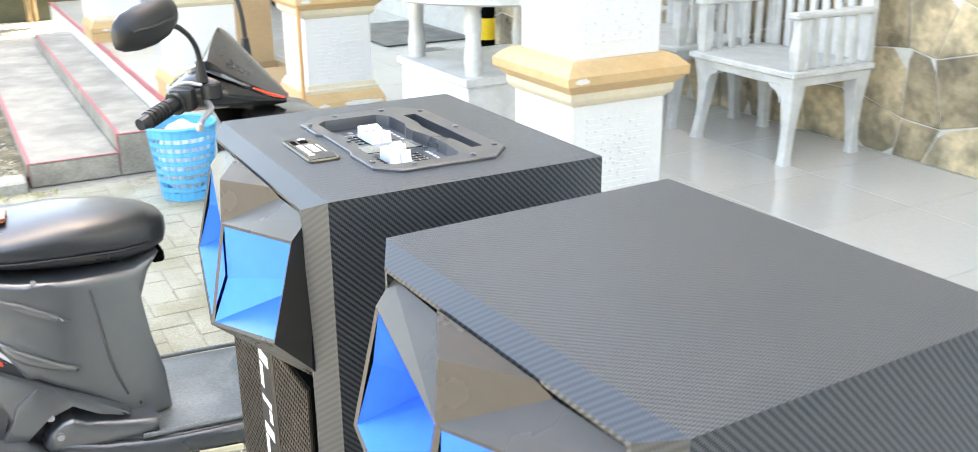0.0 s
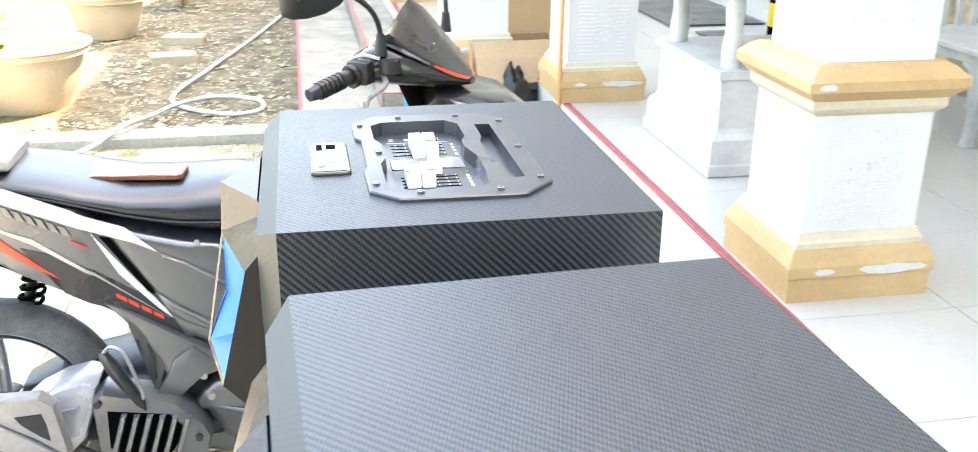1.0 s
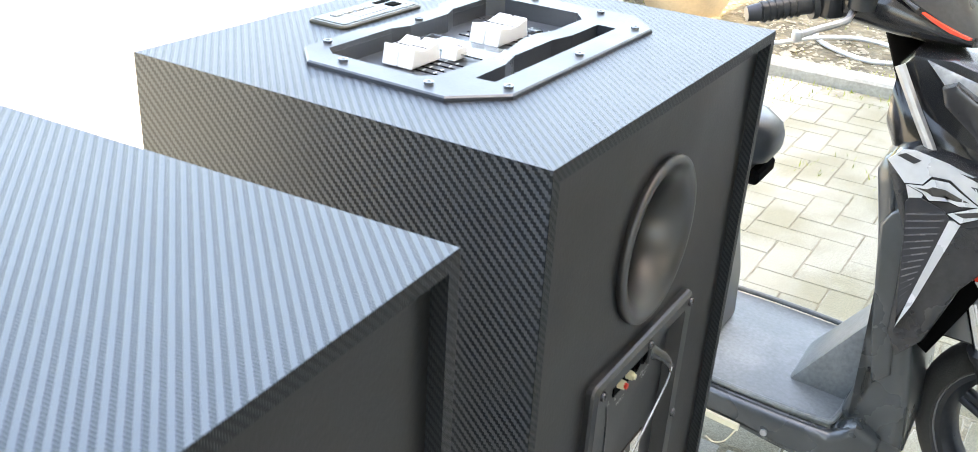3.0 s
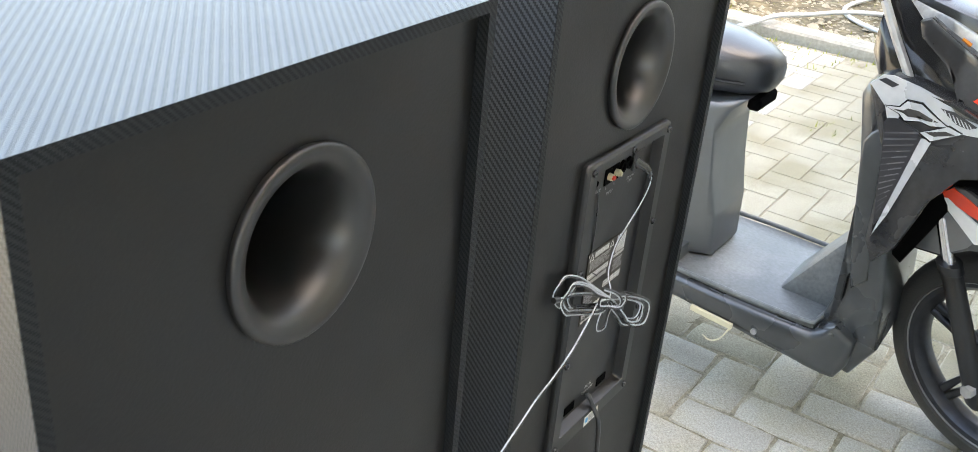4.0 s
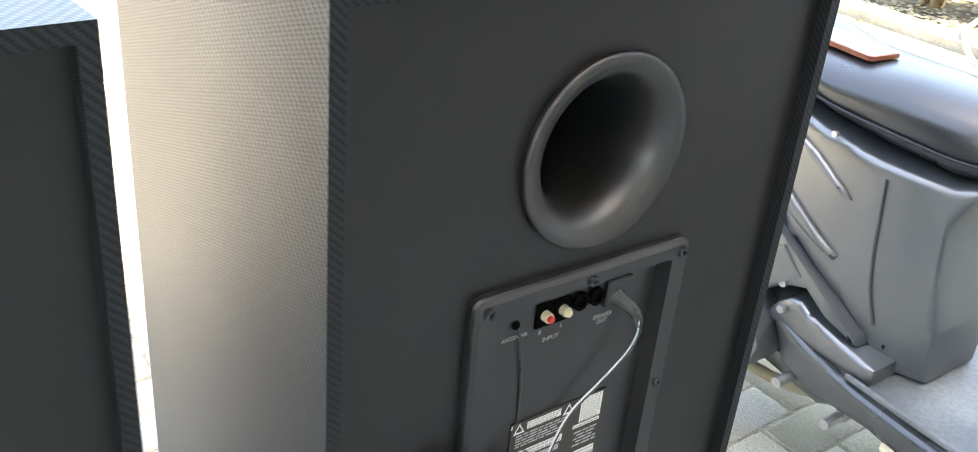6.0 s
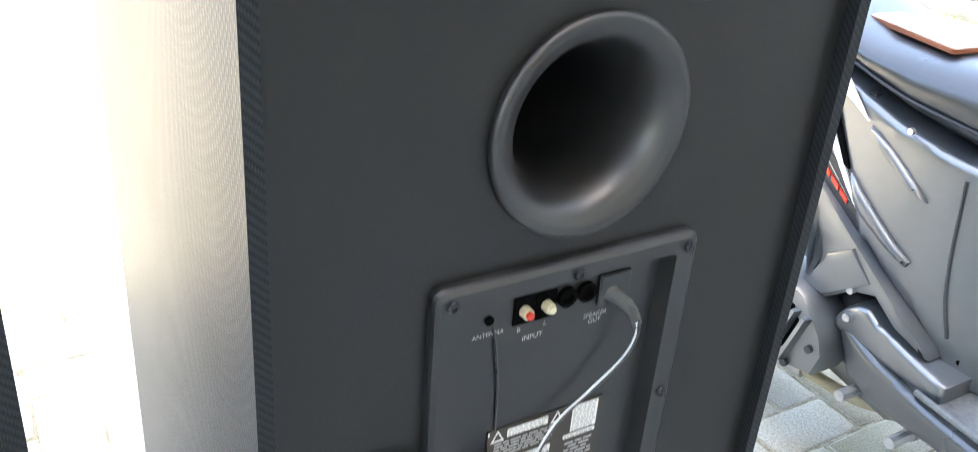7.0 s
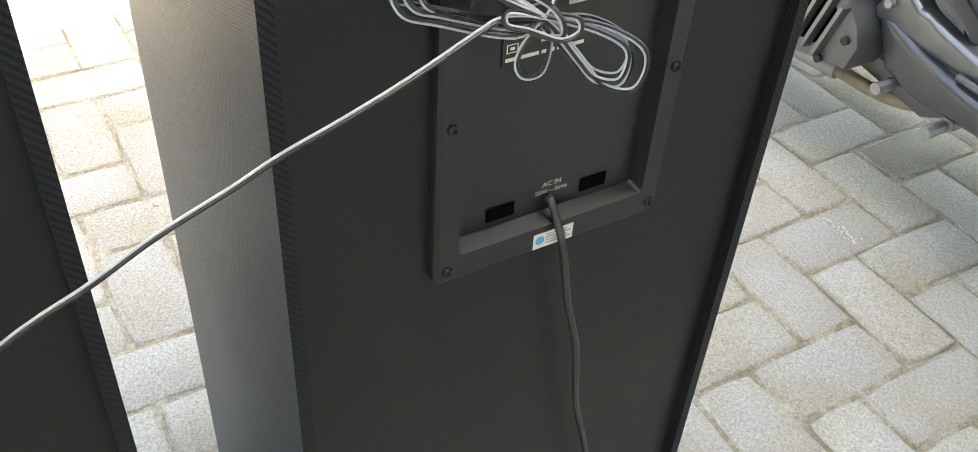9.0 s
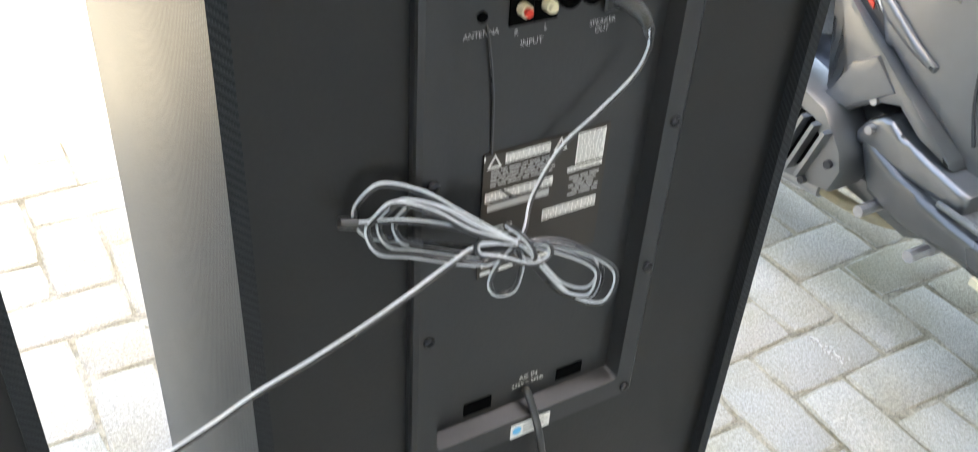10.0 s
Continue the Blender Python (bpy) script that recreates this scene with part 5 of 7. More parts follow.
def front_grille(parent):
    """Perforated grille panels beside a centre strip, below the horn head."""
    x = -SD - 0.010
    for y0, y1 in ((0.042, 0.158), (0.222, 0.338)):
        bm = bmesh.new()
        nz, ny = 118, 17
        z0, z1 = 0.10, 0.985
        hz, hy = (z1 - z0) / nz, (y1 - y0) / ny
        for i in range(nz):
            box(x - 0.013, x - 0.010, y0, y1, z0 + i * hz, z0 + i * hz + hz * 0.36, bm=bm)
        for j in range(ny + 1):
            yy = y0 + j * hy
            box(x - 0.0128, x - 0.0102, yy - hy * 0.18, yy + hy * 0.18, z0, z1, bm=bm)
        part("grille", bm, M["grill"], parent, "bronze-grey perforated metal grille")
        part("grille_frame", box(x - 0.010, x + 0.001, y0 - 0.006, y1 + 0.006, z0 - 0.006, z1 + 0.004), M["dark"], parent)
    st = part("centre_strip", box(x - 0.016, x, 0.161, 0.219, 0.09, 0.990, 0.003), M["plastic"], parent, "black centre strip with white lettering bars")
    z = 0.965
    for k, (w, gap) in enumerate(((0.05, 0.012), (0.028, 0.010), (0.05, 0.012), (0.05, 0.012), (0.035, 0.010), (0.05, 0.012))):
        part("print_bar", box(x - 0.0165, x - 0.016, 0.172, 0.208, z - w * 0.28, z), M["white_print"], st)
        part("print_bar", box(x - 0.0165, x - 0.016, 0.172 if k % 2 else 0.196, 0.184 if k % 2 else 0.208, z - w, z - w * 0.28 - 0.004), M["white_print"], st)
        z -= w + gap


def feet(parent):
    for x in (-0.30, -0.05):
        for y in (0.05, 0.33):
            part("foot", cyl((x, y, 0.0), (x, y, 0.02), 0.022, 0.026, 20), M["plastic"], parent, smooth=True)


def tower(name, label, powered, at, rz):
    s = thing(name, label, "loudspeaker", at, "pair of tower loudspeakers", rz=rz)
    cabinet(s, (-0.221, -0.093, 0.067, 0.309) if powered else None)
    back_board(s, powered)
    bass_port(s)
    horn_block(s)
    front_grille(s)
    feet(s)
    if powered:
        amp_panel(s)
        top_panel(s)
    return s


tower("tower_speaker", "black carbon-weave tower loudspeaker with mixer panel on top, blue horns", True, (0, 0, 0), 0)
tower("tower_speaker", "black carbon-weave tower loudspeaker with plain top and blue horns", False, (0.0271, -0.4815, 0), 2.66)


# ---------------------------------------------------------------- cables at the powered speaker
def flex(parent, pts, sub=6, r=0.00125, up=(1, 0, 0)):
    """Twin flex: a black and a silver core side by side."""
    path = smooth_path(pts, sub)
    part("black_core", tube(None, r * 0.92, path=path, n=6, offset=r * 0.80, up=up), M["cableblack"], parent, smooth=True)
    part("silver_core", tube(None, r * 0.58, path=path, n=6, offset=-r * 0.68, up=up), M["cablesilver"], parent, "silver core", smooth=True)


K = Vector((0.016, 0.154, 0.843))
cable = thing("speaker_cable", "black and silver twin speaker cable tied in a bow", "cable")
part("plug", loft([[Vector(p) + Vector((0, math.cos(a) * r, math.sin(a) * r)) for a in [2 * math.pi * i / 14 for i in range(14)]] for p, r in
                   (((-0.014, 0.222, 0.970), 0.0062), ((-0.008, 0.224, 0.968), 0.0064), ((-0.006, 0.227, 0.966), 0.0050), ((0.000, 0.231, 0.962), 0.0046), ((0.003, 0.234, 0.957), 0.0040), ((0.005, 0.2355, 0.951), 0.0036))]),
     M["cableblack"], cable, "moulded black plug", smooth=50)
flex(cable, [(0.005, 0.2355, 0.953), (0.003, 0.238, 0.940), (0.000, 0.233, 0.923), (-0.002, 0.212, 0.903), (-0.003, 0.190, 0.885), (0.002, 0.171, 0.862), (0.012, 0.161, 0.850), K])


def bow(outline, shrink, lift, out):
    """One turn of the bow: the outer turn drawn towards the knot, shifted and lifted off the panel."""
    pts = [K + (Vector(p) - K) * shrink + Vector((out + 0.002 * math.sin(3.0 * i + 40 * lift), 0, lift)) for i, p in enumerate(outline)]
    flex(cable, [K] + pts + [K - Vector((0.004, 0, 0.001))], sub=5)


LEFT = [(0.0093, 0.122, 0.869), (0.0046, 0.101, 0.886), (0.0005, 0.080, 0.895), (-0.0015, 0.069, 0.891), (-0.0020, 0.064, 0.879), (-0.0010, 0.069, 0.866), (0.0025, 0.088, 0.857), (0.0109, 0.131, 0.845)]
RIGHT = [(0.028, 0.181, 0.839), (0.0376, 0.203, 0.827), (0.040, 0.210, 0.813), (0.0368, 0.205, 0.797), (0.0304, 0.191, 0.798), (0.0248, 0.177, 0.814), (0.0184, 0.161, 0.837)]
LOW = [(0.014, 0.143, 0.830), (0.013, 0.139, 0.817), (0.013, 0.145, 0.806), (0.014, 0.155, 0.807), (0.015, 0.160, 0.818), (0.016, 0.157, 0.834)]
for shrink, lift, out in ((1.0, 0.0, 0.0), (0.88, -0.003, 0.004), (0.96, -0.006, 0.007), (0.78, -0.002, 0.002)):
    bow(LEFT, shrink, lift, out)
for shrink, lift, out in ((1.0, 0.0, 0.0), (0.86, 0.002, -0.004), (0.78, -0.002, 0.003), (0.95, -0.005, -0.008)):
    bow(RIGHT, shrink, lift, out)
bow(LOW, 1.0, 0.0, 0.0)
# free end of the cable tucked through the left loops
flex(cable, [K, (0.012, 0.120, 0.862), (0.007, 0.088, 0.874), (0.004, 0.060, 0.879)], sub=5)
part("bare_end", cyl((0.004, 0.062, 0.8785), (0.003, 0.053, 0.881), 0.0032, n=10), M["cableblack"], cable, "black moulded cable end", smooth=True)
# the turn that holds the bow together, and the run across to the other speaker
flex(cable, [(0.010, 0.149, 0.854), (0.022, 0.153, 0.852), (0.027, 0.157, 0.845), (0.025, 0.159, 0.836), (0.014, 0.157, 0.833), (0.008, 0.151, 0.839)], sub=6)
flex(cable, [(0.024, 0.157, 0.848), (0.027, 0.167, 0.845), (0.027, 0.169, 0.837), (0.026, 0.158, 0.834), (0.022, 0.140, 0.842), (0.018, 0.128, 0.846), (0.017, 0.130, 0.853), K], sub=6)
flex(cable, [K, (0.016, 0.127, 0.849), (0.019, 0.111, 0.847), (0.024, 0.083, 0.839), (0.028, 0.055, 0.831), (0.030, 0.025, 0.822), (0.030, -0.005, 0.812), (0.031, -0.030, 0.802), (0.034, -0.070, 0.789), (0.038, -0.103, 0.776), (0.040, -0.145, 0.759), (0.040, -0.20, 0.72), (0.030, -0.26, 0.655), (0.024, -0.30, 0.61)], sub=6, r=0.0015)

aerial = thing("aerial_wire", "thin black aerial wire hanging from the rear panel", "cable")
part("wire", tube([(-0.015, 0.142, 0.968), (-0.010, 0.143, 0.960), (-0.010, 0.148, 0.925), (-0.011, 0.150, 0.890), (-0.012, 0.153, 0.868), (-0.008, 0.165, 0.856)], 0.0008, 5, 6), M["cableblack"], aerial, smooth=True)

mains = thing("mains_cable", "black mains cable hanging from the rear panel to the paving", "cable")
part("lead", tube([(-0.011, 0.190, 0.686), (-0.006, 0.190, 0.685), (0.002, 0.192, 0.670), (0.010, 0.193, 0.652), (0.010, 0.203, 0.600), (0.011, 0.217, 0.545), (0.010, 0.228, 0.470), (0.012, 0.249, 0.385), (0.016, 0.262, 0.25), (0.03, 0.27, 0.10), (0.08, 0.29, 0.012), (0.22, 0.33, 0.008)], 0.0028, 6, 10), M["cableblack"], mains, smooth=True)


# ---------------------------------------------------------------- motor scooter
scooter = thing("motor_scooter", "weathered grey, black and red motor scooter on its stand", "scooter", (0, 1.42, 0))
HEAD = Vector((-0.045, 0, 0.98))
AX = Vector((-0.446, 0, 0.895))                       # steering axis, leaning back
STEER = Matrix.Translation(HEAD) @ Matrix.Rotation(radians(-25), 4, AX) @ Matrix.Translation(-HEAD)


def taper(bm, f):
    for v in bm.verts:
        v.co.y *= f(v.co.x, v.co.z)
    return bm


def tail(bm):
    """Draws the tail in and lifts its end."""
    for v in bm.verts:
        if v.co.x < -0.75:
            d = -0.75 - v.co.x
            v.co.x = -0.75 - d * 0.70
            v.co.z += d * 0.055
    return bm


def panel(name, outline, hw, m, label="", f=None, bev=0.012, y0=None, at=None, smooth=50, parent=None, warp=None, crown=0.0):
    """A moulded body panel: side outline, full width unless y0 gives its inner face."""
    bm = prism(outline, -hw, hw if y0 is None else y0, bev)
    if f:
        bmesh.ops.triangulate(bm, faces=[q for q in bm.faces if len(q.verts) > 4])
        lo = [min(v.co[k] for v in bm.verts) for k in (0, 2)]
        hi = [max(v.co[k] for v in bm.verts) for k in (0, 2)]
        for k, no, step in ((0, (1, 0, 0), 0.022), (1, (0, 0, 1), 0.035 if crown else 0.06)):
            c = lo[k] + step
            while c < hi[k] - 0.004:
                bmesh.ops.bisect_plane(bm, geom=list(bm.verts) + list(bm.edges) + list(bm.faces), plane_co=(c, 0, 0) if k == 0 else (0, 0, c), plane_no=no)
                c += step
        bmesh.ops.remove_doubles(bm, verts=bm.verts, dist=1e-5)
        taper(bm, f if not crown else lambda x, z: f(x, z) * (1 - crown * (2 * (z - lo[1]) / (hi[1] - lo[1]) - 1) ** 2))
    if warp:
        warp(bm)
    return part(name, bm, m, parent or scooter, label, smooth=smooth, at=at)


def lerpf(*pts):
    def g(x, z=0):
        for (x0, v0), (x1, v1) in zip(pts, pts[1:]):
            if x <= x1:
                return v0 + (v1 - v0) * max(0, (x - x0) / (x1 - x0))
        return pts[-1][1]
    return g


def wheel(name, hub, R, w, at, disc, rubber):
    t = []
    for k in range(17):
        a = math.pi * (k / 16)
        t.append((R - w * 0.62 + w * 0.62 * math.sin(a) ** 0.85, -w / 2 * math.cos(a)))
    t += [(R - w * 0.70, w * 0.36), (R - w * 0.70, -w * 0.36)]
    wl = part(name, revolve(t, 56, 'y', hub, closed=True), M[rubber], scooter, "worn black tyre" if disc else "worn tyre, paled by dust and painted-in sunlight", smooth=50, at=at)
    r = R - w * 0.62
    rim = part("rim", revolve([(r + 0.004, -w * 0.40), (r + 0.006, -w * 0.36), (r - 0.012, -w * 0.30), (r - 0.022, -w * 0.12), (r - 0.022, w * 0.12), (r - 0.012, w * 0.30), (r + 0.006, w * 0.36), (r + 0.004, w * 0.40), (r - 0.016, w * 0.36), (r - 0.030, w * 0.14), (r - 0.030, -w * 0.14), (r - 0.016, -w * 0.36)], 56, 'y', hub, closed=True), M["alloy"], wl, "dark cast rim", smooth=40)
    part("pinstripe", revolve([(r - 0.0050, -w * 0.430), (r + 0.0005, -w * 0.430), (r + 0.0010, -w * 0.38), (r - 0.0055, -w * 0.38)], 56, 'y', hub, closed=True), M["silver"] if disc else M["paintwhite"], wl, "silver rim edge", smooth=True)
    part("hub", revolve([(0, -w * 0.52), (0.020, -w * 0.52), (0.022, -w * 0.40), (0.036, -w * 0.35), (0.040, 0), (0.036, w * 0.35), (0.0, w * 0.4)], 24, 'y', hub), M["alloy"], wl, smooth=True)
    for k in range(5):
        a = 2 * math.pi * k / 5 + 0.35
        for s in (-0.13, 0.13):
            d0, d1 = Vector((math.cos(a + s * 1.4), 0, math.sin(a + s * 1.4))), Vector((math.cos(a + s * 0.35), 0, math.sin(a + s * 0.35)))
            n0, n1 = Vector((-d0.z, 0, d0.x)), Vector((-d1.z, 0, d1.x))
            H = Vector(hub)
            rg = []
            for d, n, rr, hw_, hy in ((d0, n0, 0.030, 0.010, 0.016), (d0.lerp(d1, 0.5), n0, r * 0.55, 0.007, 0.010), (d1, n1, r - 0.018, 0.011, 0.011)):
                rg.append([H + d * rr + n * hw_ * u + Vector((0, v * hy, 0)) for u, v in ((-1, -0.6), (-0.5, -1), (0.5, -1), (1, -0.6), (1, 0.6), (0.5, 1), (-0.5, 1), (-1, 0.6))])
            part("spoke", loft(rg), M["alloy"] if disc else M["silver"], wl, smooth=50)
    if disc:
        dk = part("brake_disc", revolve([(0.045, 0.040), (0.095, 0.040), (0.095, 0.0435), (0.045, 0.0435)], 40, 'y', hub, closed=True), M["silver"], wl, "drilled steel brake disc")
        for k in range(18):
            a = 2 * math.pi * k / 18
            c = Vector(hub) + Vector((math.cos(a), 0, math.sin(a))) * (0.066 if k % 2 else 0.080)
            part("hole", cyl(c + Vector((0, 0.0392, 0)), c + Vector((0, 0.0443, 0)), 0.006, n=8), M["dark"], dk)
    return wl


FH = (0.374, 0, 0.258)
wheel("front_wheel", FH, 0.260, 0.084, STEER, True, "tyre")
wheel("rear_wheel", (-1.005, 0.01, 0.262), 0.264, 0.098, None, False, "dusty_sun_tyre")
# front fork
for sy in (-1, 1):
    y = sy * 0.086
    fk = part("fork_leg", loft([[Vector(c) + Vector((math.cos(a) * r * 1.0, math.sin(a) * r, 0)) for a in [2 * math.pi * i / 16 for i in range(16)]] for c, r in
                                (((0.388, y, 0.205), 0.014), ((0.383, y, 0.215), 0.021), ((0.366, y, 0.26), 0.023), ((0.300, y, 0.400), 0.022), ((0.262, y, 0.480), 0.022), ((0.260, y, 0.484), 0.026), ((0.252, y, 0.500), 0.026))]), M["plastic"], scooter, "black fork slider", smooth=50, at=STEER)
    part("stanchion", cyl((0.254, y, 0.49), (0.215, y, 0.59), 0.0135, n=16), M["chrome"], fk, "chrome fork tube", smooth=True)
    part("axle_nut", cyl((0.374, y + sy * 0.015, 0.252), (0.374, y + sy * 0.032, 0.252), 0.014, n=6), M["silver"], fk, "steel axle nut")
    part("washer", cyl((0.374, y - sy * 0.030, 0.252), (0.374, y - sy * 0.012, 0.252), 0.018, n=14), M["silver"], fk, smooth=True)
part("caliper", box(0.315, 0.375, 0.045, 0.085, 0.31, 0.38, 0.01, seg=2), M["alloy"], scooter, at=STEER)


# mudguard over the front wheel
def guard(a0, a1, r0, r1, w0, w1, n=18, drop=0.05):
    rings = []
    for i in range(n + 1):
        t = i / n
        a = radians(a0 + (a1 - a0) * t)
        w, r = w0 + (w1 - w0) * t, r0 + (r1 - r0) * t
        d = Vector((math.cos(a), 0, math.sin(a)))
        ring = []
        for u, dr in ((-1, -drop), (-0.93, -0.016), (-0.6, 0.0), (0, 0.010), (0.6, 0.0), (0.93, -0.016), (1, -drop), (0.94, -drop), (0.86, -0.020), (0, 0.005), (-0.86, -0.020), (-0.94, -drop)):
            ring.append(Vector(FH) + d * (r + dr) + Vector((0, u * w, 0)))
        rings.append(ring)
    return loft(rings)


mg = part("front_mudguard", guard(66, 128, 0.342, 0.392, 0.048, 0.086), M["paintblack"], scooter, "black and grey front mudguard", smooth=40, at=STEER)
part("mudguard_tip", guard(51, 66, 0.316, 0.342, 0.020, 0.048, drop=0.04), M["paintwhite"], mg, "white tip", smooth=40)
FLANK = [(0.172, 0.490), (0.194, 0.620), (0.225, 0.668), (0.250, 0.672), (0.345, 0.642), (0.440, 0.585), (0.470, 0.560), (0.380, 0.572), (0.285, 0.546), (0.235, 0.505)]
for sy in (-1, 1):
    def flankpart(name, outline, out, m, label, bev=0.0):
        a, b = sorted((sy * out, sy * 0.070))
        bm = prism(outline, a, b, bev)
        for v in bm.verts:
            if abs(v.co.y) > 0.075:
                v.co.y *= 1.0 - 0.35 * max(0.0, (v.co.x - 0.24) / 0.23)
        part(name, bm, m, scooter, label, smooth=40, at=STEER)
    flankpart("mudguard_flank", FLANK, 0.094, M["paintgrey"], "grey metallic mudguard flank", 0.006)
    flankpart("dark_flash", [(0.180, 0.498), (0.200, 0.628), (0.290, 0.568), (0.280, 0.550), (0.236, 0.512)], 0.0950, M["mattegrey"], "dark grey flank patch")
    flankpart("white_flash", [(0.200, 0.632), (0.222, 0.640), (0.300, 0.604), (0.325, 0.575), (0.292, 0.566)], 0.0955, M["paintwhite"], "white flash")
    flankpart("red_flash", [(0.202, 0.640), (0.228, 0.666), (0.262, 0.655), (0.362, 0.606), (0.270, 0.624)], 0.0960, M["paintred"], "red flash")

# seat
sf = [(-0.228, 0.715, 0.755, 0.030), (-0.240, 0.695, 0.770, 0.058), (-0.275, 0.682, 0.786, 0.086), (-0.34, 0.676, 0.802, 0.112), (-0.45, 0.686, 0.812, 0.132), (-0.56, 0.706, 0.806, 0.144),
      (-0.66, 0.738, 0.804, 0.146), (-0.75, 0.770, 0.818, 0.146), (-0.82, 0.788, 0.838, 0.143), (-0.90, 0.802, 0.850, 0.135), (-0.98, 0.817, 0.856, 0.118), (-1.03, 0.828, 0.852, 0.085), (-1.05, 0.835, 0.845, 0.04)]
seat = part("seat", loft([oval(x, 0, (a + b) / 2, w, (b - a) / 2, 28, 2.7) for x, a, b, w in sf]), M["seat"], scooter, "black vinyl seat with stitched edge", smooth=60)
part("piping", tube([(x, -w * 1.003, a + 0.35 * (b - a)) for x, a, b, w in sf[2:11]], 0.003, 4, 6), M["plastic"], seat, smooth=True)
part("seat_latch", box(-0.272, -0.242, -0.055, 0.055, 0.655, 0.685, 0.006), M["dark"], scooter)

# body under the seat
fb = lerpf((-0.75, 1.0), (-0.58, 1.0), (-0.50, 0.985), (-0.43, 0.93), (-0.37, 0.84), (-0.32, 0.73), (-0.28, 0.61), (-0.24, 0.46))
def fcr(x, z):
    return fb(x) * (1 - 0.07 * (2 * (z - 0.30) / 0.452 - 1) ** 2)


panel("underseat_cover", [(-0.258, 0.690), (-0.290, 0.655), (-0.312, 0.600), (-0.300, 0.50), (-0.278, 0.40), (-0.272, 0.300), (-0.357, 0.300), (-0.357, 0.334), (-0.45, 0.405), (-0.555, 0.478), (-0.570, 0.474), (-0.623, 0.583), (-0.72, 0.728), (-0.745, 0.752), (-0.66, 0.728), (-0.56, 0.700), (-0.45, 0.682), (-0.32, 0.672)],
      0.158, M["mattegrey"], "scuffed grey side cover", f=fb, bev=0.014, crown=0.07, smooth=65)
# creases of the side cover below the seat
for sy in (-1, 1):
    part("cover_crease", tube([(x, sy * (0.158 * fb(x, z) + d), z) for x, z, d in ((-0.420, 0.655, -0.0015), (-0.412, 0.590, 0.0005), (-0.404, 0.520, 0.0012), (-0.392, 0.450, 0.0008), (-0.372, 0.385, -0.0015))], 0.0032, 5, 8), M["shieldgrey"], scooter, "moulded crease of the side cover", smooth=True)
panel("cover_blade", [(-0.616, 0.589), (-0.581, 0.562), (-0.509, 0.513), (-0.463, 0.486), (-0.468, 0.475), (-0.522, 0.497), (-0.573, 0.524), (-0.594, 0.543)], 0.1690, M["mattegrey"], "raised blade on the side cover", f=fcr, bev=0.009, y0=-0.13, smooth=60)
panel("cover_ridge", [(-0.604, 0.679), (-0.549, 0.654), (-0.488, 0.615), (-0.466, 0.596), (-0.501, 0.606), (-0.562, 0.642), (-0.599, 0.669)], 0.1680, M["mattegrey"], "raised ridge of the side cover", f=fcr, bev=0.007, y0=-0.13, smooth=60)
part("cover_bolt", cyl((-0.527, -0.155, 0.700), (-0.527, -0.163, 0.700), 0.006, n=10), M["silver"], scooter, smooth=True)
panel("lower_side_cover", [(-0.732, 0.582), (-0.684, 0.558), (-0.559, 0.479), (-0.491, 0.435), (-0.433, 0.398), (-0.382, 0.359), (-0.374, 0.343), (-0.441, 0.370), (-0.493, 0.405), (-0.543, 0.388), (-0.596, 0.341), (-0.649, 0.346), (-0.655, 0.367), (-0.622, 0.402), (-0.628, 0.428), (-0.662, 0.498)],
      0.176, M["mattegrey"], "grey lower side cover with a stepped edge", f=lerpf((-0.8, 0.9), (-0.6, 1.0), (-0.45, 1.0), (-0.36, 0.92)), bev=0.010, smooth=40)
panel("cover_step", [(-0.556, 0.470), (-0.506, 0.424), (-0.588, 0.358), (-0.640, 0.362), (-0.612, 0.407), (-0.600, 0.440)], 0.187, M["mattegrey"], "raised flat of the lower cover", f=lerpf((-0.8, 1.0), (-0.6, 1.0), (-0.52, 0.97), (-0.48, 0.94)), bev=0.005, y0=-0.15, smooth=30)
panel("skirt_shoulder", [(-0.561, 0.325), (-0.545, 0.352), (-0.520, 0.372), (-0.496, 0.377), (-0.472, 0.363), (-0.400, 0.345), (-0.320, 0.330), (-0.320, 0.292), (-0.440, 0.298), (-0.555, 0.305)], 0.182, M["mattegrey"], "rounded shoulder of the floor skirt", f=lerpf((-0.6, 0.94), (-0.50, 0.98), (-0.3, 1.0)), bev=0.012, smooth=60)
part("cover_bolt", cyl((-0.527, -0.176, 0.346), (-0.527, -0.188, 0.346), 0.008, n=10), M["silver"], scooter, smooth=True)
part("cover_bolt", cyl((-0.540, -0.168, 0.394), (-0.540, -0.181, 0.394), 0.008, n=10), M["silver"], scooter, smooth=True)
# tail
ft = lerpf((-1.45, 0.42), (-1.20, 0.72), (-0.95, 0.96), (-0.75, 1.04), (-0.55, 1.0))


def drawn(pts):
    """Side points as they end up once the tail is drawn in."""
    out = []
    for x, z in pts:
        d = max(0.0, (-0.75 - x) / 0.70)
        out.append((x if d == 0 else -0.75 - d, z - 0.055 * d))
    return out


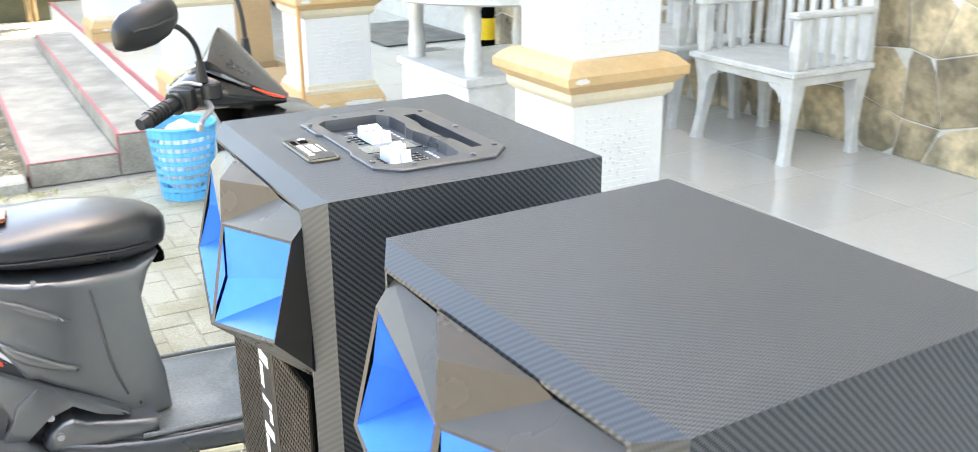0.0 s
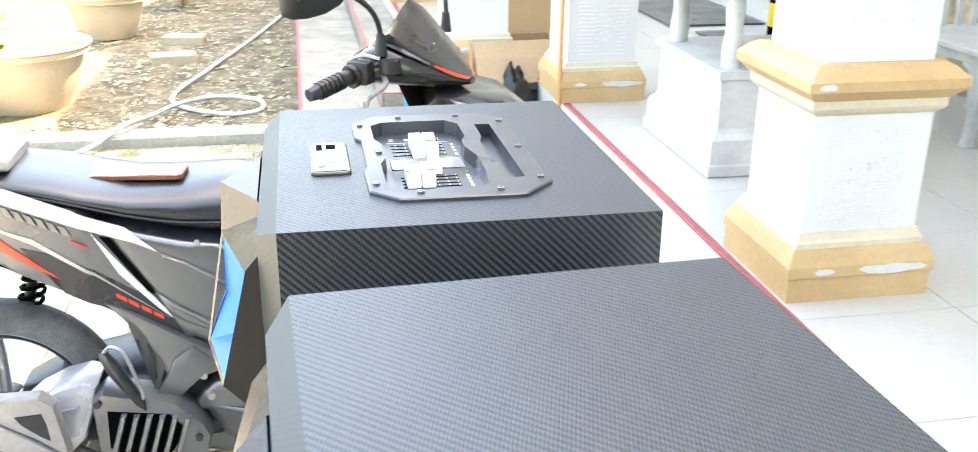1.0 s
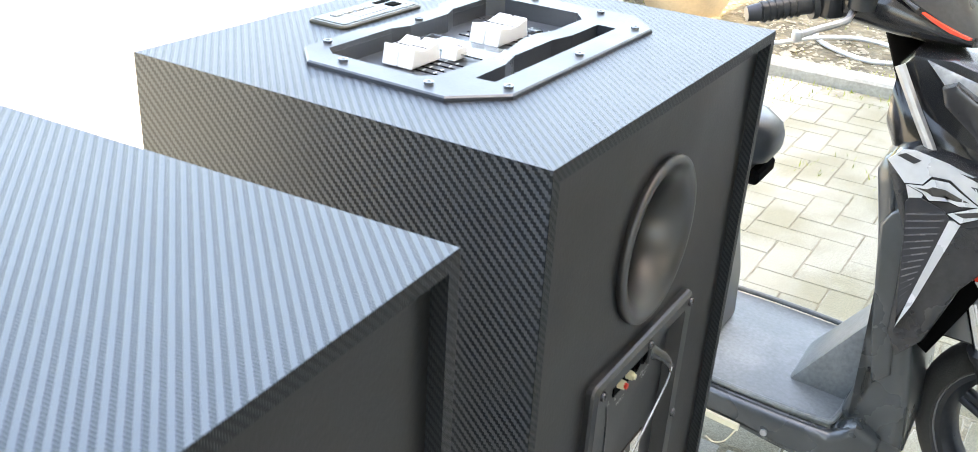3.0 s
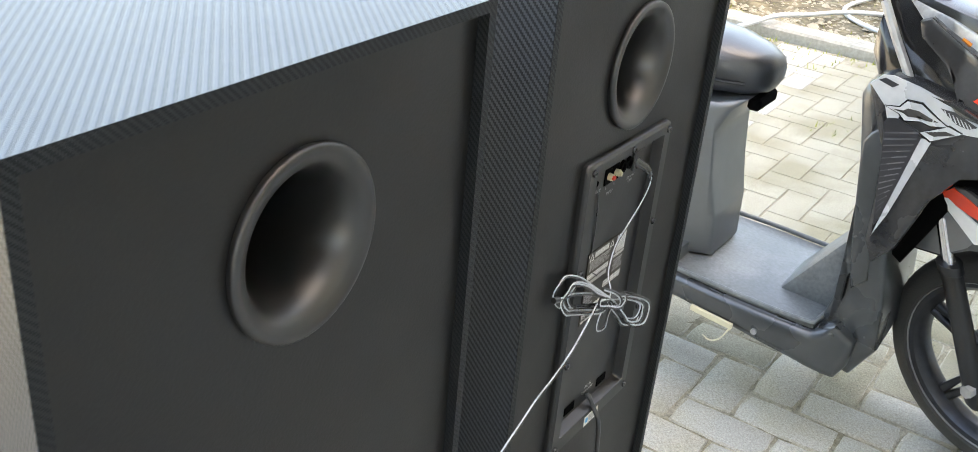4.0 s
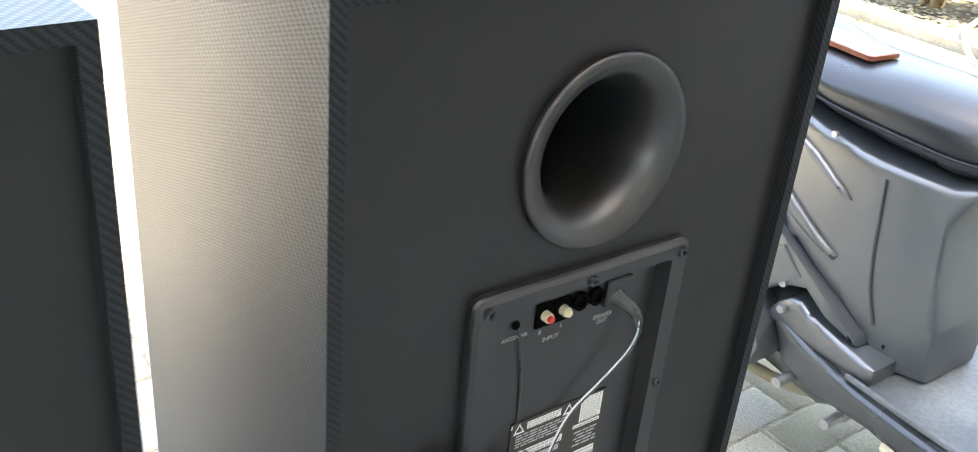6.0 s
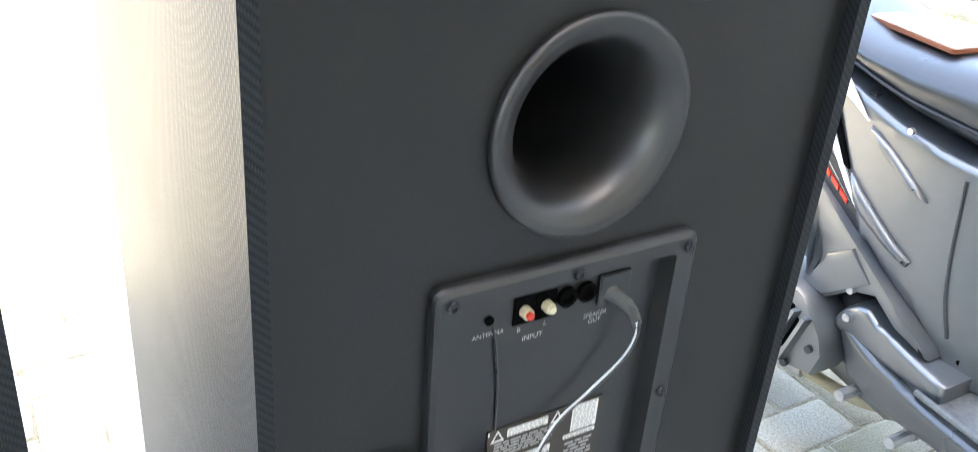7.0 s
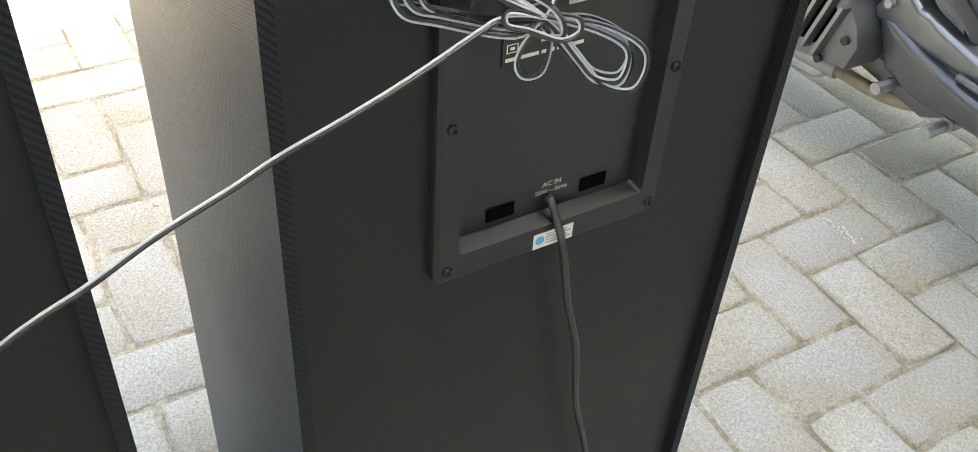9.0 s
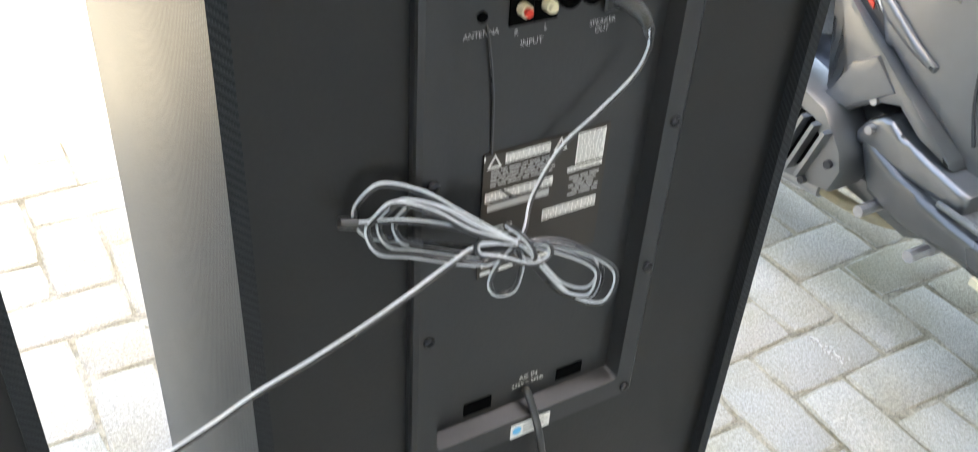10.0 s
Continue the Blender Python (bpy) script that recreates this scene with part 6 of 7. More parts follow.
panel("tail_cover", drawn([(-0.566, 0.476), (-0.580, 0.505), (-0.640, 0.620), (-0.705, 0.722), (-0.76, 0.778), (-0.85, 0.812), (-1.00, 0.845), (-1.13, 0.890), (-1.225, 0.935), (-1.238, 0.918), (-1.17, 0.86), (-1.06, 0.775), (-0.98, 0.705), (-0.90, 0.650), (-0.80, 0.600), (-0.734, 0.568), (-0.62, 0.498)]),
      0.152, M["tailsilver"], "silver-grey tail cover", f=ft, bev=0.012, warp=tail)


def decal(name, outline, m, label, f, hw):
    return panel(name, outline, hw, m, label, f=f, bev=0, y0=-hw + 0.004, smooth=False, warp=tail)


decal("white_band", drawn([(-1.08, 0.872), (-0.887, 0.832), (-0.768, 0.784), (-0.668, 0.742), (-0.610, 0.684), (-0.65, 0.706), (-0.744, 0.742), (-0.892, 0.800)]), M["paintwhite"], "white tail band", ft, 0.1575)
decal("dark_band", drawn([(-0.566, 0.477), (-0.590, 0.525), (-0.640, 0.583), (-0.740, 0.652), (-0.800, 0.684), (-0.875, 0.705), (-0.812, 0.634), (-0.80, 0.602), (-0.734, 0.570), (-0.62, 0.500)]), M["patch"], "dark grey tail band", ft, 0.1540)
decal("pale_line", drawn([(-0.735, 0.735), (-0.720, 0.712), (-0.640, 0.600), (-0.600, 0.545), (-0.592, 0.528), (-0.62, 0.556), (-0.690, 0.640)]), M["paintwhite"], "pale pinstripe", ft, 0.1550)
decal("pale_line", drawn([(-0.95, 0.760), (-0.85, 0.725), (-0.74, 0.648), (-0.60, 0.530), (-0.735, 0.638), (-0.85, 0.712)]), M["silver"], "silver pinstripe", ft, 0.1552)
# proud black strip stands for shade in the gap; nothing is cut
panel("cover_gap", [(-0.718, 0.724), (-0.700, 0.716), (-0.622, 0.590), (-0.634, 0.594)], 0.1605, M["dark"], "black strip painted for shade in the cover gap", bev=0, y0=-0.14)
decal("red_stripe", drawn([(-0.805, 0.634), (-0.912, 0.724), (-1.06, 0.800), (-1.20, 0.890), (-1.21, 0.876), (-1.06, 0.776), (-0.912, 0.698)]), M["paintred"], "red-orange tail stripe", ft, 0.1560)
for k in range(6):
    x, z = -0.772 - 0.021 * k, 0.728 + 0.0085 * k
    decal("letter_bar", drawn([(x, z), (x - 0.014, z + 0.005), (x - 0.024, z + 0.026), (x - 0.010, z + 0.021)]), M["mattegrey"], "", ft, 0.1565)
decal("red_letter_bar", drawn([(-0.772, 0.716), (-0.742, 0.700), (-0.743, 0.704), (-0.773, 0.720)]), M["paintred"], "", ft, 0.1570)
for k in range(4):
    x, z = -0.610 - 0.0235 * k, 0.527 + 0.0158 * k
    decal("red_letter_bar", [(x, z), (x - 0.019, z + 0.0125), (x - 0.020, z + 0.0225), (x - 0.001, z + 0.010)], M["paintred"], "small red lettering bar", ft, 0.1565)
part("tail_light", tail(prism([(-1.40, 0.90), (-1.44, 0.885), (-1.445, 0.87), (-1.36, 0.825), (-1.33, 0.845)], -0.07, 0.07, 0.01)), M["redlens"], scooter, "red tail light", smooth=50)
gr = part("grab_rail", loft([oval(x, 0, z, w, h, 16, 3) for x, z, w, h in ((-0.89, 0.858, 0.100, 0.010), (-0.92, 0.868, 0.125, 0.016), (-1.02, 0.890, 0.105, 0.020), (-1.12, 0.920, 0.080, 0.018), (-1.19, 0.950, 0.055, 0.014), (-1.225, 0.962, 0.02, 0.006))]), M["silver"], scooter, "pale silver grab rail", smooth=60)
for sy in (-1, 1):
    part("rail_stay", cyl((-1.00, sy * 0.08, 0.82), (-1.01, sy * 0.09, 0.88), 0.012), M["silver"], gr, smooth=True)
part("loose_strap", tube([(-0.92, -0.10, 0.89), (-0.97, -0.17, 0.91), (-1.06, -0.15, 0.93), (-1.13, -0.06, 0.95), (-1.04, 0.02, 0.945), (-0.95, -0.04, 0.92), (-1.02, -0.14, 0.93), (-1.10, -0.12, 0.94), (-1.18, -0.10, 0.96)], 0.0025, 6, 6), M["cableblack"], scooter, "loose black strap on the rail", smooth=True)
fl = part("rear_mudguard", loft([[Vector((x, -w, z)), Vector((x, w, z)), Vector((x + t, w, z + 0.012)), Vector((x + t, -w, z + 0.012))] for x, z, w, t in ((-1.04, 0.76, 0.085, 0.02), (-1.17, 0.70, 0.085, 0.02), (-1.32, 0.585, 0.088, 0.016), (-1.43, 0.475, 0.09, 0.014), (-1.50, 0.395, 0.085, 0.012))]), M["plastic"], scooter, "long black rear mudguard", smooth=40)
part("number_plate", loft([[Vector((x, -0.085, z)), Vector((x, 0.085, z)), Vector((x + 0.003, 0.085, z + 0.003)), Vector((x + 0.003, -0.085, z + 0.003))] for x, z in ((-1.235, 0.645), (-1.345, 0.555))]), M["paintblack"], fl, "dark number plate with plain bars")
# engine, cooler cover, exhaust, suspension
part("engine", loft([oval(x, 0.0, z, w, h, 16, 4) for x, z, w, h in ((-0.46, 0.27, 0.09, 0.06), (-0.52, 0.28, 0.13, 0.09), (-0.70, 0.29, 0.14, 0.10), (-0.86, 0.28, 0.10, 0.09), (-0.95, 0.27, 0.07, 0.06))]), M["alloy"], scooter, smooth=50)
part("engine_tray", prism([(-0.33, 0.30), (-0.33, 0.20), (-0.45, 0.135), (-0.62, 0.16), (-0.78, 0.22), (-0.78, 0.30)], -0.10, 0.10, 0.02), M["mattegrey"], scooter, smooth=40)
rc = part("radiator_cover", prism([(-0.769, 0.371), (-0.745, 0.392), (-0.600, 0.358), (-0.545, 0.300), (-0.531, 0.265), (-0.545, 0.215), (-0.674, 0.190), (-0.765, 0.250)], -0.222, -0.13, 0.012), M["mattegrey"], scooter, "grey slatted radiator cover", smooth=40)
part("slot_backing", prism([(-0.738, 0.352), (-0.612, 0.332), (-0.581, 0.291), (-0.620, 0.232), (-0.690, 0.224), (-0.742, 0.262)], -0.2232, -0.215), M["dark"], rc)
for k in range(6):
    x = -0.745 + 0.026 * k
    part("louvre", loft([[Vector((x + dx + 0.034 * t, y, 0.236 + 0.108 * t - 0.0035 * k)) for dx, y in ((0.0, -0.221), (0.002, -0.238), (0.011, -0.240), (0.014, -0.221))] for t in (0, 1)]), M["mattegrey"], rc)
for x, z in ((-0.556, 0.270), (-0.60, 0.212), (-0.755, 0.372)):
    part("bolt", cyl((x, -0.221, z), (x, -0.230, z), 0.008, n=10), M["alloy"], rc)
ex = part("exhaust", loft([oval(x, y, z, r, r * 1.15, 20, 2.4) for x, y, z, r in ((-0.62, -0.13, 0.150, 0.016), (-0.74, -0.15, 0.155, 0.018), (-0.82, -0.165, 0.20, 0.030), (-0.88, -0.175, 0.245, 0.056), (-1.05, -0.185, 0.285, 0.066), (-1.28, -0.195, 0.345, 0.066), (-1.36, -0.198, 0.368, 0.052), (-1.37, -0.198, 0.37, 0.02))]), M["silver"], scooter, "silver exhaust silencer", smooth=50)
sh_ = part("heat_shield", prism([(-0.855, 0.425), (-0.829, 0.403), (-0.820, 0.342), (-0.812, 0.280), (-0.874, 0.333), (-0.972, 0.399), (-1.062, 0.441), (-1.200, 0.498), (-1.330, 0.546), (-1.335, 0.556), (-1.200, 0.508), (-1.087, 0.466), (-0.978, 0.426)], -0.276, -0.235, 0.004), M["silver"], ex, "pale silver heat shield", smooth=30)
part("shield_face", prism([(-0.812, 0.276), (-0.819, 0.252), (-0.899, 0.295), (-0.987, 0.339), (-1.075, 0.373), (-1.200, 0.428), (-1.335, 0.500), (-1.330, 0.542), (-1.200, 0.494), (-1.062, 0.437), (-0.972, 0.395), (-0.874, 0.329)], -0.284, -0.238, 0.005), M["silver"], sh_, "pale silver shield face", smooth=30)
part("shield_skirt", prism([(-0.820, 0.250), (-0.826, 0.236), (-0.942, 0.268), (-1.080, 0.336), (-1.200, 0.398), (-1.330, 0.470), (-1.335, 0.496), (-1.200, 0.424), (-1.075, 0.369), (-0.987, 0.335), (-0.899, 0.291)], -0.277, -0.235, 0.004), M["tailsilver"], sh_, "darker grey lower edge", smooth=30)
part("shield_window", prism([(-0.905, 0.388), (-0.853, 0.391), (-0.846, 0.366), (-0.843, 0.326), (-0.863, 0.340), (-0.893, 0.368)], -0.2775, -0.260), M["alloy"], sh_, "recessed triangular window")
for k in range(3):
    x, z = -1.047 + 0.0245 * k, 0.4035 + 0.0035 * k
    part("vent", prism([(x, z), (x + 0.012, z + 0.003), (x + 0.024, z - 0.008), (x + 0.011, z - 0.010)], -0.2852, -0.260), M["dark"], sh_)
for x, z in ((-0.978, 0.322 + 0.028), (-1.22, 0.448)):
    part("bolt", cyl((x, -0.270, z), (x, -0.288, z), 0.012, n=14), M["chrome"], sh_, smooth=True)
part("crankcase", prism([(-0.893, 0.366), (-0.840, 0.392), (-0.785, 0.404), (-0.760, 0.392), (-0.775, 0.330), (-0.800, 0.262), (-0.850, 0.215), (-0.930, 0.225), (-0.985, 0.258), (-0.960, 0.310)], -0.190, -0.070, 0.018), M["fairsilver"], scooter, "pale silver crankcase cover", smooth=50)
part("case_rib", prism([(-0.868, 0.340), (-0.800, 0.352), (-0.798, 0.346), (-0.866, 0.330)], -0.196, -0.170, 0.003), M["silver"], scooter, smooth=40)
sp = part("shock_absorber", cyl((-0.950, 0.030, 0.42), (-0.890, 0.030, 0.64), 0.012, n=12), M["plastic"], scooter, smooth=True)
hel = [(-0.944 + 0.055 * t + 0.026 * math.cos(t * 50), 0.030 + 0.026 * math.sin(t * 50), 0.44 + 0.18 * t) for t in [i / 90 for i in range(91)]]
part("spring", tube(hel, 0.005, 1, 6), M["dark"], sp, smooth=True)
# solid filler, coloured near-black for the shade under the tail
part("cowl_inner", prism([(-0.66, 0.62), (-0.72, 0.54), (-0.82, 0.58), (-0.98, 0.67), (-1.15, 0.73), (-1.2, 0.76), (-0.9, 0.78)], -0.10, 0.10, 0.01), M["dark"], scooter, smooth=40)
pg = part("foot_peg", loft([oval(x, y, z, w, h, 12, 3) for x, y, z, w, h in ((-0.744, -0.190, 0.470, 0.010, 0.012), (-0.725, -0.205, 0.455, 0.018, 0.026), (-0.700, -0.215, 0.425, 0.020, 0.026), (-0.676, -0.222, 0.385, 0.018, 0.020), (-0.658, -0.226, 0.362, 0.012, 0.012))]), M["alloy"], scooter, "folding rear foot peg", smooth=50)
part("peg_loop", tube([(-0.735, -0.200, 0.478), (-0.715, -0.215, 0.500), (-0.690, -0.225, 0.490), (-0.672, -0.230, 0.440), (-0.660, -0.232, 0.392), (-0.668, -0.228, 0.368)], 0.004, 5, 6), M["silver"], pg, smooth=True)
part("stand_pivot", cyl((-0.36, -0.12, 0.20), (-0.36, -0.165, 0.20), 0.014, n=10), M["silver"], scooter, smooth=True)
part("rust_pipe", tube([(-0.42, -0.06, 0.165), (-0.52, -0.09, 0.135), (-0.64, -0.13, 0.150), (-0.76, -0.15, 0.17)], 0.013, 5, 10), M["brick"], scooter, "rust-stained exhaust pipe", smooth=True)
# floorboard
fw = lerpf((-0.6, 0.78), (-0.50, 0.86), (-0.40, 0.925), (-0.30, 0.97), (-0.20, 1.0), (-0.08, 1.0), (0.0, 0.98), (0.05, 0.93), (0.10, 0.82))
panel("floor_skirt", [(-0.56, 0.335), (-0.44, 0.300), (-0.33, 0.288), (0.015, 0.272), (0.055, 0.30), (0.10, 0.27), (0.095, 0.205), (0.078, 0.172), (-0.02, 0.196), (-0.15, 0.217), (-0.29, 0.234), (-0.42, 0.222), (-0.50, 0.235)],
      0.212, M["shieldgrey"], "scuffed dark grey floor skirt", f=fw, bev=0.016, smooth=65)
panel("floor_mat", [(-0.40, 0.290), (-0.33, 0.286), (0.012, 0.270), (0.012, 0.281), (-0.33, 0.298), (-0.40, 0.300)], 0.188, M["floorgrey"], "dusty grey foot floor", f=fw, bev=0.003)
for sy in (-1, 1):
    part("floor_rim", tube([(-0.36, sy * 0.190, 0.301), (-0.20, sy * 0.196, 0.296), (-0.02, sy * 0.190, 0.288), (0.015, sy * 0.165, 0.290), (0.02, 0.0, 0.290)], 0.006, 5, 8), M["floorgrey"], scooter, smooth=True)
panel("knee_wedge", [(-0.10, 0.285), (0.03, 0.47), (0.05, 0.47), (0.05, 0.27)], 0.085, M["floorgrey"], "grey wedge behind the shield", f=lambda x, z: 1.0 - 0.25 * max(0, (z - 0.3) / 0.2), bev=0.01)
part("side_stand_strap", loft([[Vector((x, y + a, z + b)) for a, b in ((-0.004, -0.006), (0.004, -0.006), (0.004, 0.006), (-0.004, 0.006))] for x, y, z in ((-0.247, -0.2185, 0.235), (-0.197, -0.2200, 0.230), (-0.147, -0.2190, 0.225))]), M["ivory"], scooter, "pale strap on the floor skirt")
part("strap_end", tube([(-0.149, -0.219, 0.222), (-0.155, -0.222, 0.211), (-0.168, -0.223, 0.186), (-0.189, -0.223, 0.174), (-0.207, -0.222, 0.180)], 0.0016, 5, 6), M["ivory"], scooter, smooth=True)
part("bolt", cyl((-0.100, -0.200, 0.231), (-0.100, -0.2165, 0.231), 0.007, n=10), M["silver"], scooter, smooth=40)
for x, z in ((-0.363, 0.196), (-0.479, 0.214)):
    part("bolt", cyl((x, -0.150, z), (x, -0.212, z), 0.011, n=8), M["silver"], scooter, smooth=40)
# leg shield
panel("leg_shield", [(0.010, 0.270), (0.034, 0.370), (0.030, 0.530), (0.004, 0.690), (-0.020, 0.790), (-0.012, 0.815), (0.020, 0.838), (0.060, 0.80), (0.085, 0.66), (0.105, 0.50), (0.128, 0.36), (0.140, 0.25), (0.100, 0.172), (0.070, 0.178)],
      0.188, M["shieldgrey"], "dark grey inner leg shield", f=lambda x, z: lerpf((0.15, 0.78), (0.45, 0.84), (0.70, 1.0), (0.85, 0.96))(z), bev=0.022, smooth=65)
panel("shield_ledge", [(0.010, 0.705), (0.022, 0.728), (0.036, 0.741), (0.050, 0.738), (0.058, 0.689), (0.062, 0.613), (0.068, 0.541), (0.086, 0.41), (0.058, 0.38), (0.040, 0.46), (0.030, 0.535), (0.018, 0.629)],
      0.1945, M["shieldgrey"], "moulded ledge of the leg shield", f=lambda x, z: lerpf((0.15, 0.78), (0.45, 0.84), (0.70, 1.0), (0.85, 0.96))(z), bev=0.005, smooth=65, y0=-0.15)
# front fairing with its paint and badges
ff = lerpf((-0.05, 1.0), (0.12, 1.0), (0.20, 0.92), (0.30, 0.72), (0.36, 0.48))
panel("front_fairing", [(-0.006, 0.815), (0.006, 0.834), (0.030, 0.848), (0.09, 0.838), (0.16, 0.818), (0.24, 0.782), (0.30, 0.748), (0.352, 0.702), (0.33, 0.688), (0.26, 0.690), (0.195, 0.678), (0.155, 0.62), (0.122, 0.51), (0.086, 0.465), (0.062, 0.512), (0.058, 0.60), (0.046, 0.70), (0.014, 0.77)],
             0.196, M["paintdark"], "charcoal front fairing with silver and dark graphics", f=ff, bev=0.014)
decal("silver_panel", [(-0.003, 0.822), (0.016, 0.843), (0.034, 0.846), (0.088, 0.836), (0.132, 0.822), (0.160, 0.800), (0.215, 0.786), (0.235, 0.768), (0.172, 0.768), (0.140, 0.782), (0.094, 0.808), (0.070, 0.792), (0.060, 0.766), (0.044, 0.762), (0.034, 0.786)], M["fairsilver"], "silver fairing top", ff, 0.1992)
decal("hatch_patch", [(0.010, 0.832), (0.022, 0.839), (0.048, 0.832), (0.038, 0.824)], M["patch"], "hatched dark patch", ff, 0.1998)
decal("dark_stripe", [(0.108, 0.826), (0.150, 0.812), (0.235, 0.776), (0.255, 0.764), (0.205, 0.792), (0.150, 0.820)], M["paintblack"], "black fairing stripe", ff, 0.2000)
decal("hatch_patch", [(0.128, 0.808), (0.152, 0.806), (0.196, 0.786), (0.182, 0.779), (0.160, 0.784)], M["patch"], "hatched dark patch", ff, 0.2000)
for k in range(7):
    x = 0.134 + 0.0075 * k
    decal("hatch_line", [(x, 0.8062 - 0.0028 * k), (x + 0.0026, 0.8052 - 0.0028 * k), (x + 0.0126, 0.7895 - 0.0022 * k), (x + 0.0100, 0.7900 - 0.0022 * k)], M["fairsilver"], "", ff, 0.2004)
decal("carbon_patch", [(0.044, 0.766), (0.060, 0.770), (0.100, 0.757), (0.112, 0.744), (0.108, 0.730), (0.082, 0.580), (0.073, 0.548), (0.064, 0.600), (0.052, 0.690), (0.040, 0.757)], M["patch"], "dark striped patch", ff, 0.1998)
for k in range(14):
    z = 0.750 - 0.0125 * k
    x0 = 0.046 + 0.0019 * k
    x1 = 0.106 - 0.0022 * k
    decal("patch_line", [(x0, z - 0.012), (x0, z - 0.0145), (x1, z + 0.0025), (x1, z + 0.005)], M["tailsilver"], "", ff, 0.2002)
decal("silver_blade", [(0.111, 0.744), (0.130, 0.744), (0.092, 0.580), (0.074, 0.528), (0.082, 0.576)], M["fairsilver"], "silver fairing blade", ff, 0.2003)
# raised chrome badge of two letters
for out in ([(0.034, 0.788), (0.060, 0.792), (0.070, 0.806), (0.096, 0.807), (0.148, 0.776), (0.120, 0.772), (0.102, 0.784), (0.092, 0.783), (0.102, 0.776), (0.074, 0.770), (0.062, 0.780)],
            [(0.106, 0.755), (0.150, 0.777), (0.174, 0.768), (0.128, 0.744)]):
    cx, cz = sum(p[0] for p in out) / len(out), sum(p[1] for p in out) / len(out)
    bp = decal("badge_rim", [(cx + (x - cx) * 1.08, cz + (z - cz) * 1.20) for x, z in out], M["paintblack"], "black badge outline", ff, 0.2008)
    decal("badge_plate", out, M["fairsilver"], "silver badge letter", ff, 0.2016)
    decal("badge_infill", [(cx + (x - cx) * 0.74, cz + (z - cz) * 0.42) for x, z in out], M["facet"], "grey badge infill", ff, 0.2022)
# cheeks that rise from the fairing to the headlamp
fk_ = lerpf((0.05, 1.0), (0.15, 1.0), (0.25, 0.84), (0.32, 0.62), (0.36, 0.46))
CHEEK = [(0.046, 0.945), (0.066, 0.955), (0.138, 0.915), (0.18, 0.893), (0.24, 0.843), (0.29, 0.808), (0.322, 0.765), (0.348, 0.708), (0.335, 0.698), (0.24, 0.735), (0.155, 0.785), (0.160, 0.812), (0.110, 0.878), (0.056, 0.918)]
for sgn in (-1, 1):
    panel("nose_cheek", CHEEK, 0.172 if sgn < 0 else -0.10, M["paintdark"], "charcoal nose cheek", f=fk_, bev=0.008, y0=-0.10 if sgn < 0 else 0.172)
panel("red_letter_bar", [(0.173, 0.826), (0.182, 0.836), (0.278, 0.790), (0.277, 0.776)], 0.1745, M["paintred"], "red lettering bar", f=fk_, bev=0, y0=-0.165)
# nose with headlamp
fn = lerpf((-0.05, 1.0), (0.10, 1.0), (0.22, 0.88), (0.33, 0.58), (0.40, 0.22))
panel("nose", [(-0.030, 0.960), (-0.012, 0.985), (0.05, 0.987), (0.16, 0.960), (0.24, 0.895), (0.33, 0.815), (0.378, 0.752), (0.402, 0.690), (0.385, 0.675), (0.32, 0.720), (0.25, 0.760), (0.12, 0.810), (0.04, 0.84), (0.0, 0.90)], 0.140, M["paintblack"], "black nose cowl", f=fn, bev=0.024)
LENS = [(0.012, 0.978), (0.10, 0.955), (0.16, 0.930), (0.25, 0.868), (0.335, 0.790), (0.365, 0.745), (0.370, 0.725), (0.34, 0.740), (0.28, 0.785), (0.23, 0.825), (0.18, 0.868), (0.12, 0.898), (0.05, 0.940)]
for sgn in (-1, 1):
    panel("headlamp", LENS, 0.1450 if sgn < 0 else -0.09, M["lens"], "headlamp lens with reflections painted as pale blotches", f=fn, bev=0.005, y0=-0.09 if sgn < 0 else 0.1450)
    panel("indicator", [(0.122, 0.928), (0.140, 0.920), (0.136, 0.908), (0.118, 0.916)], 0.1475 if sgn < 0 else -0.1, M["orange"], "amber indicator", f=fn, bev=0.002, y0=-0.1 if sgn < 0 else 0.1475)
    part("lamp_brow", tube([(0.06, sgn * 0.146, 0.935), (0.14, sgn * 0.143, 0.893), (0.22, sgn * 0.127, 0.840), (0.29, sgn * 0.098, 0.795)], 0.006, 5, 8), M["silver"], scooter, "silver lamp trim", smooth=True)
part("chrome_trim", tube([(-0.026, -0.150, 0.965), (0.012, -0.158, 0.905), (0.045, -0.162, 0.855), (0.058, -0.160, 0.832)], 0.009, 5, 8), M["silver"], scooter, "silver nose trim", smooth=True)
part("inner_column", loft([oval(x, 0, z, w, h, 14, 3) for x, z, w, h in ((-0.035, 0.89, 0.10, 0.06), (0.02, 0.84, 0.15, 0.10), (0.10, 0.80, 0.15, 0.09), (0.24, 0.76, 0.10, 0.06))]), M["gloss"], scooter, "glossy black inner cowl", smooth=50)
# solid filler, coloured near-black for the shade above the front wheel
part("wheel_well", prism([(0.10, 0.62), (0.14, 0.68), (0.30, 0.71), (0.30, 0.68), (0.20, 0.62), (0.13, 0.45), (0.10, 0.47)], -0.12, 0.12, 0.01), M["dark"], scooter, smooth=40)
part("steering_stem", cyl((-0.06, 0, 1.0), (0.02, 0, 0.82), 0.03, n=14), M["dark"], scooter, smooth=True, at=STEER)
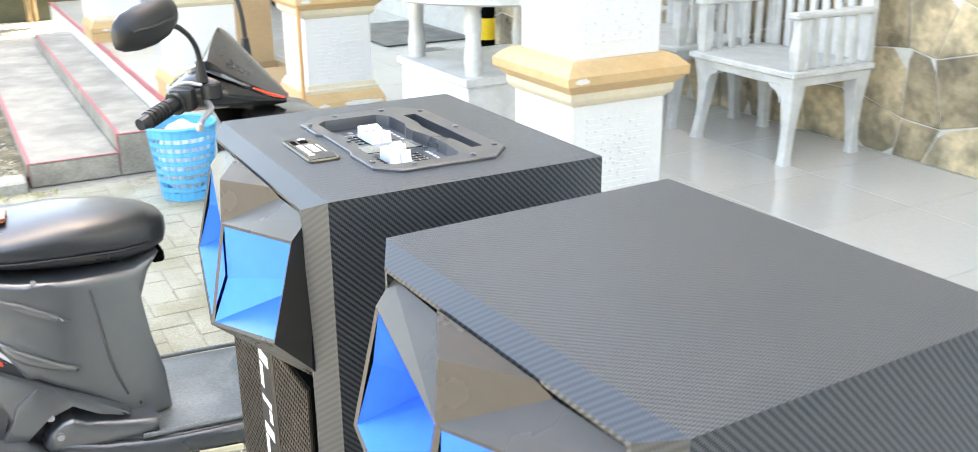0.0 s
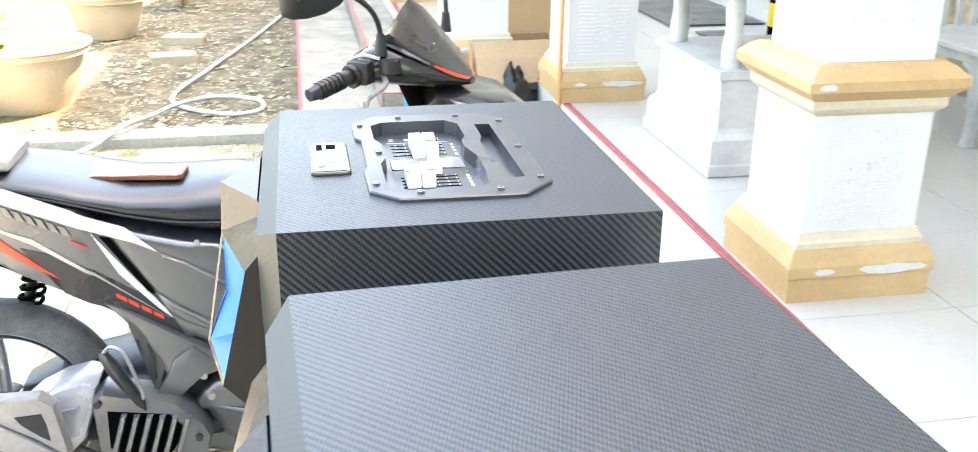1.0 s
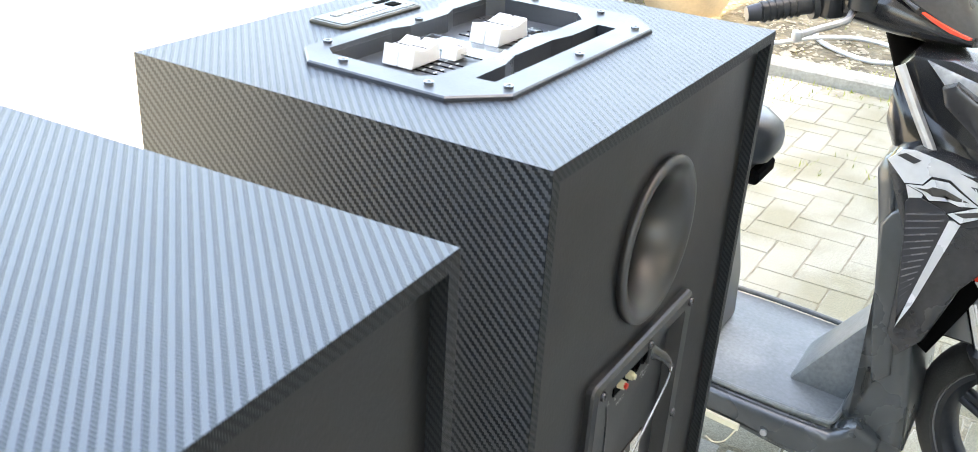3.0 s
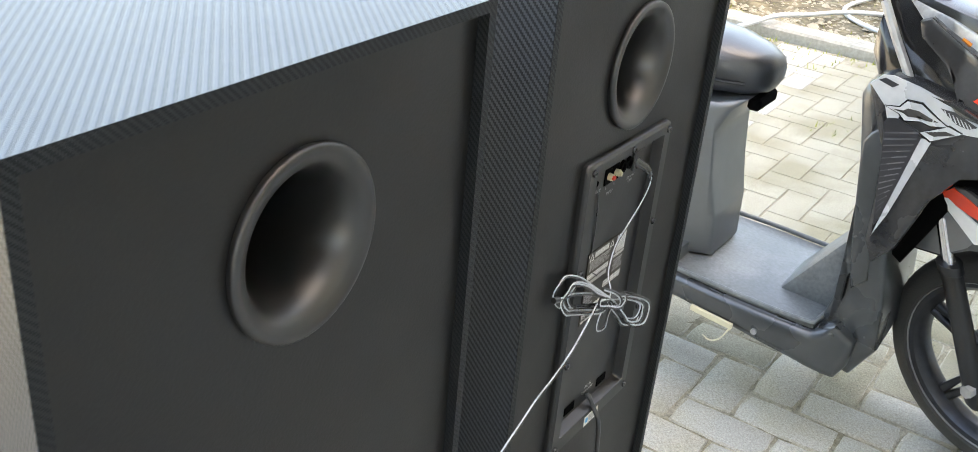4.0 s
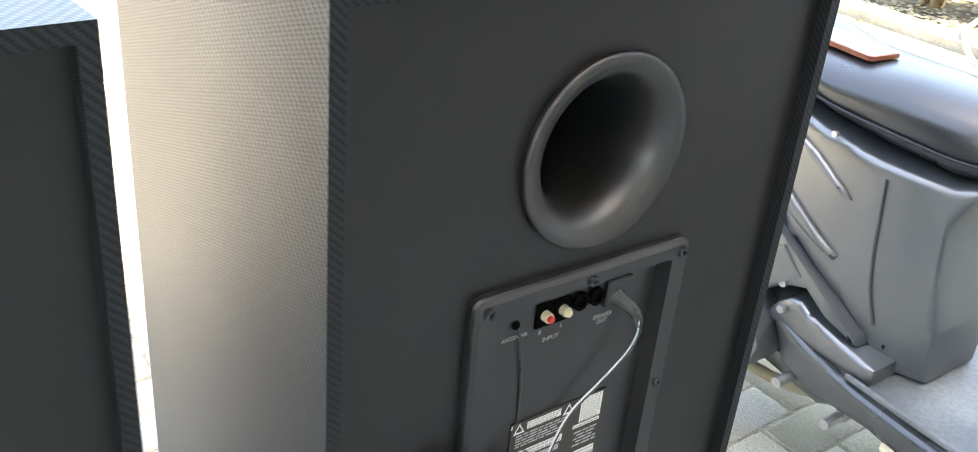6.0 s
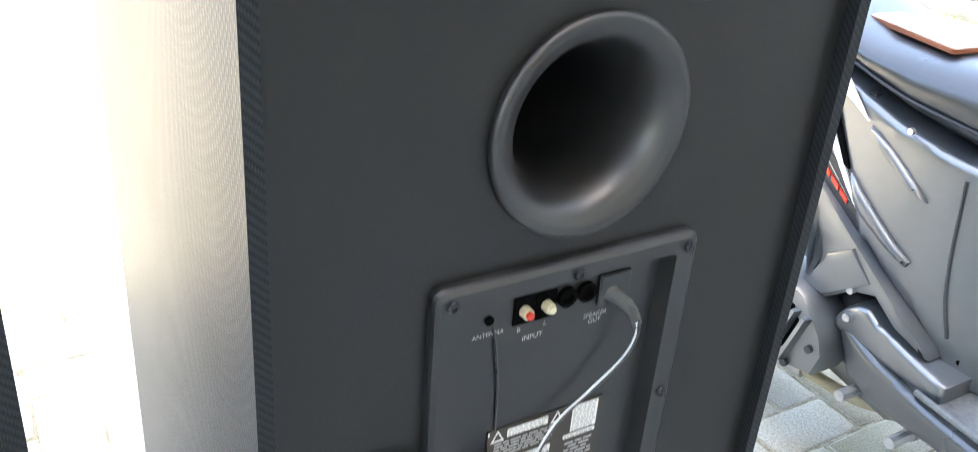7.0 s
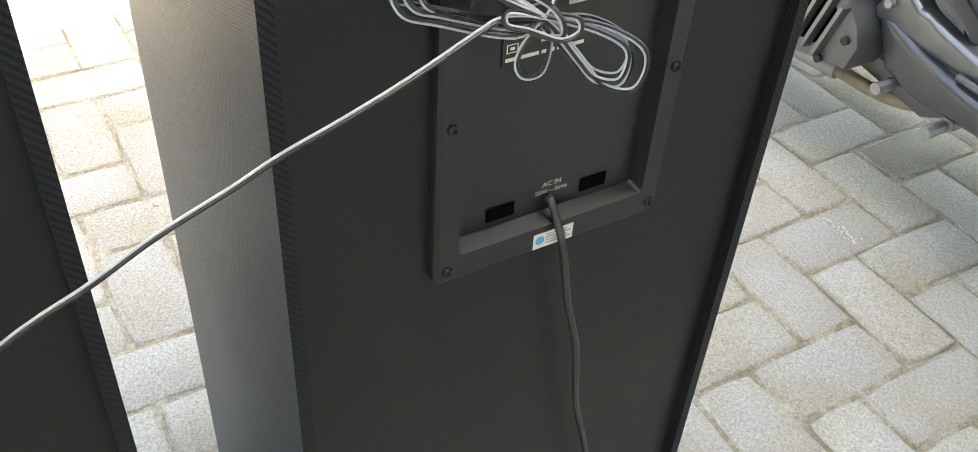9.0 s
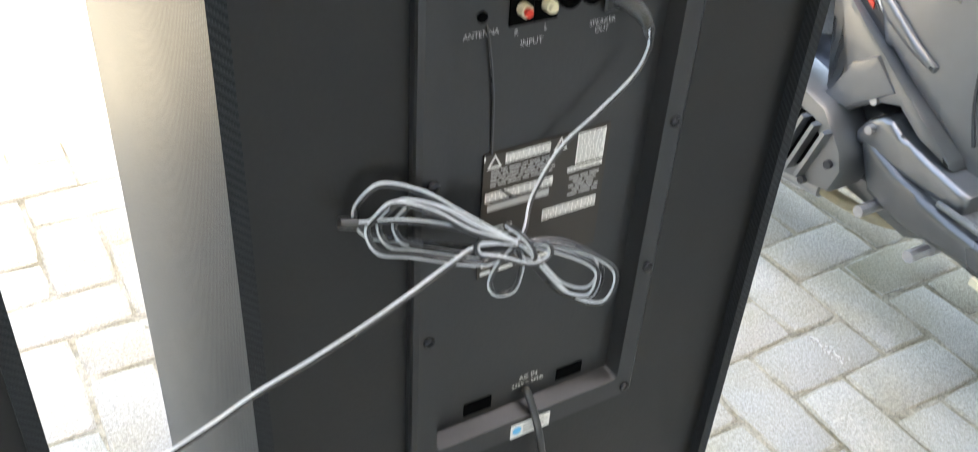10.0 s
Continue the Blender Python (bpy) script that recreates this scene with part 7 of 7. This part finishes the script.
# handlebar group, turned to the right
BAR = pose(-0.055, 0.0, 0.0, 0, 0, -30)


def arch(x, top, edge, w, foot, k=10):
    """A roof-shaped ring: ridge, sloping sides, flat foot."""
    pts = []
    for i in range(k + 1):
        u = -1 + 2 * i / k
        pts.append(Vector((x, w * u, edge + (top - edge) * (1 - abs(u) ** 1.5))))
    return pts + [Vector((x, w * 0.9, foot)), Vector((x, -w * 0.9, foot))]


part("handlebar_cowl", loft([oval(x, 0, z, w, h, 24, 2.6) for x, z, w, h in ((-0.104, 1.030, 0.09, 0.012), (-0.092, 1.032, 0.130, 0.030), (-0.050, 1.040, 0.148, 0.046), (0.0, 1.046, 0.142, 0.052), (0.05, 1.034, 0.108, 0.044), (0.10, 1.018, 0.062, 0.028), (0.146, 1.004, 0.014, 0.008))]), M["paintblack"], scooter, "black handlebar cowl", smooth=50, at=BAR)
part("visor", loft([arch(-0.016, 1.140, 1.104, 0.104, 1.05), arch(0.0, 1.168, 1.112, 0.110, 1.05), arch(0.012, 1.160, 1.106, 0.110, 1.045), arch(0.04, 1.128, 1.084, 0.102, 1.03), arch(0.075, 1.088, 1.058, 0.082, 1.02), arch(0.11, 1.050, 1.034, 0.054, 1.012), arch(0.146, 1.012, 1.010, 0.012, 1.005)]), M["visor"], scooter, "scuffed smoked fly screen", smooth=45, at=BAR)
for sy in (-1, 1):
    def stripe(name, pts, m, label):
        part(name, loft([[Vector((x, sy * (y + 0.004), z)), Vector((x, sy * (y + 0.006), z - h)), Vector((x, sy * (y - 0.012), z - h)), Vector((x, sy * (y - 0.012), z))] for x, y, z, h in pts]), m, scooter, label, at=BAR)
    stripe("red_flash", ((0.088, 0.073, 1.046, 0.002), (0.104, 0.060, 1.037, 0.005), (0.124, 0.040, 1.024, 0.006), (0.144, 0.016, 1.012, 0.003)), M["paintred"], "red flash")
    stripe("grey_flash", ((-0.020, 0.116, 1.100, 0.003), (0.03, 0.106, 1.084, 0.008), (0.082, 0.079, 1.052, 0.004)), M["paintgrey"], "grey flash")
    part("cowl_trim", tube([(-0.100, sy * 0.085, 1.052), (-0.078, sy * 0.138, 1.056), (-0.040, sy * 0.150, 1.072), (-0.005, sy * 0.146, 1.066)], 0.004, 5, 6), M["silver"], scooter, "silver cowl edge", smooth=True, at=BAR)
    gp = part("grip", tube([(-0.030, sy * 0.10, 1.040), (-0.048, sy * 0.15, 1.034), (-0.070, sy * 0.20, 1.026), (-0.092, sy * 0.255, 1.014)], 0.0165, 6, 14), M["plastic"], scooter, "black rubber grip", smooth=True, at=BAR)
    for k in range(6):
        c = Vector((-0.068 - 0.0042 * k, sy * (0.195 + 0.0105 * k), 1.0265 - 0.0023 * k))
        part("grip_rib", cyl(c, c + Vector((-0.0022, sy * 0.005, -0.001)), 0.0188, n=14), M["plastic"], gp, smooth=True)
    part("grip_flange", cyl((-0.056, sy * 0.166, 1.031), (-0.060, sy * 0.175, 1.029), 0.025, n=18), M["plastic"], gp, smooth=True)
    part("bar_end", cyl((-0.092, sy * 0.255, 1.014), (-0.101, sy * 0.275, 1.010), 0.016, 0.013, 14), M["alloy"], gp, "steel bar end", smooth=True)
    part("switch_box", box(-0.075, -0.020, sy * 0.145 - 0.026, sy * 0.145 + 0.026, 1.010, 1.062, 0.012, seg=2), M["plastic"], scooter, smooth=40, at=BAR)
    part("brake_lever", tube([(-0.005, sy * 0.13, 1.030), (0.018, sy * 0.17, 1.020), (0.016, sy * 0.23, 1.010), (0.022, sy * 0.274, 1.005)], 0.006, 5, 8), M["silver"], scooter, "silver brake lever", smooth=True, at=BAR)
    part("lever_ball", revolve([(0, 0.010), (0.008, 0.007), (0.010, 0.0), (0.008, -0.007), (0, -0.010)], 12, 'z', (0.022, sy * 0.276, 1.005)), M["silver"], scooter, smooth=True, at=BAR)
    part("reservoir", cyl((0.008, sy * 0.125, 1.035), (0.008, sy * 0.125, 1.064), 0.024, n=18), M["plastic"], scooter, smooth=True, at=BAR)
part("letter_bar", box(0.0, 0.026, -0.002, 0.002, 0.0, 0.010), M["paintwhite"], scooter, "white lettering bar", at=BAR @ Matrix.Translation((0.058, -0.034, 1.082)) @ Matrix.Rotation(radians(40), 4, 'Y') @ Matrix.Rotation(radians(-40), 4, 'X'))
part("ignition_bezel", cyl((-0.040, -0.070, 1.072), (-0.046, -0.072, 1.092), 0.016, n=16), M["silver"], scooter, smooth=True, at=BAR)
for sy in (-1, 1):
    # the right-hand mirror is swung round so that its back shows
    pts = [(-0.128, -0.110, 1.070), (-0.130, -0.116, 1.125), (-0.146, -0.142, 1.165), (-0.175, -0.180, 1.196), (-0.205, -0.215, 1.214)] if sy < 0 else [(0.045, 0.150, 1.070), (0.046, 0.152, 1.125), (0.040, 0.165, 1.200), (0.020, 0.200, 1.245), (-0.010, 0.240, 1.262)]
    st = part("mirror_stem", tube(pts, 0.0058, 6, 8), M["plastic"], scooter, smooth=True)
    b = Vector(pts[0])
    part("stem_boot", cyl(b, b + Vector((0, 0, 0.045)), 0.014, 0.009, 12), M["plastic"], st, smooth=True)
    hp = pose(-0.262, -0.245, 1.218, 0, 0, 21) if sy < 0 else pose(-0.050, 0.265, 1.275, 0, 0, 20)
    sc = [(-1.0, 0.010, 0.006, -0.004), (-0.94, 0.024, 0.016, -0.003), (-0.7, 0.036, 0.026, -0.001), (-0.3, 0.042, 0.031, 0.0), (0.2, 0.043, 0.032, 0.002), (0.65, 0.037, 0.028, 0.006), (0.92, 0.024, 0.018, 0.010), (1.0, 0.008, 0.006, 0.012)]
    hd = part("mirror_head", loft([[Vector((0.071 * t, -0.010 + d * math.cos(a) * (0.45 if math.cos(a) > 0 else 1.0), z + h * math.sin(a) + 0.010 * t)) for a in [2 * math.pi * i / 20 for i in range(20)]] for t, h, d, z in sc]), M["plastic"], scooter, "black mirror housing", smooth=60, at=hp)
    part("mirror_glass", loft([[Vector((0.003 + 0.060 * math.cos(a), y, 0.003 + 0.034 * math.sin(a))) for a in [2 * math.pi * i / 24 for i in range(24)]] for y in (0.0, 0.0055)]), M["chrome"], hd, "mirror glass")
    part("housing_rib", tube([(-0.045, -0.040, -0.004), (0.0, -0.043, 0.002), (0.050, -0.036, 0.012)], 0.004, 5, 6), M["plastic"], hd, smooth=True)

phone = thing("smartphone", "smartphone in a brown case lying face up on the scooter seat", "phone", (-0.648, 1.405, 0.809), rz=-6)
part("case", loft([[Vector((v.z, v.y, w)) for v in rrect(-0.042, 0.042, -0.098, 0.098, 0.012, 0)] for w in (0.0, 0.0085)]), M["phonecase"], phone, "brown phone case", smooth=40)
part("display_glass", loft([[Vector((v.z, v.y, w)) for v in rrect(-0.038, 0.038, -0.093, 0.093, 0.009, 0)] for w in (0.0080, 0.0091)]), M["screen"], phone, "dark glossy phone screen")


# ---------------------------------------------------------------- pieces of the paving, path, tiles and cladding
def brick_mesh(name, w, l, seed, top, h=0.012):
    """A block with a worn outline: its rim slopes down to the joint and holds sand."""
    rr = random.Random(seed)
    bm = bmesh.new()
    nl = 3 if l > 1.3 * w else 1
    rim = []
    for a, b, k in (((-1, -1), (1, -1), 1), ((1, -1), (1, 1), nl), ((1, 1), (-1, 1), 1), ((-1, 1), (-1, -1), nl)):
        for i in range(k + 1):
            t = i / (k + 1)
            c = 0.0035 if i == 0 else 0.0
            rim.append((a[0] + (b[0] - a[0]) * t, a[1] + (b[1] - a[1]) * t, c))

    def ring(ins, z, j, jz=0.0):
        return [bm.verts.new((sx * (w / 2 - ins - c) + rr.uniform(-j, j), sy * (l / 2 - ins - c) + rr.uniform(-j, j), z + rr.uniform(-jz, jz))) for sx, sy, c in rim]
    rs = [ring(0, -h, 0), ring(0.0003, -0.0035, 0.0006, 0.0010), ring(0.0060, 0.0, 0.0022)]
    for k, (p, q) in enumerate(zip(rs, rs[1:])):
        for i in range(len(p)):
            bm.faces.new((p[i], p[(i + 1) % len(p)], q[(i + 1) % len(p)], q[i])).material_index = 1
    bm.faces.new(rs[-1])
    bmesh.ops.recalc_face_normals(bm, faces=bm.faces)
    for f in bm.faces:
        f.smooth = True
    me = bpy.data.meshes.new(name)
    bm.to_mesh(me)
    bm.free()
    me.materials.append(M[top])
    me.materials.append(M["sandedge"])
    return me


U = 0.1125                      # module: half a block with its joint
BW, BL = 0.1105, 0.2230
pm = [brick_mesh("paver", BW, BL, s, "paver") for s in range(8)]
pw = [brick_mesh("paver", BW, BL, s, "paver_moss_shade") for s in range(8)]
rest_v, rest_f, rest_m = [], [], []
near = []
pr = random.Random(11)
PHX, PHY = 0.0075, -0.0305        # phase of the pattern
for i in range(-64, 8):
    for j in range(-54, 42):
        k = (i - j) % 4
        if k == 3:      # lies along y
            cx, cy, rot = (i + 0.5) * U, (j + 1.0) * U, 0
        elif k == 0:    # lies along x
            cx, cy, rot = (i + 1.0) * U, (j + 0.5) * U, 90
        else:
            continue
        cx, cy = cx + PHX, cy + PHY
        hx, hy = (BL / 2, BW / 2) if rot else (BW / 2, BL / 2)
        if rot and cx + hx > 0.495 and cx - hx < 0.40:      # half block at the edge
            cx, hx = cx - U / 2, BW / 2
        if cx + hx > 0.499 or cy + hy > 4.405 or cx - hx < -6.9 or cy - hy < -5.9:
            continue
        z = pr.uniform(-0.0012, 0.0014)
        if -1.55 < cx and 0.40 < cy < 2.05 or (-1.5 < cx < -0.2 and -0.30 < cy <= 0.40):
            near.append((cx, cy, z, rot + pr.uniform(-0.7, 0.7), hx < hy + 0.001 and rot == 90))
        else:
            b0 = len(rest_v)
            for zz, ii in ((-0.012, 0.0), (z - 0.005, 0.0), (z, 0.003)):
                rest_v += [(cx + sx * (hx - ii), cy + sy * (hy - ii), zz) for sx, sy in ((-1, -1), (1, -1), (1, 1), (-1, 1))]
            for r0 in (0, 4):
                rest_f += [tuple(b0 + r0 + v for v in ((q), (q + 1) % 4, (q + 1) % 4 + 4, q + 4)) for q in range(4)]
            rest_f.append((b0 + 8, b0 + 9, b0 + 10, b0 + 11))
            # far blocks take the same darker moss-and-shade colour past y 1.55
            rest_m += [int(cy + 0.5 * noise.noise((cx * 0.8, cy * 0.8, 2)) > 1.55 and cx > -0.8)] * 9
half = brick_mesh("half_paver", BW, BW, 9, "paver")
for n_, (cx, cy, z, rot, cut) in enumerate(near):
    # past y 1.55 the colour holds moss and shade; the sunlit side stays pale
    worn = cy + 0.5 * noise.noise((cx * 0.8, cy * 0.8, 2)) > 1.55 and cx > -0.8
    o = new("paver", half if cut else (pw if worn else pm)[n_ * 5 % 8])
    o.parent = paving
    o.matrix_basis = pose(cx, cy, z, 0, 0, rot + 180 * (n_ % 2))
# sand that fills the joints, in places to the brim
bm = bmesh.new()
gx, gy = 150, 170
gv = [[bm.verts.new((-1.62 + 2.115 * i / gx, -0.35 + 2.45 * j / gy, min(-0.0011, -0.0026 + 0.0030 * noise.noise((i * 0.15, j * 0.15, 7)) + 0.0014 * noise.noise((i * 0.6, j * 0.6, 1))))) for j in range(gy + 1)] for i in range(gx + 1)]
for i in range(gx):
    for j in range(gy):
        bm.faces.new((gv[i][j], gv[i + 1][j], gv[i + 1][j + 1], gv[i][j + 1]))
part("joint_sand", bm, M["joint"], paving, "brown sand in the joints", smooth=True)
# white scuff of splashed paint on the blocks beside the scooter
bm = bmesh.new()
for k in range(26):
    t = pr.random()
    x, y, r = -0.425 + 0.070 * t + pr.gauss(0, 0.0035), 1.113 + 0.010 * t + pr.gauss(0, 0.0025) * (1 + 2 * t), pr.uniform(0.0015, 0.0045)
    top = [bm.verts.new((x + r * pr.uniform(0.6, 1.3) * math.cos(q * 1.047), y + r * pr.uniform(0.4, 0.9) * math.sin(q * 1.047), 0.0022)) for q in range(6)]
    low = [bm.verts.new((v.co.x, v.co.y, 0.0)) for v in top]
    bm.faces.new(top)
    for q in range(6):
        bm.faces.new((low[q], low[(q + 1) % 6], top[(q + 1) % 6], top[q]))
part("mortar_drips", bm, M["mortar"], paving, "white scuff of splashed paint")
me = bpy.data.meshes.new("more_pavers")
me.from_pydata(rest_v, [], rest_f)
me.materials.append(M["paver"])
me.materials.append(M["paver_moss_shade"])
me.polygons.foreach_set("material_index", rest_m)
o = tagged(new("more_pavers", me), kind="stuff")
o.parent = paving


def crazy(parent, name, u0, u1, v0, v1, nu, nv, place_, material, gap, seed, depth):
    """Irregular stones on a jittered grid, each a piece of its own."""
    rr = random.Random(seed)
    gu, gv_ = (u1 - u0) / nu, (v1 - v0) / nv
    P = [[(u0 + i * gu + (rr.uniform(-0.33, 0.33) * gu if 0 < i < nu else 0), v0 + j * gv_ + (rr.uniform(-0.33, 0.33) * gv_ if 0 < j < nv else 0)) for j in range(nv + 1)] for i in range(nu + 1)]
    for i in range(nu):
        for j in range(nv):
            q = [P[i][j], P[i + 1][j], P[i + 1][j + 1], P[i][j + 1]]
            cu, cv = sum(p[0] for p in q) / 4, sum(p[1] for p in q) / 4
            # cut one or two corners for an uneven outline
            pts = []
            for k in range(4):
                a, b, c = q[k - 1], q[k], q[(k + 1) % 4]
                if rr.random() < 0.45:
                    f1, f2 = rr.uniform(0.12, 0.3), rr.uniform(0.12, 0.3)
                    pts += [(b[0] + (a[0] - b[0]) * f1, b[1] + (a[1] - b[1]) * f1), (b[0] + (c[0] - b[0]) * f2, b[1] + (c[1] - b[1]) * f2)]
                else:
                    pts.append(b)
            bm = bmesh.new()
            rings = []
            for ins, h in ((gap, 0.0), (gap, depth * 0.6), (gap + 0.004, depth)):
                ring = []
                for a, b in pts:
                    d = math.hypot(a - cu, b - cv)
                    s = max(0.2, 1 - ins / d)
                    ring.append(place_(cu + (a - cu) * s, cv + (b - cv) * s, h))
                rings.append(ring)
            part(name, loft(rings, bm), material, parent)


crazy(strip, "stone", 0.505, PX - 0.004, -1.4, 4.48, 3, 40, lambda u, v, h: Vector((u, v, h - 0.004)), M["stone"], 0.0032, 4, 0.005)
crazy(wall, "cladding_stone", 0.2, 5.6, PZ, 1.70, 24, 6, lambda u, v, h: Vector((2.96 - h, u, v)), M["clad"], 0.0042, 8, 0.006)
T = 0.51
for i in range(4):
    for j in range(-4, 17):
        x0, y0 = 0.92 + i * T, -0.09 + j * T
        x0c, x1c = max(x0, PX + 0.026), min(x0 + T, 2.955)
        part("tile", box(x0c + 0.0015, x1c - 0.0015, y0 + 0.0015, y0 + T - 0.0015, PZ - 0.006, PZ, 0.001), M["tile"], porch)
